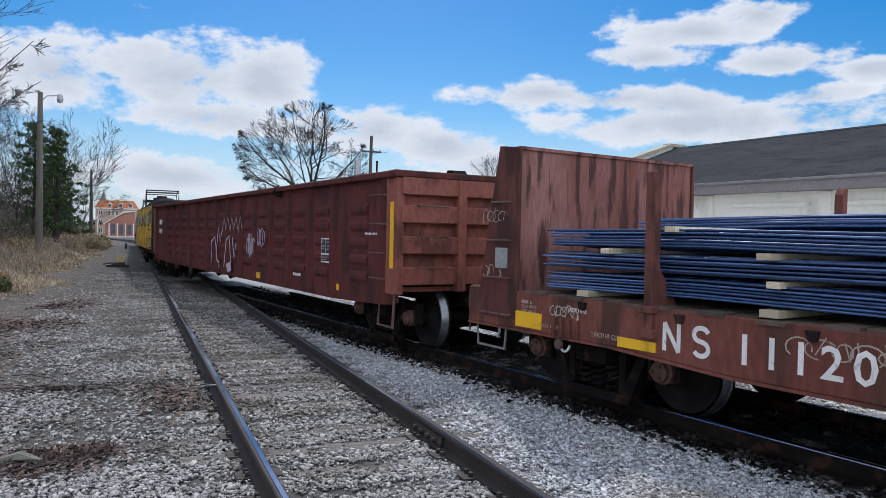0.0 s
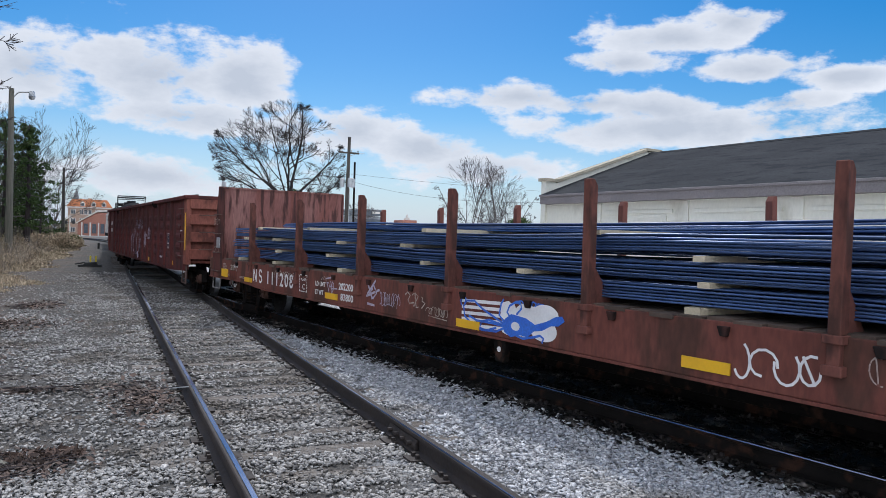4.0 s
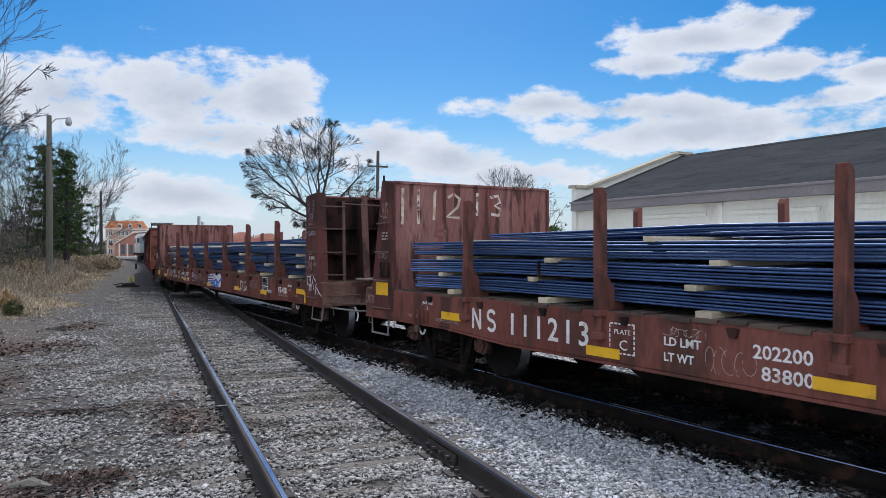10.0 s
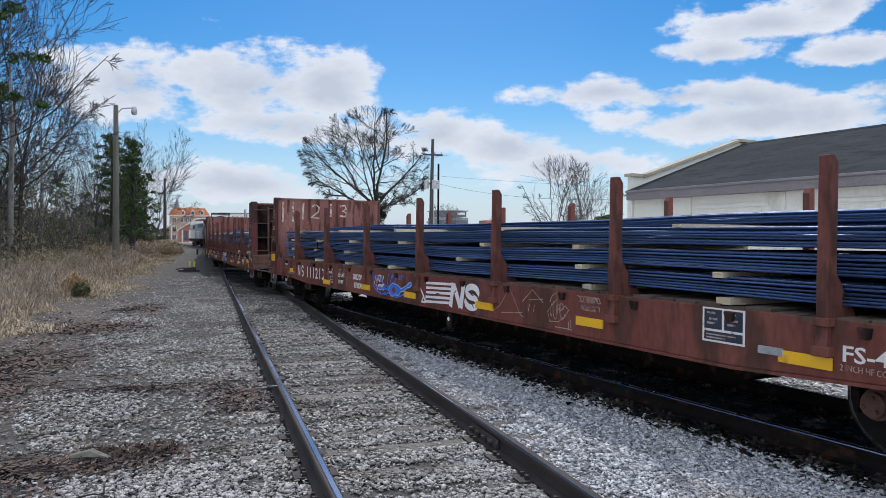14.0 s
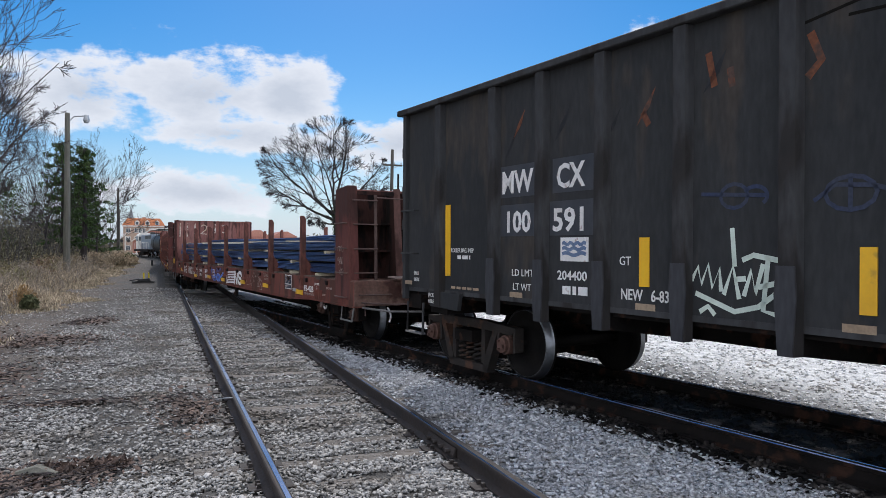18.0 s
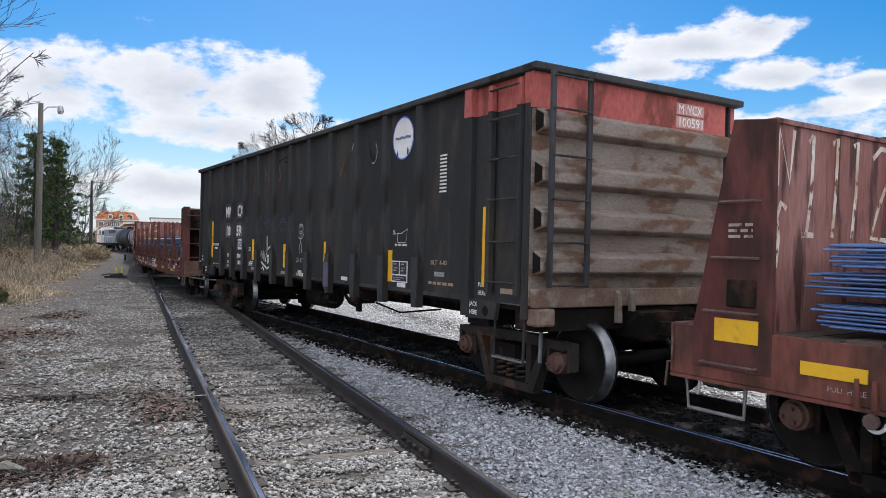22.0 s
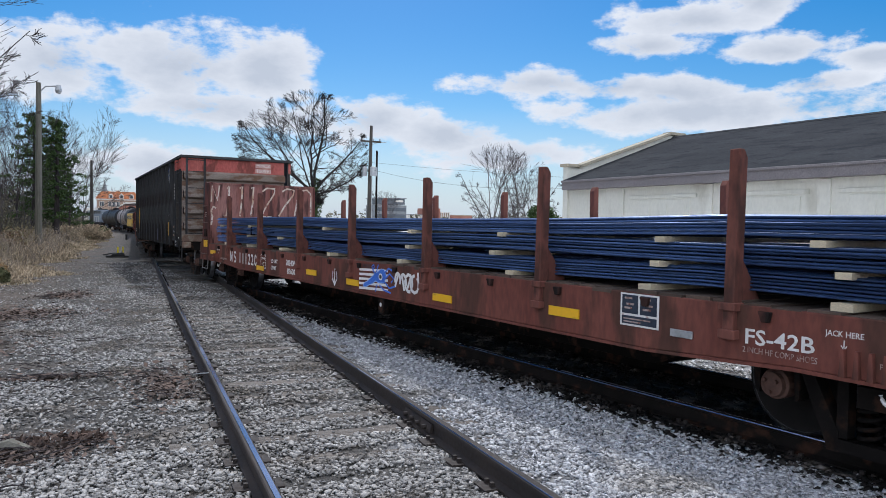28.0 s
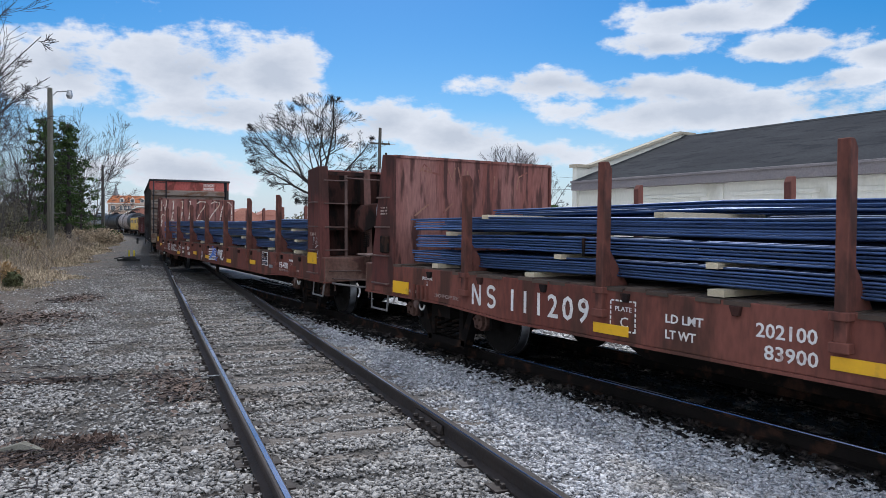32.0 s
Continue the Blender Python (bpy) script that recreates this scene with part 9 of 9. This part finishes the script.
    a = rs.uniform(0, 6.28, m)
    s = (rs.uniform(0.012, 0.040, m) * (1 + 0.03 * ly))[:, None]
    e1 = np.stack([np.cos(a), np.sin(a), rs.normal(0, 0.3, m)], 1) * s
    e2 = np.stack([-np.sin(a), np.cos(a), rs.normal(0, 0.3, m)], 1) * s * 0.5
    v = np.stack([p - e1, p + e2, p + e1, p - e2], 1).reshape(-1, 3)
    tagged(new("leaf_litter", raw_mesh("leaf_litter", v, np.arange(4 * m).reshape(-1, 4), "leaf")), "mats of brown leaves and chaff on the gravel", "leaf litter", "", "stuff")
    rng = random.Random(61)
    tw = Shape()
    for k in range(300):
        cx, cy, rx, ry = LITTER[rng.randrange(len(LITTER))] if k % 3 else (-3.3, 9.0, 1.6, 4.5)
        q, d = rng.uniform(0, 6.28), rng.random() ** 0.5 * 1.15
        x, y, t, l = cx + rx * d * math.cos(q), cy + ry * d * math.sin(q), rng.gauss(0, 0.9), rng.uniform(0.04, 0.2)
        h = 0.03 + rng.uniform(0, 0.02)
        tw.pipe([(x - l * math.cos(t), y - l * math.sin(t), h), (x, y + rng.gauss(0, 0.02), h + 0.012), (x + l * math.cos(t), y + l * math.sin(t), h)], [0.006, 0.005, 0.003], 4, False)
    tagged(part("fallen_twigs", tw, "dark_bark"), "broken dark twigs scattered on gravel and dirt", "twigs", "", "stuff")
    for x, y, r, ma, label, seed in ((-5.1, 23.4, 0.34, "orange_straw", "tuft of bright orange dry grass", 3), (-4.75, 22.2, 0.22, "green_weed", "low green weed at the edge of the dry grass", 4)):
        g = empty("grass_tuft", label, "grass")
        part("foliage", leafy("tuft_foliage", [(0, 0, r * 0.8), (0.3 * r, 0, r * 0.6), (-0.4 * r, 0.1, r * 0.5)], [r, 0.8 * r, 0.8 * r], 900, 0.06, ma, seed, 1.0), ma, g)["kind"] = "stuff"
        g.location = (x, y, 0.05)
    stick = empty("wood_chunk", "short broken piece of grey wood on the ground", "stick")
    part("wood", Shape().pipe([(-0.16, 0, 0.02), (0.0, 0.02, 0.05), (0.17, -0.02, 0.03)], [0.03, 0.05, 0.03], 7), "pole", stick)
    stick.matrix_world = pose(-2.35, 6.15, 0, 0, 0, -25)
    weed = empty("dead_weed", "dead brown weed clump on the gravel", "weed")
    part("dry_leaf_clump", leafy("weed_leaves", [(0, 0, 0.03), (0.2, 0.05, 0.02), (-0.2, 0.02, 0.03)], [0.2, 0.16, 0.18], 420, 0.035, "leaf", 5, 0.35), "leaf", weed)
    weed.location = (-2.05, 6.2, 0)


build_grass()


# ---- switch stand ----
def build_switch():
    s = empty("switch_stand", "low black switch stand with bright yellow targets", "switch stand")
    part("base", Shape().quad_box(-0.5, 0.5, -0.12, 0.12, 0.0, 0.10), "black", s, bevel=0.01)
    part("housing", Shape().prism([(-0.3, 0.08), (0.35, 0.08), (0.28, 0.24), (-0.2, 0.2)], "y", -0.16, 0.16), "black", s, bevel=0.02)
    part("lever", Shape().pipe([(-0.2, 0, 0.2), (-0.4, 0, 0.16), (-0.62, 0, 0.12)], 0.03, 6), "black", s)
    for x in (0.02, 0.24):
        part("target", Shape().quad_box(x - 0.035, x + 0.035, -0.02, 0.02, 0.16, 0.50), "safety", s, "bright yellow target plate", bevel=0.006)
    s.location = (-2.25, 37.5, 0)
    t = empty("track_marker", "small dark post beside the far rails", "marker post")
    part("post", Shape().tube((0, 0, 0), (0, 0, 0.5), 0.09, 8), "black", t)
    t.location = (-2.2, 72, 0)


build_switch()


# ---- far buildings and crossing ----
def window_row(root, x0, x1, y, z, n, w, h, face=-1):
    for k in range(n):
        cx = x0 + (x1 - x0) * (k + 0.5) / n
        win = part("window", Shape().quad_box(cx - w / 2, cx + w / 2, y - 0.12, y, z, z + h), "pale", root)
        part("pane", Shape().quad_box(cx - w * 0.38, cx + w * 0.38, y - 0.14, y - 0.12, z + 0.12, z + h - 0.12), "glass", win)
        part("glazing_bar", Shape().quad_box(cx - 0.05, cx + 0.05, y - 0.16, y - 0.12, z + 0.1, z + h - 0.1), "pale", win)


def build_distance():
    b = empty("brick_school", "three-storey tan brick building with orange tiled roof and dormers", "building", "", "structure")
    part("wall", Shape().quad_box(-11.5, -0.6, 230, 246, 0, 7.5), "brick_far", b)
    part("cornice", Shape().quad_box(-11.75, -0.35, 229.6, 246.4, 7.5, 7.85), "pale", b)
    part("roof", Shape().prism([(-11.9, 7.85), (-0.2, 7.85), (-1.6, 9.95), (-10.4, 9.95)], "y", 229.6, 246), "orange_tile", b, "orange tiled hipped roof")
    for cx in (-7.8, -5.05, -2.4):
        d = part("dormer", Shape().prism([(cx - 0.6, 8.0), (cx + 0.6, 8.0), (cx + 0.6, 8.9), (cx, 9.5), (cx - 0.6, 8.9)], "y", 229.2, 231), "pale", b)
        part("window", Shape().quad_box(cx - 0.35, cx + 0.35, 229.05, 229.2, 8.1, 8.9), "glass", d)
    part("chimney", Shape().quad_box(-6.6, -5.6, 236, 237, 9.9, 10.5), "brick_far", b)
    for z in (0.7, 3.3, 5.7):
        window_row(b, -11.2, -9.2, 230, z, 1, 1.3, 1.4)
        window_row(b, -8.6, -5.4, 230, z, 3, 0.95, 1.4)
        window_row(b, -4.9, -0.9, 230, z, 2, 1.3, 1.4)
    sp = empty("church_spire", "slender dark slate church spire", "spire", "", "structure")
    part("tower", Shape().quad_box(-11.7, -9.5, 262, 264.2, 0, 10.0), "brick_far", sp)
    part("spire", Shape().lathe([(10.0, 1.25), (11.6, 0.8), (14.7, 0.0)], "z", (-10.6, 263.1, 0), 8), "slate", sp)
    h = empty("gabled_shed", "low red-brown shed with pale gabled roof behind the crossing", "shed", "", "structure")
    part("wall", Shape().prism([(-8.2, 0), (1.5, 0), (1.5, 5.8), (-3.8, 5.9), (-8.2, 3.2)], "y", 205, 218), "red_brick", h)
    part("roof", Shape().prism([(-8.6, 2.95), (-3.8, 6.05), (1.8, 6.45), (1.8, 6.75), (-3.8, 6.4), (-8.6, 3.2)], "y", 204.6, 218.4), "pale", h, "pale metal roof")
    for k in range(5):
        part("column", Shape().quad_box(-7.4 + 1.9 * k, -7.1 + 1.9 * k, 204.7, 205, 0, 3.3), "pale", h)
        part("opening", Shape().quad_box(-6.8 + 1.9 * k, -5.9 + 1.9 * k, 204.85, 205.0, 0.6, 3.0), "glass", h)
    for name, lab, ma, x0, x1, y, z, n, roof in (
        ("office_block", "pale grey office block beyond the line", "pale", 3.5, 13.0, 262, 9.4, 6, "slate"),
        ("brick_store", "orange brick store behind bare trees", "red_brick", 141.5, 153.5, 332, 7.1, 5, "coping"),
        ("long_store", "low pale building behind the yard", "pale", 92.0, 128.0, 175, 4.2, 9, "slate"),
        ("white_store", "low white building between the brick ones", "pale", 121.0, 128.0, 334, 6.9, 3, "slate"),
    ):
        g = empty(name, lab, "building", "", "structure")
        part("wall", Shape().quad_box(x0, x1, y, y + 12, 0, z), ma, g)
        part("roof_edge", Shape().quad_box(x0 - 0.3, x1 + 0.3, y - 0.3, y + 12.3, z, z + 0.35), roof, g)
        for zz in np.arange(1.2, z - 1.8, 3.0):
            window_row(g, x0 + 0.5, x1 - 0.5, y, float(zz), n, (x1 - x0) / n * 0.6, 1.4)
    # salmon brick hall with two gables
    g = empty("brick_hall", "salmon brick hall with low red gabled roofs", "building", "", "structure")
    part("wall", Shape().quad_box(19.5, 33.0, 200, 212, 0, 4.6), "red_brick", g)
    for x0, x1, z in ((19.2, 26.0, 6.3), (26.0, 33.3, 6.0)):
        part("roof", Shape().prism([(x0, 4.55), (x1, 4.55), ((x0 + x1) / 2 + 0.8, z), ((x0 + x1) / 2 - 0.8, z)], "y", 199.7, 212.3), "red_brick", g, "low hipped red roof")
    window_row(g, 20, 32.5, 200, 1.3, 7, 1.1, 1.6)
    # modern block with dark bands of glass
    g = empty("grey_block", "modern grey building with dark bands of windows", "building", "", "structure")
    part("wall", Shape().quad_box(93, 107, 300, 314, 0, 10.4), "slate", g)
    part("upper_storey", Shape().quad_box(93.2, 106.0, 299.5, 313, 10.7, 13.1), "glass", g, "dark glazed top storey")
    part("roof_edge", Shape().quad_box(92.6, 106.6, 299, 313.5, 13.1, 13.5), "slate", g)
    for z in (2.2, 5.0, 7.8):
        part("window_band", Shape().quad_box(93.3, 106.7, 299.88, 300, z, z + 1.5), "glass", g)
    part("sign", Shape().quad_box(101.8, 105.2, 299.3, 299.5, 11.7, 12.6), "pale", g, "pale sign too far to read")
    # tan hall with a tower and tall columns
    g = empty("tan_tower_block", "tan brick hall with a square tower and pale columns", "building", "", "structure")
    part("wall", Shape().quad_box(135.3, 141.0, 332, 344, 0, 8.2), "brick_far", g)
    part("tower", Shape().quad_box(128.0, 135.3, 330, 342, 0, 10.3), "red_brick", g, "brick corner tower")
    part("finial", Shape().lathe([(10.3, 1.6), (11.4, 1.5), (11.5, 0.7), (12.6, 0.6), (13.6, 0.0)], "z", (132.6, 336, 0), 10), "pale", g, "pale roof turret")
    part("cornice", Shape().quad_box(135.2, 141.3, 331.4, 344.3, 8.2, 8.7), "pale", g)
    for k in range(6):
        part("column", Shape().quad_box(135.6 + 1.0 * k, 136.0 + 1.0 * k, 331.5, 332, 0, 8.2), "pale", g)
    road = empty("crossing_road", "pale paved road that crosses the line far off", "road", "", "structure")
    part("pavement", Shape().quad_box(-60, 60, 176, 186, -0.02, 0.16), "asphalt", road)
    sig = empty("crossing_signal", "white railroad crossing signal with red lamps and crossbuck", "signal")
    part("mast", Shape().tube((0, 0, 0), (0, 0, 4.6), 0.09, 8), "pale", sig)
    part("lamp_bar", Shape().quad_box(-0.9, 0.9, -0.05, 0.05, 2.9, 3.0), "black", sig)
    for x in (-0.7, 0.7):
        part("lamp_disc", Shape().tube((x, -0.1, 2.95), (x, 0.05, 2.95), 0.32, 14), "black", sig)
    part("crossbuck", Shape().prism([(-0.8, 3.7), (-0.65, 3.6), (0.8, 4.5), (0.65, 4.6)], "y", -0.12, -0.08).prism([(0.8, 3.7), (0.65, 3.6), (-0.8, 4.5), (-0.65, 4.6)], "y", -0.16, -0.125), "pale", sig)
    sig.location = (-8.6, 172, 0)
    rng = random.Random(44)
    cs, rr = [], []
    for k in range(260):
        a = rng.uniform(-1.2, 1.5)
        d = rng.uniform(300, 420)
        cs.append((math.sin(a) * d, math.cos(a) * d, rng.uniform(0.5, 5.0)))
        rr.append(rng.uniform(3, 6.5))
    tagged(new("far_woods", leafy("far_woods", cs, rr, 26000, 0.9, "shrub", 45, 0.7)), "hazy line of far bare woods", "woods", "", "stuff")


build_distance()


# ---- what moves ----
def motions():
    times = [0.5 * k for k in range(65)]
    for car, s0, half in CARS:
        rows = []
        for t in times:
            s = s0 + travel(t)
            (xf, yf), (xr, yr) = along(s + half), along(s - half)
            rows.append((t, pose((xf + xr) / 2, (yf + yr) / 2, 0, 0, 0, math.degrees(math.atan2(xr - xf, yf - yr)))))
        walk(car, rows)
    spin = [0.2 * k for k in range(161)]
    for ws, y in AXLES:
        walk(ws, [(t, pose(0, y, RAIL_TOP + 0.42, -math.degrees(travel(t) / 0.42))) for t in spin])


motions()
